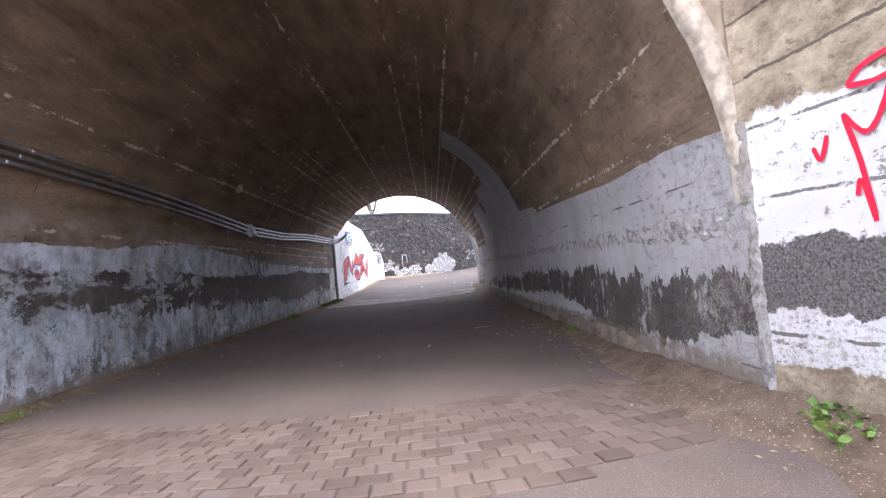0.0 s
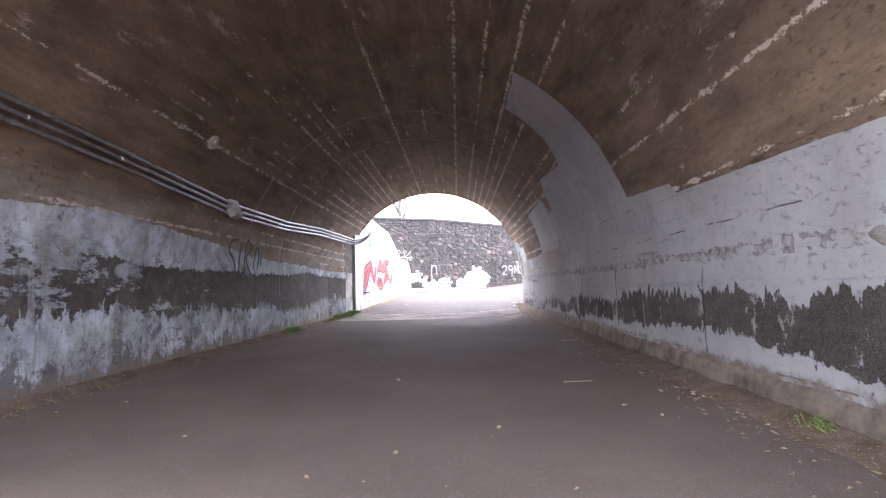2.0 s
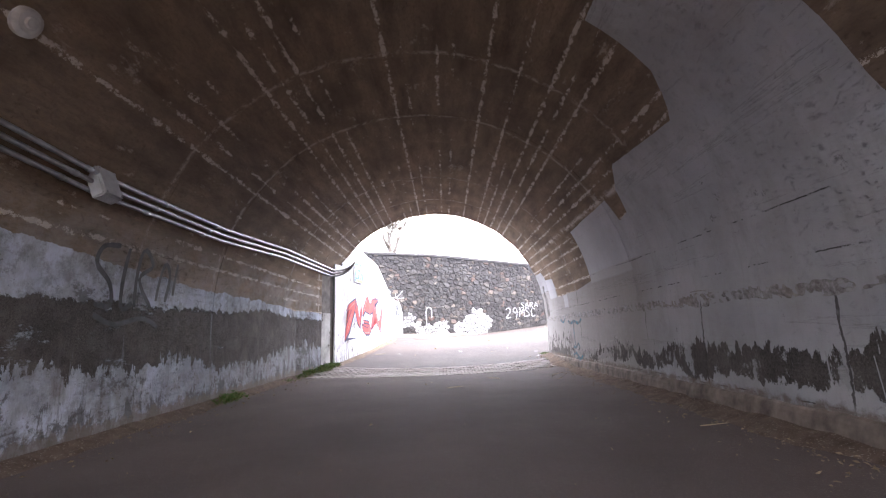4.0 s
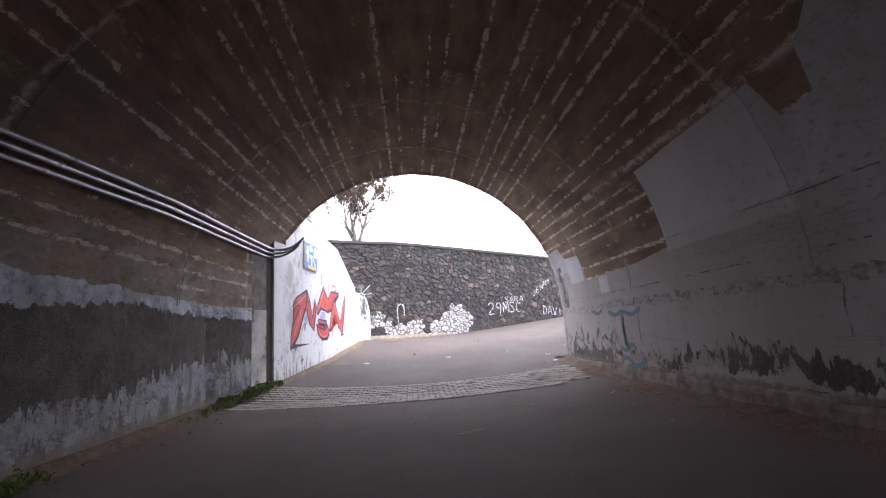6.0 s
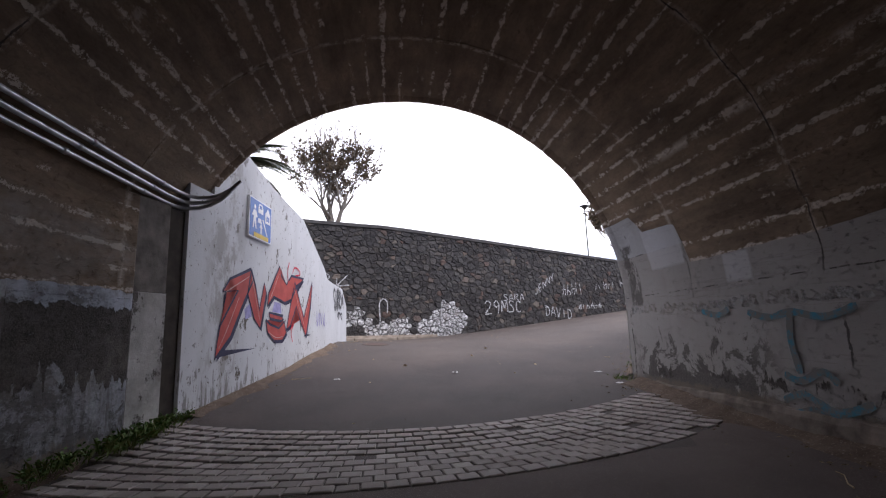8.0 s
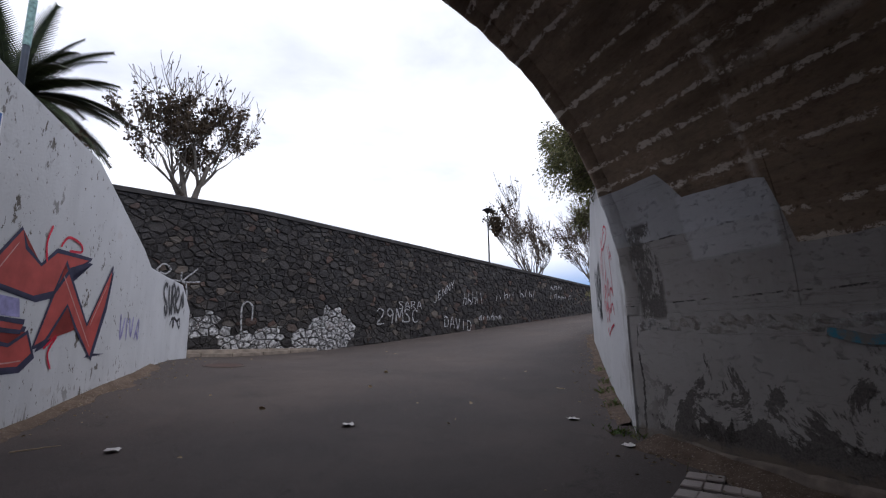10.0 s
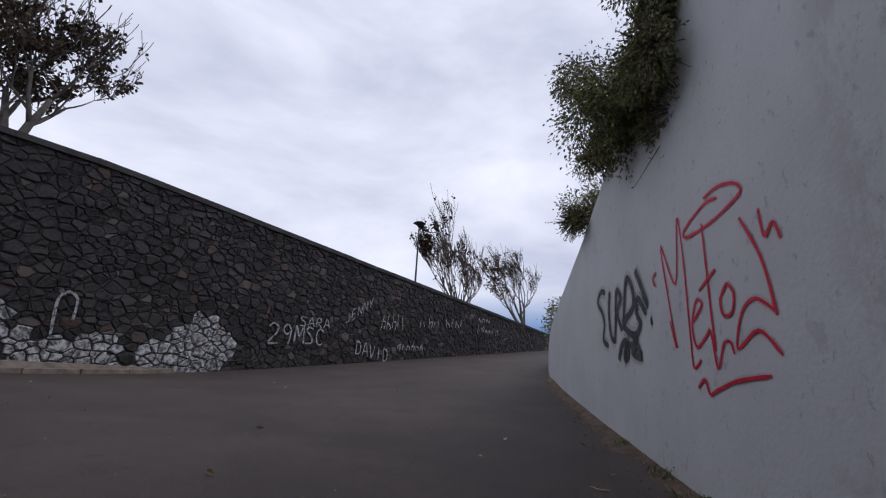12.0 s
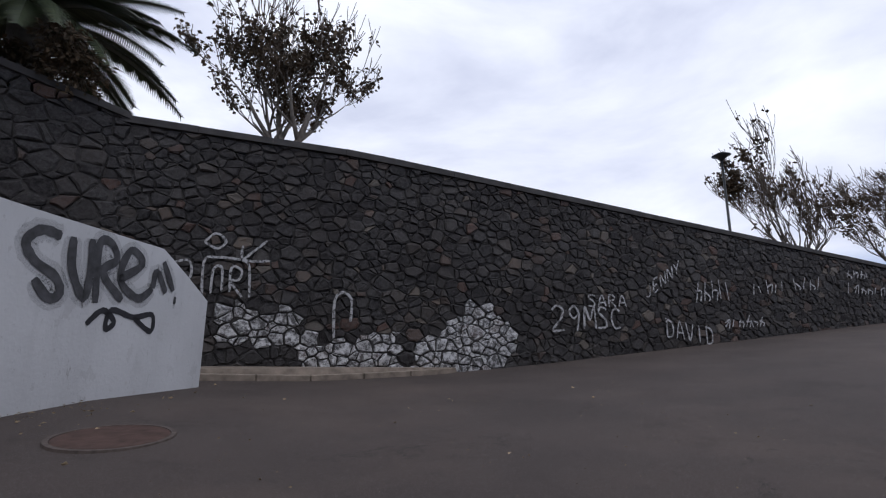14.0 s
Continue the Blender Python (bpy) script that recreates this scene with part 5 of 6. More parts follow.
# red scrawl on the off-white wall
tag("graffiti", [
    [(2.77, 1.93), (2.65, 1.66), (2.79, 2.2), (2.9, 2.73), (2.59, 2.26), (2.46, 2.89), (2.38, 2.44), (2.34, 1.74), (2.31, 1.48), (2.17, 1.54)],
    [(2.26, 1.87), (2.09, 2.0), (2.19, 2.04), (2.29, 1.85), (2.23, 1.65), (2.07, 1.72), (1.98, 1.76), (1.91, 1.47), (1.8, 1.65), (1.7, 1.66), (1.66, 1.57)],
    [(1.71, 2.82), (1.92, 2.84), (2.32, 2.72), (2.25, 2.64), (1.83, 2.65), (1.49, 2.71), (1.38, 2.76), (1.47, 2.85), (1.7, 2.91), (1.92, 2.89)],
    [(1.99, 2.69), (1.97, 2.34), (1.95, 1.94), (1.92, 1.6)], [(2.12, 2.12), (1.83, 2.25)],
    [(1.68, 2.11), (1.79, 2.0), (1.76, 1.87), (1.64, 1.88), (1.6, 2.02), (1.68, 2.11)],
    [(2.25, 1.31), (2.13, 1.38), (2.06, 1.27), (1.95, 1.3), (1.65, 1.38), (1.25, 1.42)], [(3.06, 2.48), (3.17, 2.42), (3.09, 2.33)]],
    0.027, on_rw, M_RED, "red sprayed scrawl on the off-white wall", mist=M_MIST_RED)
tag("graffiti", [[(1.21, 2.55), (1.17, 2.34), (1.07, 2.41), (1.01, 2.28)], [(1.44, 2.56), (1.23, 2.2), (1.13, 1.8)],
                 [(1.13, 1.82), (1.34, 1.94), (1.52, 1.86), (1.61, 1.61), (1.34, 1.72), (1.12, 1.55)]],
    0.027, on_rw, M_RED, "red sprayed letters on the off-white wall", mist=M_MIST_RED)
tag("graffiti", [
    [(5.09, 2.58), (5.34, 2.63), (5.55, 2.5), (5.28, 2.3), (5.18, 2.11), (5.25, 1.9), (4.98, 1.79)], [(4.86, 2.57), (4.92, 2.26), (4.84, 1.94), (4.66, 1.87), (4.6, 2.22)],
    [(4.6, 2.22), (4.52, 2.52), (4.35, 2.39), (4.51, 2.21), (4.32, 1.96)],
    [(4.26, 2.07), (4.1, 2.59), (3.88, 2.45), (3.87, 2.21), (4.26, 2.05), (4.03, 1.91), (3.79, 1.87), (3.63, 1.99), (3.76, 2.11)],
    [(3.76, 2.09), (3.69, 2.29), (3.42, 2.07)], [(3.74, 2.64), (3.66, 2.55), (3.35, 2.15)], [(3.29, 1.98), (3.24, 1.98)],
    [(4.51, 1.59), (4.36, 1.77), (4.16, 1.81), (4.11, 1.64), (4.25, 1.6), (4.17, 1.77), (3.83, 1.73), (3.85, 1.85), (3.66, 1.6), (3.99, 1.68)]],
    0.088, on_rw, M_GREYTAG, "black sprayed tag on the off-white wall", mist=M_MIST_BLACK)
# tag on the low end of the white wall
tag("graffiti", [
    [(10.41, 2.5), (10.2, 2.52), (10.05, 2.38), (10.16, 2.22), (10.41, 2.1), (10.49, 1.95), (10.37, 1.89), (10.19, 2.05)], [(10.55, 2.53), (10.59, 2.2), (10.79, 1.93), (10.82, 2.23), (10.79, 2.56)],
    [(10.95, 1.89), (10.89, 2.51), (11.06, 2.57), (11.17, 2.4), (10.99, 2.23), (11.33, 1.95)], [(11.24, 2.19), (11.6, 2.42), (11.37, 2.55), (11.26, 2.19), (11.59, 2.0), (11.83, 2.15)],
    [(11.83, 2.15), (11.88, 2.37), (12.1, 2.12)], [(11.99, 2.52), (12.25, 2.16)], [(12.28, 2.04), (12.33, 2.04)]],
    0.1, on_lw, M_GREYTAG, "black sprayed tag on the white wall's low end", mist=M_MIST_BLACK)
tag("graffiti", [[(10.87, 1.66), (11.07, 1.82), (11.26, 1.7), (11.14, 1.62), (11.2, 1.83), (11.56, 1.77), (11.89, 1.82), (11.89, 1.61), (11.56, 1.77)]],
    0.07, on_lw, M_BLACK, "black sprayed flourish under a tag")
tag("graffiti", [[(7.55, 1.75), (7.6, 1.35), (7.72, 1.7)], [(7.8, 1.7), (7.82, 1.35)], [(7.9, 1.7), (8.0, 1.4), (8.05, 1.72)], [(8.15, 1.35), (8.3, 1.7), (8.32, 1.35), (8.2, 1.5)]],
    0.045, on_lw, M_LILAC, "violet sprayed scribble on the white wall")


# red mural with navy outline
def mural():
    art = thing("mural", "angular red and navy graffiti lettering on the white wall", "mural")
    shapes = [
        [(2.45, 1.86), (2.68, 2.08), (3.44, 2.33), (3.56, 2.15), (3.13, 1.64), (2.78, 1.17), (2.3, 0.85), (2.41, 1.33), (2.98, 1.92)],
        [(3.46, 2.33), (3.67, 2.04), (3.86, 1.63), (4.06, 2.15), (4.17, 1.96), (3.94, 1.29), (3.66, 1.45), (3.35, 1.88)],
        [(4.23, 1.71), (4.28, 1.97), (4.83, 2.57), (4.94, 2.37), (5.25, 2.22), (5.54, 2.44), (6.4, 2.46), (5.89, 2.25), (5.58, 1.92), (5.18, 1.83), (4.54, 1.92)],
        [(4.17, 1.46), (4.28, 1.21), (4.62, 1.05), (5.06, 1.05), (5.3, 1.2), (5.16, 1.44), (4.86, 1.3), (4.42, 1.37)],
        [(4.32, 1.6), (5.08, 1.55), (5.03, 1.44), (4.38, 1.48)],
        [(5.29, 1.26), (5.58, 1.92), (5.77, 2.33), (6.47, 1.55), (7.09, 2.46), (6.97, 1.84), (6.65, 1.1), (6.18, 1.5), (5.92, 1.79), (5.53, 1.34)],
    ]
    back, face, edge = bmesh.new(), bmesh.new(), bmesh.new()
    for pts in shapes:
        add_shape(face, pts, on_lw, 0.007)
        add_stroke(edge, pts + pts[:1], 0.05, on_lw, False, 0.2, len(pts), 0.009)
        drop = [(u + 0.06, z - 0.05) for u, z in pts]
        add_shape(back, drop, on_lw, 0.004)
    add_shape(back, [(2.3, 0.86), (2.42, 0.97), (3.75, 0.95)], on_lw, 0.0045)
    add_shape(back, [(6.5, 1.1), (6.6, 1.16), (7.1, 1.14)], on_lw, 0.0045)
    bmesh.ops.triangulate(face, faces=face.faces)
    bmesh.ops.triangulate(back, faces=back.faces)
    part("shadow", back, M_NAVY, art, "navy drop shadow")
    part("letter_fill", face, M_MURAL, art, "brick-red fill")
    part("outline", edge, M_NAVY, art, "navy outline")
    for pts in ([(2.55, 1.6), (2.75, 1.75), (2.85, 1.55), (2.7, 1.42)], [(3.25, 1.62), (3.5, 1.75), (3.55, 1.5), (3.3, 1.45)], [(4.5, 1.62), (5.0, 1.6), (4.95, 1.8), (4.6, 1.82)]):
        haze = bmesh.new()
        add_shape(haze, pts, on_lw, 0.003)
        part("haze", haze, M_LILAC, art, "violet sprayed haze")
    for pts in ([(5.35, 2.27), (5.3, 2.5), (5.38, 2.72)], [(5.6, 2.5), (5.75, 2.65), (6.05, 2.62), (6.1, 2.52), (5.8, 2.48)], [(5.5, 1.25), (5.75, 1.4), (5.6, 1.2), (5.7, 1.0)]):
        drips = bmesh.new()
        add_stroke(drips, pts, 0.035, on_lw, True, 0.1, 1, 0.011)
        part("scribble", drips, M_RED, art, "thin red scribble")
    for pts in ([(2.55, 1.86), (3.4, 2.2)], [(2.4, 1.0), (2.62, 1.25), (3.02, 1.8)], [(3.5, 2.2), (3.92, 1.4)], [(4.35, 1.85), (4.8, 2.4)], [(4.35, 1.22), (4.7, 1.12), (5.1, 1.13)], [(5.75, 2.15), (6.6, 1.25)], [(6.55, 1.55), (6.95, 2.15)]):
        glint = bmesh.new()
        add_stroke(glint, pts, 0.018, on_lw, True, 0.2, 2, 0.011)
        part("highlight", glint, M_PINK, art, "pale pink highlight")


mural()

# strokes of plain capital letters in a unit box
GLYPHS = {
    "2": [[(0, 0.8), (0.3, 1), (0.7, 0.85), (0.6, 0.5), (0, 0), (0.8, 0.03)]],
    "9": [[(0.75, 0.7), (0.4, 0.5), (0.1, 0.75), (0.4, 1), (0.75, 0.75), (0.7, 0.3), (0.6, 0)]],
    "M": [[(0, 0), (0.1, 1), (0.45, 0.4), (0.8, 1), (0.9, 0)]],
    "S": [[(0.75, 0.9), (0.3, 1), (0.1, 0.75), (0.6, 0.45), (0.65, 0.1), (0, 0.05)]],
    "C": [[(0.75, 0.85), (0.3, 0.95), (0.05, 0.5), (0.3, 0.05), (0.75, 0.1)]],
    "A": [[(0, 0), (0.4, 1), (0.8, 0)], [(0.15, 0.35), (0.65, 0.35)]],
    "R": [[(0.05, 0), (0.1, 1), (0.6, 0.9), (0.55, 0.6), (0.1, 0.5)], [(0.2, 0.5), (0.75, 0)]],
    "D": [[(0.1, 0), (0.1, 1)], [(0.0, 1), (0.6, 0.85), (0.75, 0.4), (0.5, 0.05), (0.05, 0)]],
    "V": [[(0, 1), (0.35, 0), (0.75, 1)]],
    "I": [[(0.35, 0), (0.35, 1)]],
    "J": [[(0.6, 1), (0.6, 0.25), (0.35, 0), (0.05, 0.2)]],
    "E": [[(0.7, 1), (0.1, 1), (0.1, 0), (0.7, 0)], [(0.1, 0.5), (0.55, 0.5)]],
    "N": [[(0.05, 0), (0.05, 1), (0.7, 0), (0.7, 1)]],
    "Y": [[(0, 1), (0.35, 0.5), (0.75, 1)], [(0.35, 0.5), (0.3, 0)]],
}


def word(text, s, z, w, h, slope=0.0, width=0.05, label="white sprayed lettering on dark rubble stones"):
    strokes = []
    for i, ch in enumerate(text):
        for g in GLYPHS[ch]:
            strokes.append([(s + (i + x * 0.95) * w, z + y * h + (i + x) * w * slope) for x, y in g])
    return tag("graffiti", strokes, width, on_stone, M_CHALK, label, True, 0.3)


word("29", 5.22, 1.84, 0.5, 0.66, 0.0, 0.06, "white sprayed number on dark rubble stones")
word("MSC", 6.25, 1.9, 0.46, 0.6, 0.0, 0.06)
word("SARA", 6.4, 2.5, 0.36, 0.33, 0.03, 0.045)
word("JENNY", 8.53, 2.8, 0.3, 0.36, 0.62, 0.05)
word("DAVID", 9.2, 1.72, 0.4, 0.52, -0.12, 0.055)


def bars(s, z, n, w, h, slope, seed):
    """Lettering too worn to be read: short uneven strokes."""
    rng = random.Random(seed)
    strokes = []
    for i in range(n):
        a = s + i * w
        zz = z + (a - s) * slope
        strokes.append([(a, zz + rng.uniform(0, 0.1)), (a + rng.uniform(-0.1, 0.2), zz + h * rng.uniform(0.6, 1.0))])
        if rng.random() < 0.6:
            strokes.append([(a, zz + h * 0.5), (a + w * 0.7, zz + h * rng.uniform(0.2, 0.8)), (a + w * 0.5, zz + 0.05)])
    tag("graffiti", strokes, 0.05, on_stone, M_CHALK, "worn white sprayed scrawl on dark rubble stones", True, 0.35)


bars(10.55, 2.75, 5, 0.36, 0.75, 0.08, 1)
bars(11.7, 1.95, 6, 0.32, 0.45, 0.06, 2)
bars(13.2, 3.1, 5, 0.36, 0.5, 0.08, 3)
bars(15.4, 3.35, 4, 0.4, 0.55, 0.05, 4)
bars(18.4, 3.35, 6, 0.42, 0.5, 0.0, 5)
bars(18.5, 3.95, 4, 0.42, 0.4, 0.0, 6)
tag("graffiti", [[(-0.47, 1.58), (-0.49, 2.37), (-0.33, 2.59), (-0.12, 2.44), (-0.12, 1.95)]], 0.06, on_stone, M_CHALK, "white sprayed hook on dark rubble stones")
tag("graffiti", [[(-1.98, 3.62), (-2.41, 3.2)], [(-2.45, 3.48), (-2.41, 3.18), (-1.89, 3.19)]], 0.05, on_stone, M_CHALK, "white sprayed arrow on dark rubble stones")
tag("graffiti", [[(-3.13, 2.4), (-3.15, 3.1), (-2.93, 3.2), (-2.38, 3.15), (-2.28, 2.9), (-2.25, 2.4)], [(-2.98, 2.45), (-2.96, 2.95), (-2.81, 2.98), (-2.78, 2.5)],
                 [(-2.63, 2.5), (-2.63, 3.0), (-2.43, 2.95), (-2.48, 2.75), (-2.63, 2.72), (-2.39, 2.4)], [(-3.18, 3.5), (-2.98, 3.7), (-2.78, 3.55), (-2.93, 3.38), (-3.18, 3.5)],
                 [(-3.78, 3.0), (-3.43, 3.1), (-3.38, 2.75), (-3.73, 2.65), (-3.88, 2.9)]], 0.05, on_stone, M_CHALK, "white sprayed doodle on dark rubble stones")


# tunnel scrawls
def on_left(u, z, k):
    return (vault_at(z, -1) + 0.01 + k, u, z)


def on_right(u, z, k):
    return (vault_at(z, 1) - 0.01 - k, u, z)


tag("graffiti", [[(12.26, 2.2), (12.00, 2.15), (11.96, 1.95), (12.21, 1.75), (12.26, 1.5), (12.00, 1.5)], [(12.43, 2.2), (12.44, 1.5), (12.64, 1.55)], [(12.68, 1.5), (12.68, 2.2), (12.94, 2.05), (12.72, 1.85), (13.02, 1.5)],
                 [(13.11, 1.6), (13.19, 2.1), (13.36, 1.95), (13.32, 1.6)], [(13.49, 2.15), (13.49, 1.7)], [(12.00, 1.38), (12.34, 1.28), (12.85, 1.36), (13.19, 1.26)]],
    0.06, on_left, M_GREYTAG, "faded black tag on the peeling tunnel wall")
tag("graffiti", [[(19.9, 1.26), (19.6, 1.19), (19.3, 1.24), (18.95, 1.18), (18.6, 1.27)], [(19.32, 1.25), (19.36, 0.95), (19.3, 0.62)], [(19.5, 0.6), (19.3, 0.55), (19.05, 0.66), (18.9, 0.56)],
                 [(19.55, 0.33), (19.3, 0.42), (18.95, 0.3), (18.6, 0.42)], [(19.45, 0.21), (19.15, 0.28), (18.85, 0.2)], [(20.7, 1.3), (20.4, 1.24), (20.2, 1.31)]],
    0.075, on_right, M_CYAN, "worn cyan spray strokes on grey tunnel paint")
tag("graffiti", [[(10.62, 0.78), (10.58, 0.44), (10.1, 0.42), (9.98, 0.34)], [(9.72, 0.84), (9.7, 0.4)], [(11.1, 0.8), (11.08, 0.5)]], 0.02, on_right, M_RUN, "pale paint runs on the peeled wall", False)
tag("graffiti", [[(9.85, 1.82), (9.8, 2.02), (9.6, 1.87), (9.5, 1.8), (9.4, 2.0), (9.3, 1.82), (9.15, 1.98), (9.0, 1.85)]], 0.018, on_right, M_LILAC, "thin blue scribble on grey tunnel paint")
on_wing = on_line(WING)


def on_entry(u, z, k):
    return on_wing(u, z, -k - 0.006)


tag("graffiti", [[(0.53, 1.74), (0.57, 1.66), (0.62, 1.79)], [(0.72, 1.88), (0.78, 1.6), (0.82, 1.27)], [(0.745, 1.42), (0.775, 1.5), (0.82, 1.27)], [(0.72, 1.88), (0.82, 1.75), (0.9, 1.82), (0.98, 2.0)],
                 [(0.76, 2.02), (0.85, 2.1), (1.05, 2.14)], [(0.76, 2.02), (0.9, 2.0), (1.05, 2.03)]],
    0.03, on_entry, M_RED, "red sprayed letters on the white wing wall")


# ---- the sign ----
def road_sign():
    M_BLUE = plain("sign_blue", (0.03, 0.12, 0.42), 0.4, vary=0.15)
    M_SIGNW = plain("sign_white", (0.75, 0.76, 0.78), 0.45, vary=0.08)
    M_SIGNY = plain("sign_yellow", (0.6, 0.42, 0.06), 0.5, vary=0.2)
    sg = thing("road_sign", "blue and white residential street sign fixed to the white wall", "sign")

    def at(u, v, k):
        return on_lw(3.2 + u * 1.0, 2.9 + v * 0.72, 0.05 + k)

    def plate(name, pts, k0, k1, mat, lab=""):
        bm = bmesh.new()
        a = [bm.verts.new(at(u, v, k0)) for u, v in pts]
        b = [bm.verts.new(at(u, v, k1)) for u, v in pts]
        bm.faces.new(b)
        bm.faces.new(a[::-1])
        for i in range(len(pts)):
            bm.faces.new((a[i], a[(i + 1) % len(pts)], b[(i + 1) % len(pts)], b[i]))
        bmesh.ops.recalc_face_normals(bm, faces=bm.faces)
        return part(name, bm, mat, sg, lab)

    plate("panel", [(0, 0), (1, 0), (1, 1), (0, 1)], -0.046, 0.0, M_SIGNW, "white edged metal panel")
    plate("face", [(0.025, 0.03), (0.975, 0.03), (0.975, 0.97), (0.025, 0.97)], 0.0, 0.004, M_BLUE, "blue enamel face")
    plate("strip", [(0.2, 0.03), (0.85, 0.03), (0.85, 0.14), (0.2, 0.14)], 0.004, 0.008, M_SIGNY, "faded yellow strip")
    plate("house", [(0.68, 0.5), (0.92, 0.5), (0.92, 0.75), (0.8, 0.92), (0.68, 0.75)], 0.004, 0.008, M_SIGNW)
    plate("house_window", [(0.74, 0.56), (0.79, 0.56), (0.79, 0.7), (0.74, 0.7)], 0.008, 0.01, M_BLUE)
    plate("house_window", [(0.82, 0.56), (0.87, 0.56), (0.87, 0.7), (0.82, 0.7)], 0.008, 0.01, M_BLUE)
    plate("car", [(0.36, 0.68), (0.58, 0.68), (0.58, 0.8), (0.53, 0.92), (0.4, 0.92), (0.36, 0.8)], 0.004, 0.008, M_SIGNW)
    plate("car_window", [(0.41, 0.8), (0.53, 0.8), (0.51, 0.88), (0.42, 0.88)], 0.008, 0.01, M_BLUE)
    plate("block", [(0.36, 0.42), (0.5, 0.42), (0.5, 0.54), (0.36, 0.54)], 0.004, 0.008, M_SIGNW)
    plate("kerb_line", [(0.55, 0.55), (0.6, 0.55), (0.82, 0.16), (0.77, 0.16)], 0.004, 0.008, M_SIGNW)
    for u, v, h in ((0.2, 0.24, 0.6), (0.5, 0.15, 0.32)):
        plate("figure", [(u - 0.1 * h, v), (u - 0.03 * h, v), (u + 0.02 * h, v + 0.35 * h), (u + 0.1 * h, v), (u + 0.17 * h, v), (u + 0.1 * h, v + 0.45 * h), (u + 0.22 * h, v + 0.5 * h), (u + 0.1 * h, v + 0.78 * h),
                         (u - 0.06 * h, v + 0.78 * h), (u - 0.18 * h, v + 0.5 * h), (u - 0.05 * h, v + 0.5 * h)], 0.004, 0.008, M_SIGNW)
        plate("figure_head", [(u + 0.02 * h + 0.075 * h * math.cos(a * 0.785), v + 0.9 * h + 0.1 * h * math.sin(a * 0.785)) for a in range(8)], 0.004, 0.008, M_SIGNW)


road_sign()


# ---- plants ----
def leaf_material(name, c0, c1, rough=0.55):
    k = Mat(name, rough, spec=0.3)
    col = k.mix(k.island(), c0, c1)
    col = k.mix(k.math("MULTIPLY", k.noise(7.0, 3.0), 0.4), col, tuple(c * 0.5 for c in c0))
    m = k.done(col)
    k.b.inputs["Subsurface Weight"].default_value = 0.0
    return m


M_LEAF_G = leaf_material("green_leaf", (0.085, 0.1, 0.032), (0.32, 0.3, 0.13))
M_LEAF_W = leaf_material("weed_leaf", (0.06, 0.13, 0.025), (0.15, 0.25, 0.06))
M_LEAF_B = leaf_material("dry_brown_leaf", (0.045, 0.035, 0.022), (0.1, 0.065, 0.035), 0.7)
M_PALM = leaf_material("palm_leaf", (0.02, 0.03, 0.013), (0.05, 0.065, 0.026))
M_BARK = plain("grey_bark", (0.13, 0.115, 0.1), 0.9, vary=0.35, scale=6.0, bump=0.6)
M_TWIG = plain("brown_twig", (0.09, 0.07, 0.055), 0.9, vary=0.3)
M_GRASS = leaf_material("grass_blade", (0.09, 0.14, 0.03), (0.24, 0.25, 0.09))


def add_leaf(bm, p, d, size, rng, wide=0.5):
    """A folded pointed leaf of four corners and a midrib."""
    d = Vector(d).normalized()
    side = d.cross(Vector((rng.uniform(-1, 1), rng.uniform(-1, 1), rng.uniform(-0.3, 1)))).normalized()
    up = side.cross(d) * size * 0.12
    p = Vector(p)
    a, b = bm.verts.new(p), bm.verts.new(p + d * size)
    l = bm.verts.new(p + d * size * 0.45 + side * size * wide * 0.5 + up)
    r = bm.verts.new(p + d * size * 0.45 - side * size * wide * 0.5 + up)
    bm.faces.new((a, l, b))
    bm.faces.new((a, b, r))


def grow(wood, twig, leaves, p, d, length, radius, level, rng, lean, leafy, size):
    """A limb that bends, tapers and forks."""
    n = 4
    pts, rad = [Vector(p)], [radius]
    d = Vector(d).normalized()
    wild = 0.17 if level > 1 else 0.1
    up = lean * (0.06 if level > 1 else 0.16)
    for i in range(n):
        d = (d + Vector((rng.uniform(-wild, wild), rng.uniform(-wild, wild), rng.uniform(-0.04, 0.1))) + up).normalized()
        pts.append(pts[-1] + d * length / n)
        rad.append(max(0.011, radius * (1 - 0.5 * (i + 1) / n)))
    add_tube(wood if level > 1 else twig, pts, rad, 7 if level > 2 else 4 if level > 0 else 3, cap=level > 2)
    if level <= 1:
        for q, w in zip(pts[1:], (0.5, 0.8, 1, 1)):
            if rng.random() < leafy(q) * w:
                for _ in range(3):
                    o = Vector((rng.gauss(0, 0.09), rng.gauss(0, 0.09), rng.gauss(0, 0.09)))
                    add_leaf(leaves, q + o, (rng.uniform(-1, 1), rng.uniform(-1, 1), rng.uniform(-1, 0.4)), size * rng.uniform(0.7, 1.3), rng, 0.7)
    if level == 0:
        return
    kids = 3 if level > 1 else 4
    spread = 0.75 if level > 3 else 0.58 if level > 2 else 0.45
    for i in range(kids):
        k = rng.choice((1, 2, 3, 4)) if i else 4
        nd = (d + Vector((rng.gauss(0, spread), rng.gauss(0, spread), rng.uniform(0.0, 0.35)))).normalized()
        grow(wood, twig, leaves, pts[k], nd, length * rng.uniform(0.62, 0.9), rad[k] * 0.72, level - 1, rng, lean, leafy, size)


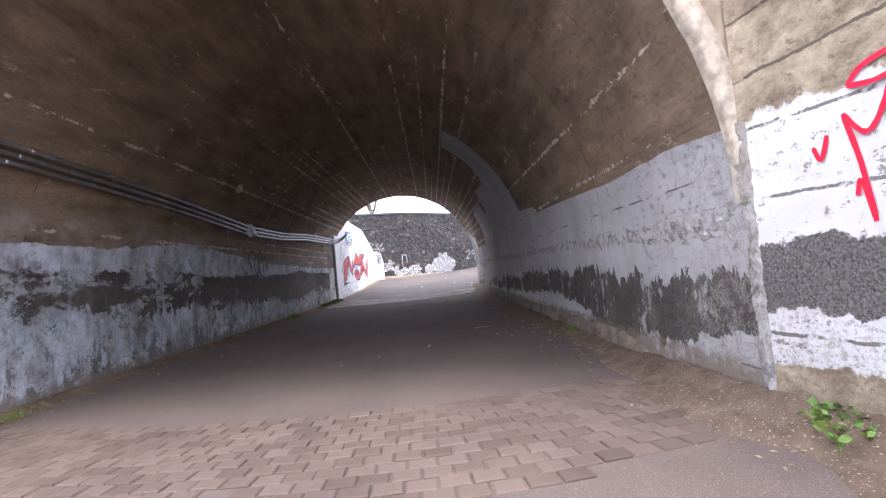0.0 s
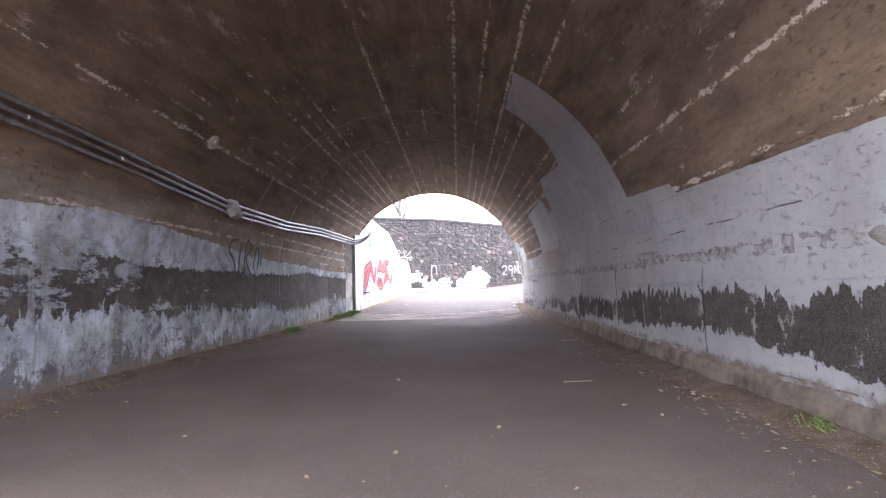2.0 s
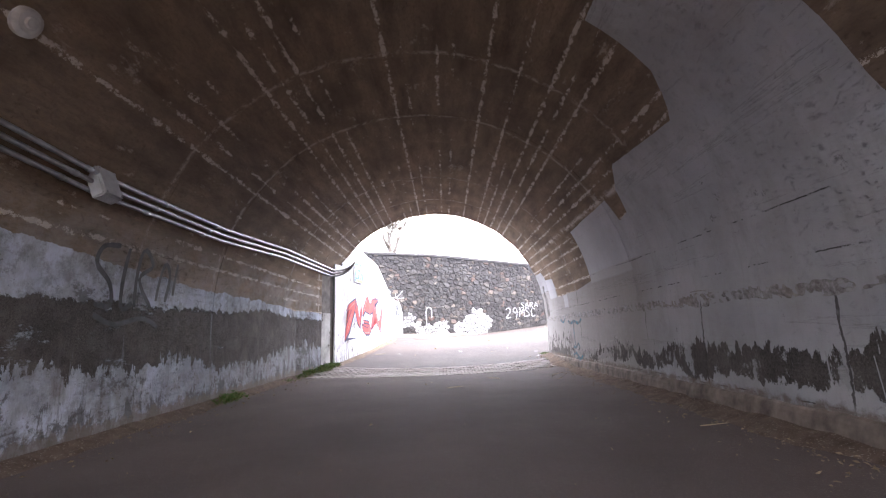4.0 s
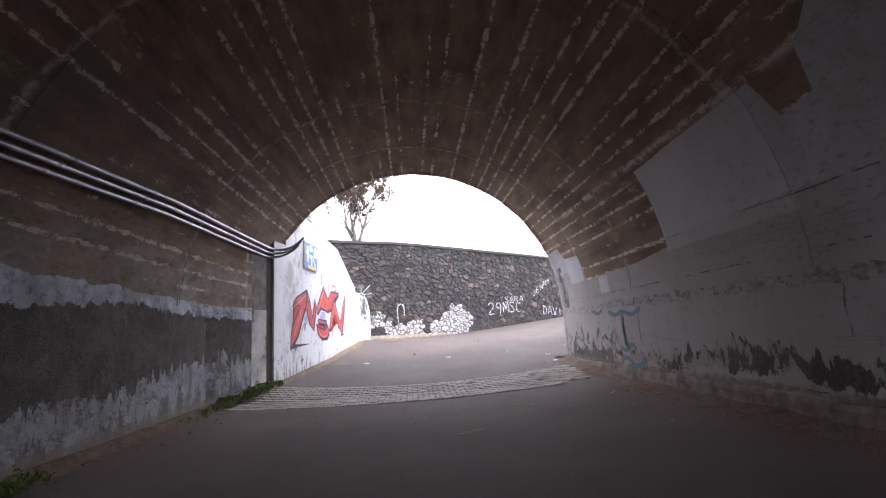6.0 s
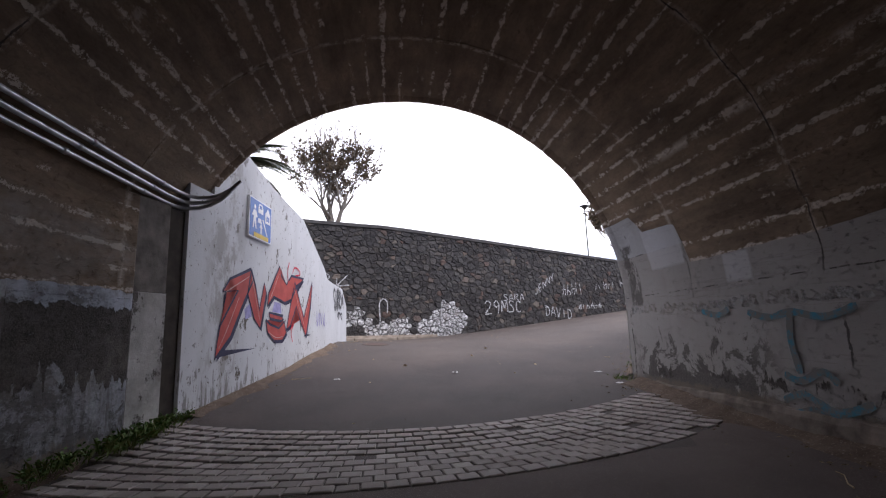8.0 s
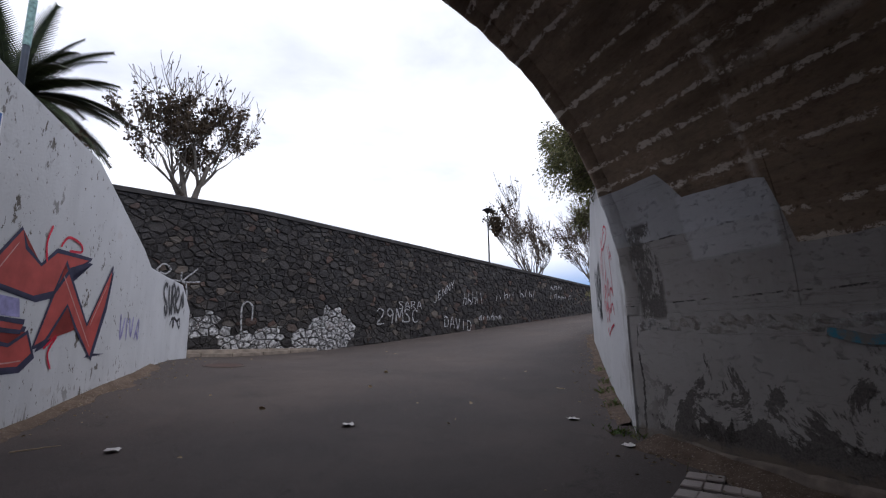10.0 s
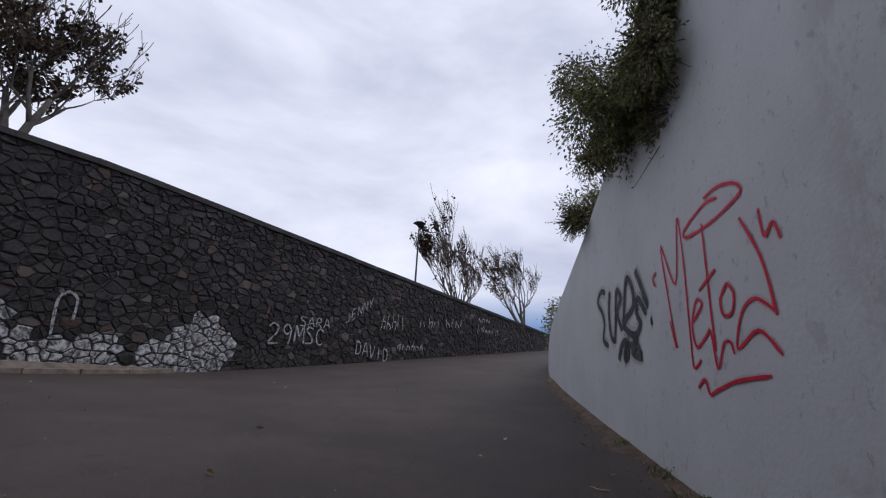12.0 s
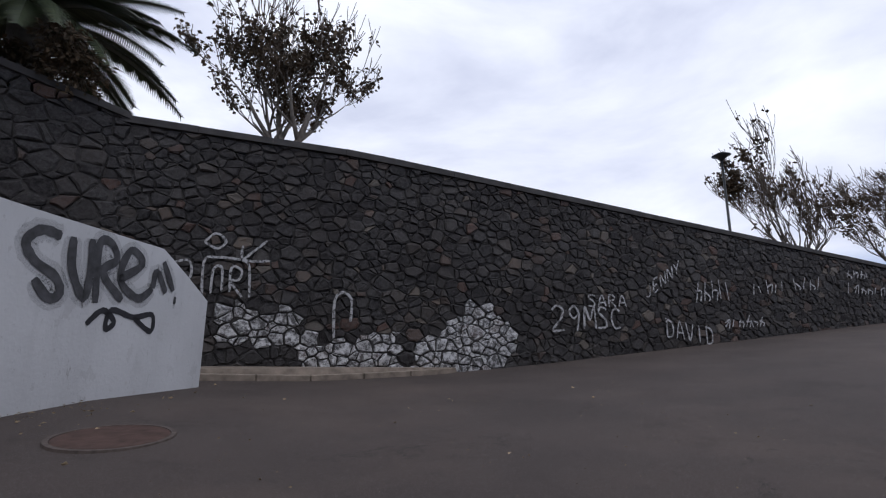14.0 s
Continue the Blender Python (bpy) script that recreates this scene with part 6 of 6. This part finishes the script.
def tree(at, stems, length, radius, level, lean, leafy, seed, label, size=0.16, leaf=None, foot=0.0):
    rng = random.Random(seed)
    ob = thing("tree", label, "tree", at)
    wood, twig, leaves = bmesh.new(), bmesh.new(), bmesh.new()
    if foot:
        add_tube(wood, [(0, 0, -0.3), (0.03, 0, foot * 0.5), (0, 0, foot)], [radius * 1.7, radius * 1.4, radius * 1.35], 10)
    for d, l in stems:
        grow(wood, twig, leaves, (d[0] * 0.15, d[1] * 0.15, foot - 0.2), d, length * l, radius * l, level, rng, Vector(lean), leafy, size)
    part("trunk", wood, M_BARK, ob, "pale grey forked trunk and limbs", True)
    tagged(part("twig_mass", twig, M_TWIG, ob, "thin bare twigs"), kind="stuff")
    tagged(part("crown", leaves, leaf or M_LEAF_B, ob, "sparse withered brown leaves"), kind="stuff")
    return ob


tree((-2.8, 38.9, 5.75), [((-0.15, 0.05, 1), 1.0), ((0.5, -0.1, 0.95), 1.0), ((-0.42, 0.25, 0.95), 0.85)], 1.9, 0.14, 5, (0.1, 0.0, 0.6), lambda q: 0.5 if 2.6 < q.z < 5.1 else 0.02, 29,
     "round windswept tree with withered brown leaves and bare tips", 0.14, foot=0.9)
tree((17.6, 46.0, 4.4), [((-0.85, 0.2, 1), 1.1), ((-0.5, 0.1, 1), 1.05), ((-0.2, 0.0, 1), 0.95), ((0.12, 0.1, 1), 0.85)], 1.9, 0.11, 5, (-0.45, 0.2, 1.2), lambda q: 0.75 if q.x < -2.7 and q.z < 5.2 else 0.02, 22,
     "windswept many-stemmed tree, nearly bare, on the terrace", 0.2)
tree((27.3, 51.2, 3.9), [((-0.75, 0.2, 1), 1.1), ((-0.3, 0.1, 1), 1.1), ((0.2, 0.1, 1), 0.95)], 2.25, 0.13, 5, (-0.75, 0.3, 0.8), lambda q: 0.3 if q.x < -2.4 and q.z < 5.6 else 0.02, 23,
     "windswept tree with bare twigs above the stone wall", 0.2, foot=1.0)


def bush(name, centre, radii, count, size, seed, label, mats=None, parts=9, hang=0.0):
    """A bush of many small leaves on thin stems, uneven and with gaps."""
    rng = random.Random(seed)
    ob = thing(name, label, "bush", centre)
    stems, leaves = bmesh.new(), bmesh.new()
    lobes = [Vector((rng.uniform(-0.62, 0.62) * radii[0], rng.uniform(-0.62, 0.62) * radii[1], rng.uniform(-0.6, 0.6) * radii[2])) for _ in range(parts)]
    grown = [rng.uniform(0.6, 1.35) for _ in range(parts)]
    for i in range(count):
        c = lobes[i % parts]
        v = Vector((rng.gauss(0, 1), rng.gauss(0, 1), rng.gauss(0, 1))).normalized() * abs(rng.gauss(0.72, 0.2)) * grown[i % parts]
        p = c + Vector((v.x * radii[0] * 0.42, v.y * radii[1] * 0.42, v.z * radii[2] * 0.42))
        add_leaf(leaves, p, v + Vector((rng.uniform(-0.6, 0.6), rng.uniform(-0.6, 0.6), rng.uniform(-0.9, 0.3) - hang)), size * rng.uniform(0.6, 1.35), rng, 0.55)
        if i % 24 == 0:
            q = p + v * rng.uniform(0.05, 0.3)
            add_tube(stems, [c * 0.5, (c + p) / 2, q], [0.012, 0.008, 0.004], 4, cap=False)
            for k in range(5):
                add_leaf(leaves, p + (q - p) * k / 4, (rng.uniform(-1, 1), rng.uniform(-1, 1), rng.uniform(-1, 0.5)), size, rng, 0.5)
    tagged(part("stem_mass", stems, M_TWIG, ob), kind="stuff")
    tagged(part("foliage", leaves, mats or M_LEAF_G, ob, "small dull green leaves"), kind="stuff")
    return ob


def rw_at(d, z, out):
    return on_rw(d, z, out)


bush("overhanging_bush", rw_at(3.5, 5.0, 0.08), (0.85, 1.1, 1.2), 22000, 0.048, 41, "dense green shrub hanging over the off-white wall", hang=0.4, parts=16)
bush("overhanging_bush", rw_at(2.9, 4.45, 0.15), (0.62, 0.85, 0.8), 12000, 0.046, 42, "green shrub spilling down the off-white wall", hang=0.5, parts=12)
bush("overhanging_bush", rw_at(2.3, 5.2, 0.1), (0.55, 0.65, 1.15), 10000, 0.046, 47, "green shrub spilling down the off-white wall", hang=0.5, parts=10)
bush("overhanging_bush", rw_at(6.3, 4.3, -0.12), (0.5, 0.7, 0.5), 5000, 0.046, 43, "small green shrub on the off-white wall's sloping top", parts=12)
bush("shrub", rw_at(4.9, 4.85, -0.05), (0.5, 0.6, 0.55), 4500, 0.046, 48, "small green shrub on the off-white wall's sloping top", parts=9)
bush("shrub", rw_at(11.6, 2.95, -0.9), (1.0, 1.1, 0.75), 6000, 0.055, 44, "olive brown shrub behind the off-white wall's low end", parts=16)
bush("shrub", (15.2, 34.3, 3.0), (1.5, 1.3, 1.1), 3200, 0.12, 45, "olive green shrub beyond the wall's far end", parts=12)
bush("shrub", (-5.6, 33.9, 6.7), (1.3, 1.0, 0.6), 2200, 0.12, 46, "dark shrub under the palm on the terrace edge", M_LEAF_B, parts=10)


def palm(at, seed):
    rng = random.Random(seed)
    ob = thing("palm_tree", "large date palm with drooping dark green fronds", "palm tree", at)
    bm = bmesh.new()
    add_tube(bm, [(0, 0, -0.3), (0.03, 0, 1.0), (0, 0.02, 2.3)], [0.36, 0.3, 0.34], 14)
    part("trunk", bm, M_BARK, ob, "rough grey trunk", True)
    for i in range(64):
        az = i * 2.399 + rng.uniform(-0.2, 0.2)
        el = radians(rng.choice((75, 60, 45, 30, 15, 0, -15)) + rng.uniform(-6, 6))
        L = rng.uniform(2.7, 3.5)
        frond = bmesh.new()
        p, d = Vector((0.12 * math.cos(az), 0.12 * math.sin(az), 2.25)), Vector((math.cos(az) * math.cos(el), math.sin(az) * math.cos(el), math.sin(el)))
        pts = [p]
        for k in range(14):
            d = (d + Vector((0, 0, -0.075))).normalized()
            pts.append(pts[-1] + d * L / 14)
        add_tube(frond, pts, [0.026 * (1 - k / 16) for k in range(15)], 4, cap=False)
        for k in range(2, 15):
            dd = (pts[k] - pts[k - 1]).normalized()
            side = dd.cross(Vector((0, 0, 1))).normalized()
            for m in range(4):
                q = pts[k - 1].lerp(pts[k], m / 4)
                for s in (-1, 1):
                    l = 0.46 * math.sin(math.pi * min(1, (k + 1.5) / 16.5)) + 0.1
                    tip = q + (side * s * 0.85 + dd * 0.6 + Vector((0, 0, -0.22))).normalized() * l
                    w = dd * 0.034
                    frond.faces.new([frond.verts.new(v) for v in (q - w, q + w, tip)])
        part("frond", frond, M_PALM, ob)


palm((-6.9, 34.6, 6.1), 51)


def pole(at):
    ob = thing("pole", "slim dark pole bound with pale green tape", "pole", at)
    bm = bmesh.new()
    add_tube(bm, [(0, 0, 0), (0, 0, 7.6)], [0.07, 0.055], 12)
    part("shaft", bm, plain("dark_blue_paint", (0.03, 0.04, 0.06), 0.5), ob, smooth=True)
    bm = bmesh.new()
    add_tube(bm, [(0, 0, 4.7), (0, 0, 5.7)], 0.068, 12)
    part("tape", bm, plain("pale_green_tape", (0.2, 0.32, 0.3), 0.6, vary=0.5, scale=14.0), ob, "pale green tape")


pole((-4.25, 29.0, 2.3))


def street_lamp(at, h, label):
    ob = thing("street_lamp", label, "street lamp", at, group="lamps on the terrace")
    M = plain("lamp_black", (0.02, 0.022, 0.025), 0.45)
    bm = bmesh.new()
    add_tube(bm, [(0, 0, -0.2), (0, 0, 0.6), (0, 0, 0.62), (0, 0, h - 0.2)], [0.08, 0.08, 0.05, 0.04], 12)
    part("post", bm, M, ob, smooth=True)
    bm = bmesh.new()
    add_tube(bm, [(0, 0, h - 0.22), (0, 0, h - 0.05), (0, 0, h), (0, 0, h + 0.1)], [0.05, 0.2, 0.34, 0.14], 18)
    head = part("head", bm, M, ob, "flat black lamp head", True)
    bm = bmesh.new()
    add_tube(bm, [(0, 0, h - 0.06), (0, 0, h - 0.02)], [0.17, 0.27], 18)
    part("diffuser", bm, plain("lamp_glass", (0.3, 0.3, 0.3), 0.3), head, "unlit grey diffuser")


street_lamp((12.66, 43.14, sw_top(14) - 0.2), 3.9, "black post lamp with a flat disc head")
street_lamp((32.3, 53.1, 3.4), 3.8, "black post lamp far along the terrace")


def low_wall():
    """The dark stone parapet beyond the trees."""
    bm = bmesh.new()
    for s0, s1, b, h in ((21.5, 36.0, 3.6, 0.75),):
        p = [SW_O + SW_D * s - SW_N * k for s, k in ((s0, b), (s1, b), (s1, b + 0.5), (s0, b + 0.5))]
        add_prism(bm, [(q.x, q.y) for q in p], sw_top(s1) - 0.6, lambda x, y: sw_top(sw_s(x, y)) + h - 0.03 * (sw_s(x, y) - 21.5))
    bmesh.ops.recalc_face_normals(bm, faces=bm.faces)
    solid("wall_parapet", bm, M_COPING, "low dark parapet behind the stone wall", "wall", "structure")


low_wall()


def weeds(name, at, count, spread, height, seed, label, leafy=0.4):
    """A tuft of blades and small leaves."""
    rng = random.Random(seed)
    ob = thing(name, label, "weed", at, kind="")
    blades, leaves = bmesh.new(), bmesh.new()
    for i in range(count):
        x, y = rng.gauss(0, spread[0]), rng.gauss(0, spread[1])
        h = height * rng.uniform(0.4, 1.1)
        lean = Vector((rng.gauss(0, 0.35), rng.gauss(0, 0.35), 1)).normalized()
        b = Vector((x, y, -0.01))
        m, t = b + lean * h * 0.6, b + lean * h + Vector((lean.x * h * 0.5, lean.y * h * 0.5, -0.1 * h))
        w = Vector((-lean.y, lean.x, 0.0))
        w = (w.normalized() if w.length > 1e-3 else Vector((1, 0, 0))) * 0.004
        blades.faces.new([blades.verts.new(v) for v in (b - w, b + w, m + w * 0.7, t, m - w * 0.7)])
        if rng.random() < leafy:
            for _ in range(3):
                add_leaf(leaves, m + Vector((rng.gauss(0, 0.02), rng.gauss(0, 0.02), rng.uniform(-0.3, 0.3) * h)), (rng.gauss(0, 1), rng.gauss(0, 1), 0.4), height * rng.uniform(0.17, 0.34), rng, 0.75)
    tagged(part("blade_mass", blades, M_GRASS, ob), kind="stuff")
    tagged(part("leaf_mass", leaves, M_LEAF_W, ob), kind="stuff")
    return ob


weeds("weed", (4.22, 1.62, 0.06), 130, (0.09, 0.12), 0.21, 61, "leafy green weed at the foot of the wing wall", 0.95)
weeds("weed", (-2.95, 4.3, 0.03), 90, (0.06, 0.25), 0.1, 62, "low grass tuft by the tunnel wall foot", 0.2)
weeds("weed", (-2.95, 3.2, 0.03), 60, (0.05, 0.2), 0.08, 72, "low grass tuft by the tunnel wall foot", 0.2)
weeds("weed", (-2.92, 15.0, 0.04), 110, (0.06, 0.22), 0.16, 63, "green weed tuft by the tunnel wall foot", 0.6)
for i, (y, n, h) in enumerate(((18.3, 30, 0.08), (18.9, 50, 0.1), (19.6, 100, 0.15), (20.3, 150, 0.2), (21.0, 130, 0.18), (21.6, 90, 0.14))):
    weeds("weed", (-2.9 + (0.02 * i if y < 20.1 else 0.24), y, 0.05 + 0.02 * i), n, (0.08, 0.24), h, 64 + i, "green weeds crowding the tunnel wall foot", 0.7)
weeds("weed", (3.95, 22.0, 0.1), 160, (0.12, 0.2), 0.1, 80, "low grass tuft at the exit corner", 0.2)
weeds("weed", (4.02, 22.78, 0.22), 60, (0.06, 0.15), 0.12, 81, "dry grass tuft at the exit corner", 0.2)
weeds("weed", (3.98, 6.2, 0.05), 16, (0.05, 0.05), 0.12, 82, "small weed by the tunnel wall foot", 0.8)
for i, d in enumerate((1.2, 2.2, 3.0, 4.2)):
    p = on_rw(d, 0, 0.06)
    weeds("weed", (p[0], p[1], ground_z(p[0], p[1])), 30 + 12 * (i == 1), (0.07, 0.1), 0.14, 90 + i, "dry grass tuft at the off-white wall foot", 0.15)

# ---- litter ----
M_DRY = leaf_material("fallen_leaf", (0.36, 0.26, 0.15), (0.62, 0.5, 0.34), 0.8)
M_STRAW = leaf_material("straw_crumb", (0.17, 0.125, 0.08), (0.36, 0.28, 0.18), 0.85)
M_PAPER = plain("pale_paper", (0.6, 0.58, 0.55), 0.9)


def litter():
    rng = random.Random(77)
    spots = [(2.72, 27.9), (2.0, 26.2), (0.4, 25.2), (7.5, 27.7), (6.0, 26.3), (3.0, 24.6), (5.2, 26.8)]
    spots += [(rng.uniform(-1.8, 6.0), rng.uniform(22.5, 34.0)) for _ in range(26)]
    spots += [(rng.uniform(-2.6, 3.6), rng.uniform(5.0, 21.0)) for _ in range(22)]
    for i, (x, y) in enumerate(spots):
        bm = bmesh.new()
        for _ in range(1):
            add_leaf(bm, (rng.uniform(-0.02, 0.02), rng.uniform(-0.02, 0.02), 0.008), (rng.uniform(-1, 1), rng.uniform(-1, 1), 0.08), 0.05 if i > 6 else 0.1, rng, 0.6)
        solid("fallen_leaf", bm, M_DRY, "dry curled brown leaf lying on the asphalt", "leaf", group="fallen leaves", at=(x, y, ground_z(x, y) + 0.004))
    for x, y in ((10.2, 31.1), (1.2, 24.0), (3.8, 23.4), (-1.0, 23.8), (3.7, 22.35)):
        bm = bmesh.new()
        prev = None
        for k in range(5):
            cur = [bm.verts.new((k * 0.03, j * 0.06 + rng.uniform(-0.01, 0.01), 0.01 + rng.uniform(0, 0.02))) for j in range(3)]
            if prev:
                for j in range(2):
                    bm.faces.new((prev[j], cur[j], cur[j + 1], prev[j + 1]))
            prev = cur
        solid("paper_scrap", bm, M_PAPER, "crumpled pale paper scrap on the ground", "litter", at=(x, y, ground_z(x, y) + 0.006))
    for x, y, a in ((0.75, 16.1, 0.6), (1.9, 17.5, 2.0), (3.2, 18.0, 1.2), (3.4, 12.0, 0.3), (-2.3, 23.6, 1.0), (-1.8, 24.1, 0.4), (2.6, 8.2, 0.1), (4.9, 25.1, 2.2)):
        bm = bmesh.new()
        pts = [(0.09 * k * math.cos(a + 0.2 * k * rng.uniform(-1, 1)), 0.09 * k * math.sin(a), 0.012) for k in range(5)]
        add_tube(bm, pts, [0.006, 0.006, 0.005, 0.004, 0.003], 5)
        solid("twig", bm, M_DRY, "thin dry twig lying on the ground", "twig", group="twigs on the ground", at=(x, y, ground_z(x, y)))
    grit = bmesh.new()
    for _ in range(900):
        x, y = rng.uniform(-2.9, 3.9), rng.uniform(3.6, 22.0)
        if rng.random() < 0.4:
            x, y = rng.uniform(-1.2, 5.0), rng.uniform(23.5, 33.5)
        add_leaf(grit, (x, y, ground_z(x, y) + 0.012), (rng.uniform(-1, 1), rng.uniform(-1, 1), 0.05), rng.uniform(0.008, 0.026), rng, 0.6)
    solid("grit", grit, M_STRAW, "pale crumbs and leaf scraps strewn over the asphalt", "litter", "stuff")
    soil = bmesh.new()
    for side, x0, y0, y1, n in ((1, XR, 1.4, 22.3, 1500), (-1, XL, 2.5, 22.0, 700)):
        for _ in range(n):
            y = rng.uniform(y0, y1)
            x = x0 - side * abs(rng.gauss(0.08, 0.34))
            add_leaf(soil, (x, y, ground_z(x, y) + rng.uniform(0.02, 0.06) * max(0.2, 1 - abs(x - x0) / 0.5)), (rng.uniform(-1, 1), rng.uniform(-1, 1), 0.1), rng.uniform(0.02, 0.06), rng, 0.4)
    for _ in range(420):
        d = rng.uniform(0.4, 11)
        p = on_rw(d, 0, abs(rng.gauss(0.03, 0.22)))
        add_leaf(soil, (p[0], p[1], ground_z(p[0], p[1]) + 0.012), (rng.uniform(-1, 1), rng.uniform(-1, 1), 0.1), rng.uniform(0.02, 0.06), rng, 0.4)
    for _ in range(300):
        u = rng.uniform(2.3, 11)
        p = on_lw(u, 0, abs(rng.gauss(0.05, 0.3)))
        add_leaf(soil, (p[0], p[1], ground_z(p[0], p[1]) + 0.012), (rng.uniform(-1, 1), rng.uniform(-1, 1), 0.1), rng.uniform(0.02, 0.05), rng, 0.4)
    solid("leaf_litter", soil, M_STRAW, "dry leaf crumbs and straw along the wall feet", "litter", "stuff")


litter()


def manhole():
    x, y = -0.42, 29.6
    ob = thing("manhole_cover", "rusty round manhole cover set in the asphalt", "manhole cover", (x, y, ground_z(x, y) + 0.003))
    M = plain("rusty_iron", (0.075, 0.045, 0.037), 0.8, 0.2, vary=0.35, scale=12.0, bump=0.5)
    bm = bmesh.new()
    add_tube(bm, [(0, 0, -0.03), (0, 0, 0.006), (0, 0, 0.01)], [0.38, 0.38, 0.365], 40)
    part("lid", bm, M, ob)
    bm = bmesh.new()
    n = 40
    rings = [[bm.verts.new((r * math.cos(k * 2 * math.pi / n), r * math.sin(k * 2 * math.pi / n), z)) for k in range(n)] for r, z in ((0.385, -0.02), (0.385, 0.009), (0.42, 0.009), (0.43, -0.02))]
    for a, b in zip(rings, rings[1:]):
        for k in range(n):
            bm.faces.new((a[k], a[(k + 1) % n], b[(k + 1) % n], b[k]))
    bmesh.ops.recalc_face_normals(bm, faces=bm.faces)
    part("ring", bm, plain("dusty_iron_ring", (0.085, 0.068, 0.06), 0.85, vary=0.35, scale=20.0), ob, "dusty iron ring")
    ob.rotation_euler = (math.atan((ground_z(x, y + 0.3) - ground_z(x, y - 0.3)) / 0.6), -math.atan((ground_z(x + 0.3, y) - ground_z(x - 0.3, y)) / 0.6), 0)


manhole()

# ---- setts ----
def sett_material(name, rnd, c0, c1):
    k = Mat(name, 0.85, spec=0.25)
    r = k.island() if rnd == "island" else k.random()
    col = k.mix(r, c0, c1)
    col = k.mix(k.math("MULTIPLY", k.ramp(k.noise(1.0, 6.0), 0.4, 0.75), 0.5), col, (0.19, 0.145, 0.12))
    col = k.mix(k.math("MULTIPLY", k.noise(30.0, 6.0, 0.7), 0.35), col, tuple(c * 0.5 for c in c0))
    return k.done(col, k.noise(55.0, 5.0, 0.7), 0.7, 0.008)


M_SETT = sett_material("concrete_sett", "object", (0.29, 0.258, 0.242), (0.44, 0.392, 0.37))
M_SETT_B = sett_material("dusty_sett", "object", (0.078, 0.055, 0.047), (0.135, 0.1, 0.088))
M_SETT_BR = sett_material("dusty_setts", "island", (0.078, 0.055, 0.047), (0.135, 0.1, 0.088))
M_SETT_R = sett_material("concrete_setts", "island", (0.29, 0.258, 0.242), (0.44, 0.392, 0.37))


def add_sett(bm, w, h, at=None, rng=None):
    g, top, b = 0.006, 0.013, 0.009
    rings = []
    for inset, z in ((g, -0.05), (g, top - 0.008), (g + b, top)):
        ring = []
        for x, y in ((-w / 2 + inset, -h / 2 + inset), (w / 2 - inset, -h / 2 + inset), (w / 2 - inset, h / 2 - inset), (-w / 2 + inset, h / 2 - inset)):
            p = Vector((x, y, z))
            ring.append(bm.verts.new(at @ p if at else p))
        rings.append(ring)
    for a, c in zip(rings, rings[1:]):
        for i in range(4):
            bm.faces.new((a[i], a[(i + 1) % 4], c[(i + 1) % 4], c[i]))
    bm.faces.new(rings[-1])


def sett_band(name, rows, near, far, x0, x1, w, label, pick, seed, one, many, laid=lambda x, y: True):
    band = thing(name, label, "paving", kind="structure")
    rng = random.Random(seed)
    h = (far(0) - near(0)) / rows
    bm = bmesh.new()
    add_sett(bm, w, h)
    shared = [finish(bm, "sett", one)]
    rest, count = bmesh.new(), 0
    for r in range(rows):
        x = x0 + (r % 2) * w / 2
        while x + w < x1:
            cx = x + w / 2
            k = (r + 0.5) / rows
            y = near(cx) * (1 - k) + far(cx) * k
            slope = (near(cx + 0.1) * (1 - k) + far(cx + 0.1) * k - y) / 0.1
            if rng.random() > 0.012 and laid(cx, y) and vault_at(0, -1) + 0.25 < cx < XR - 0.3:
                z = ground_z(cx, y) + rng.uniform(-0.004, 0.004) + 0.005
                m = Matrix.Translation((cx, y, z)) @ Euler((rng.uniform(-0.02, 0.02), rng.uniform(-0.02, 0.02), math.atan(slope) + rng.uniform(-0.014, 0.014))).to_matrix().to_4x4()
                if count < 300 and pick(cx, y):
                    ob = new("sett", shared[0])
                    ob.parent = band
                    ob.matrix_basis = m
                    count += 1
                else:
                    add_sett(rest, w, h, m)
            x += w
    tagged(part("setts", rest, many, band, "worn grey-brown setts"), kind="stuff")


sett_band("pavement_setts_exit", 11, lambda x: 18.68 + 0.08 * (x + 0.4) ** 2, lambda x: 20.5 + 0.1 * (x - 0.3) ** 2, XL + 0.3, XR - 0.2, 0.19,
          "band of worn grey setts across the tunnel exit", lambda x, y: x > -1.5, 5, M_SETT, M_SETT_R)
sett_band("pavement_setts_entry", 21, lambda x: 0.1 + 0.05 * (x - 1.2) ** 2, lambda x: 3.28 + 0.05 * (x - 1.2) ** 2, XL + 0.3, 3.75, 0.195,
          "band of dusty brown setts across the tunnel entry", lambda x, y: y > 1.3 and x > 0.2, 6, M_SETT_B, M_SETT_BR, lambda x, y: y > 0.85 + 0.3 * x)
stone_wall()
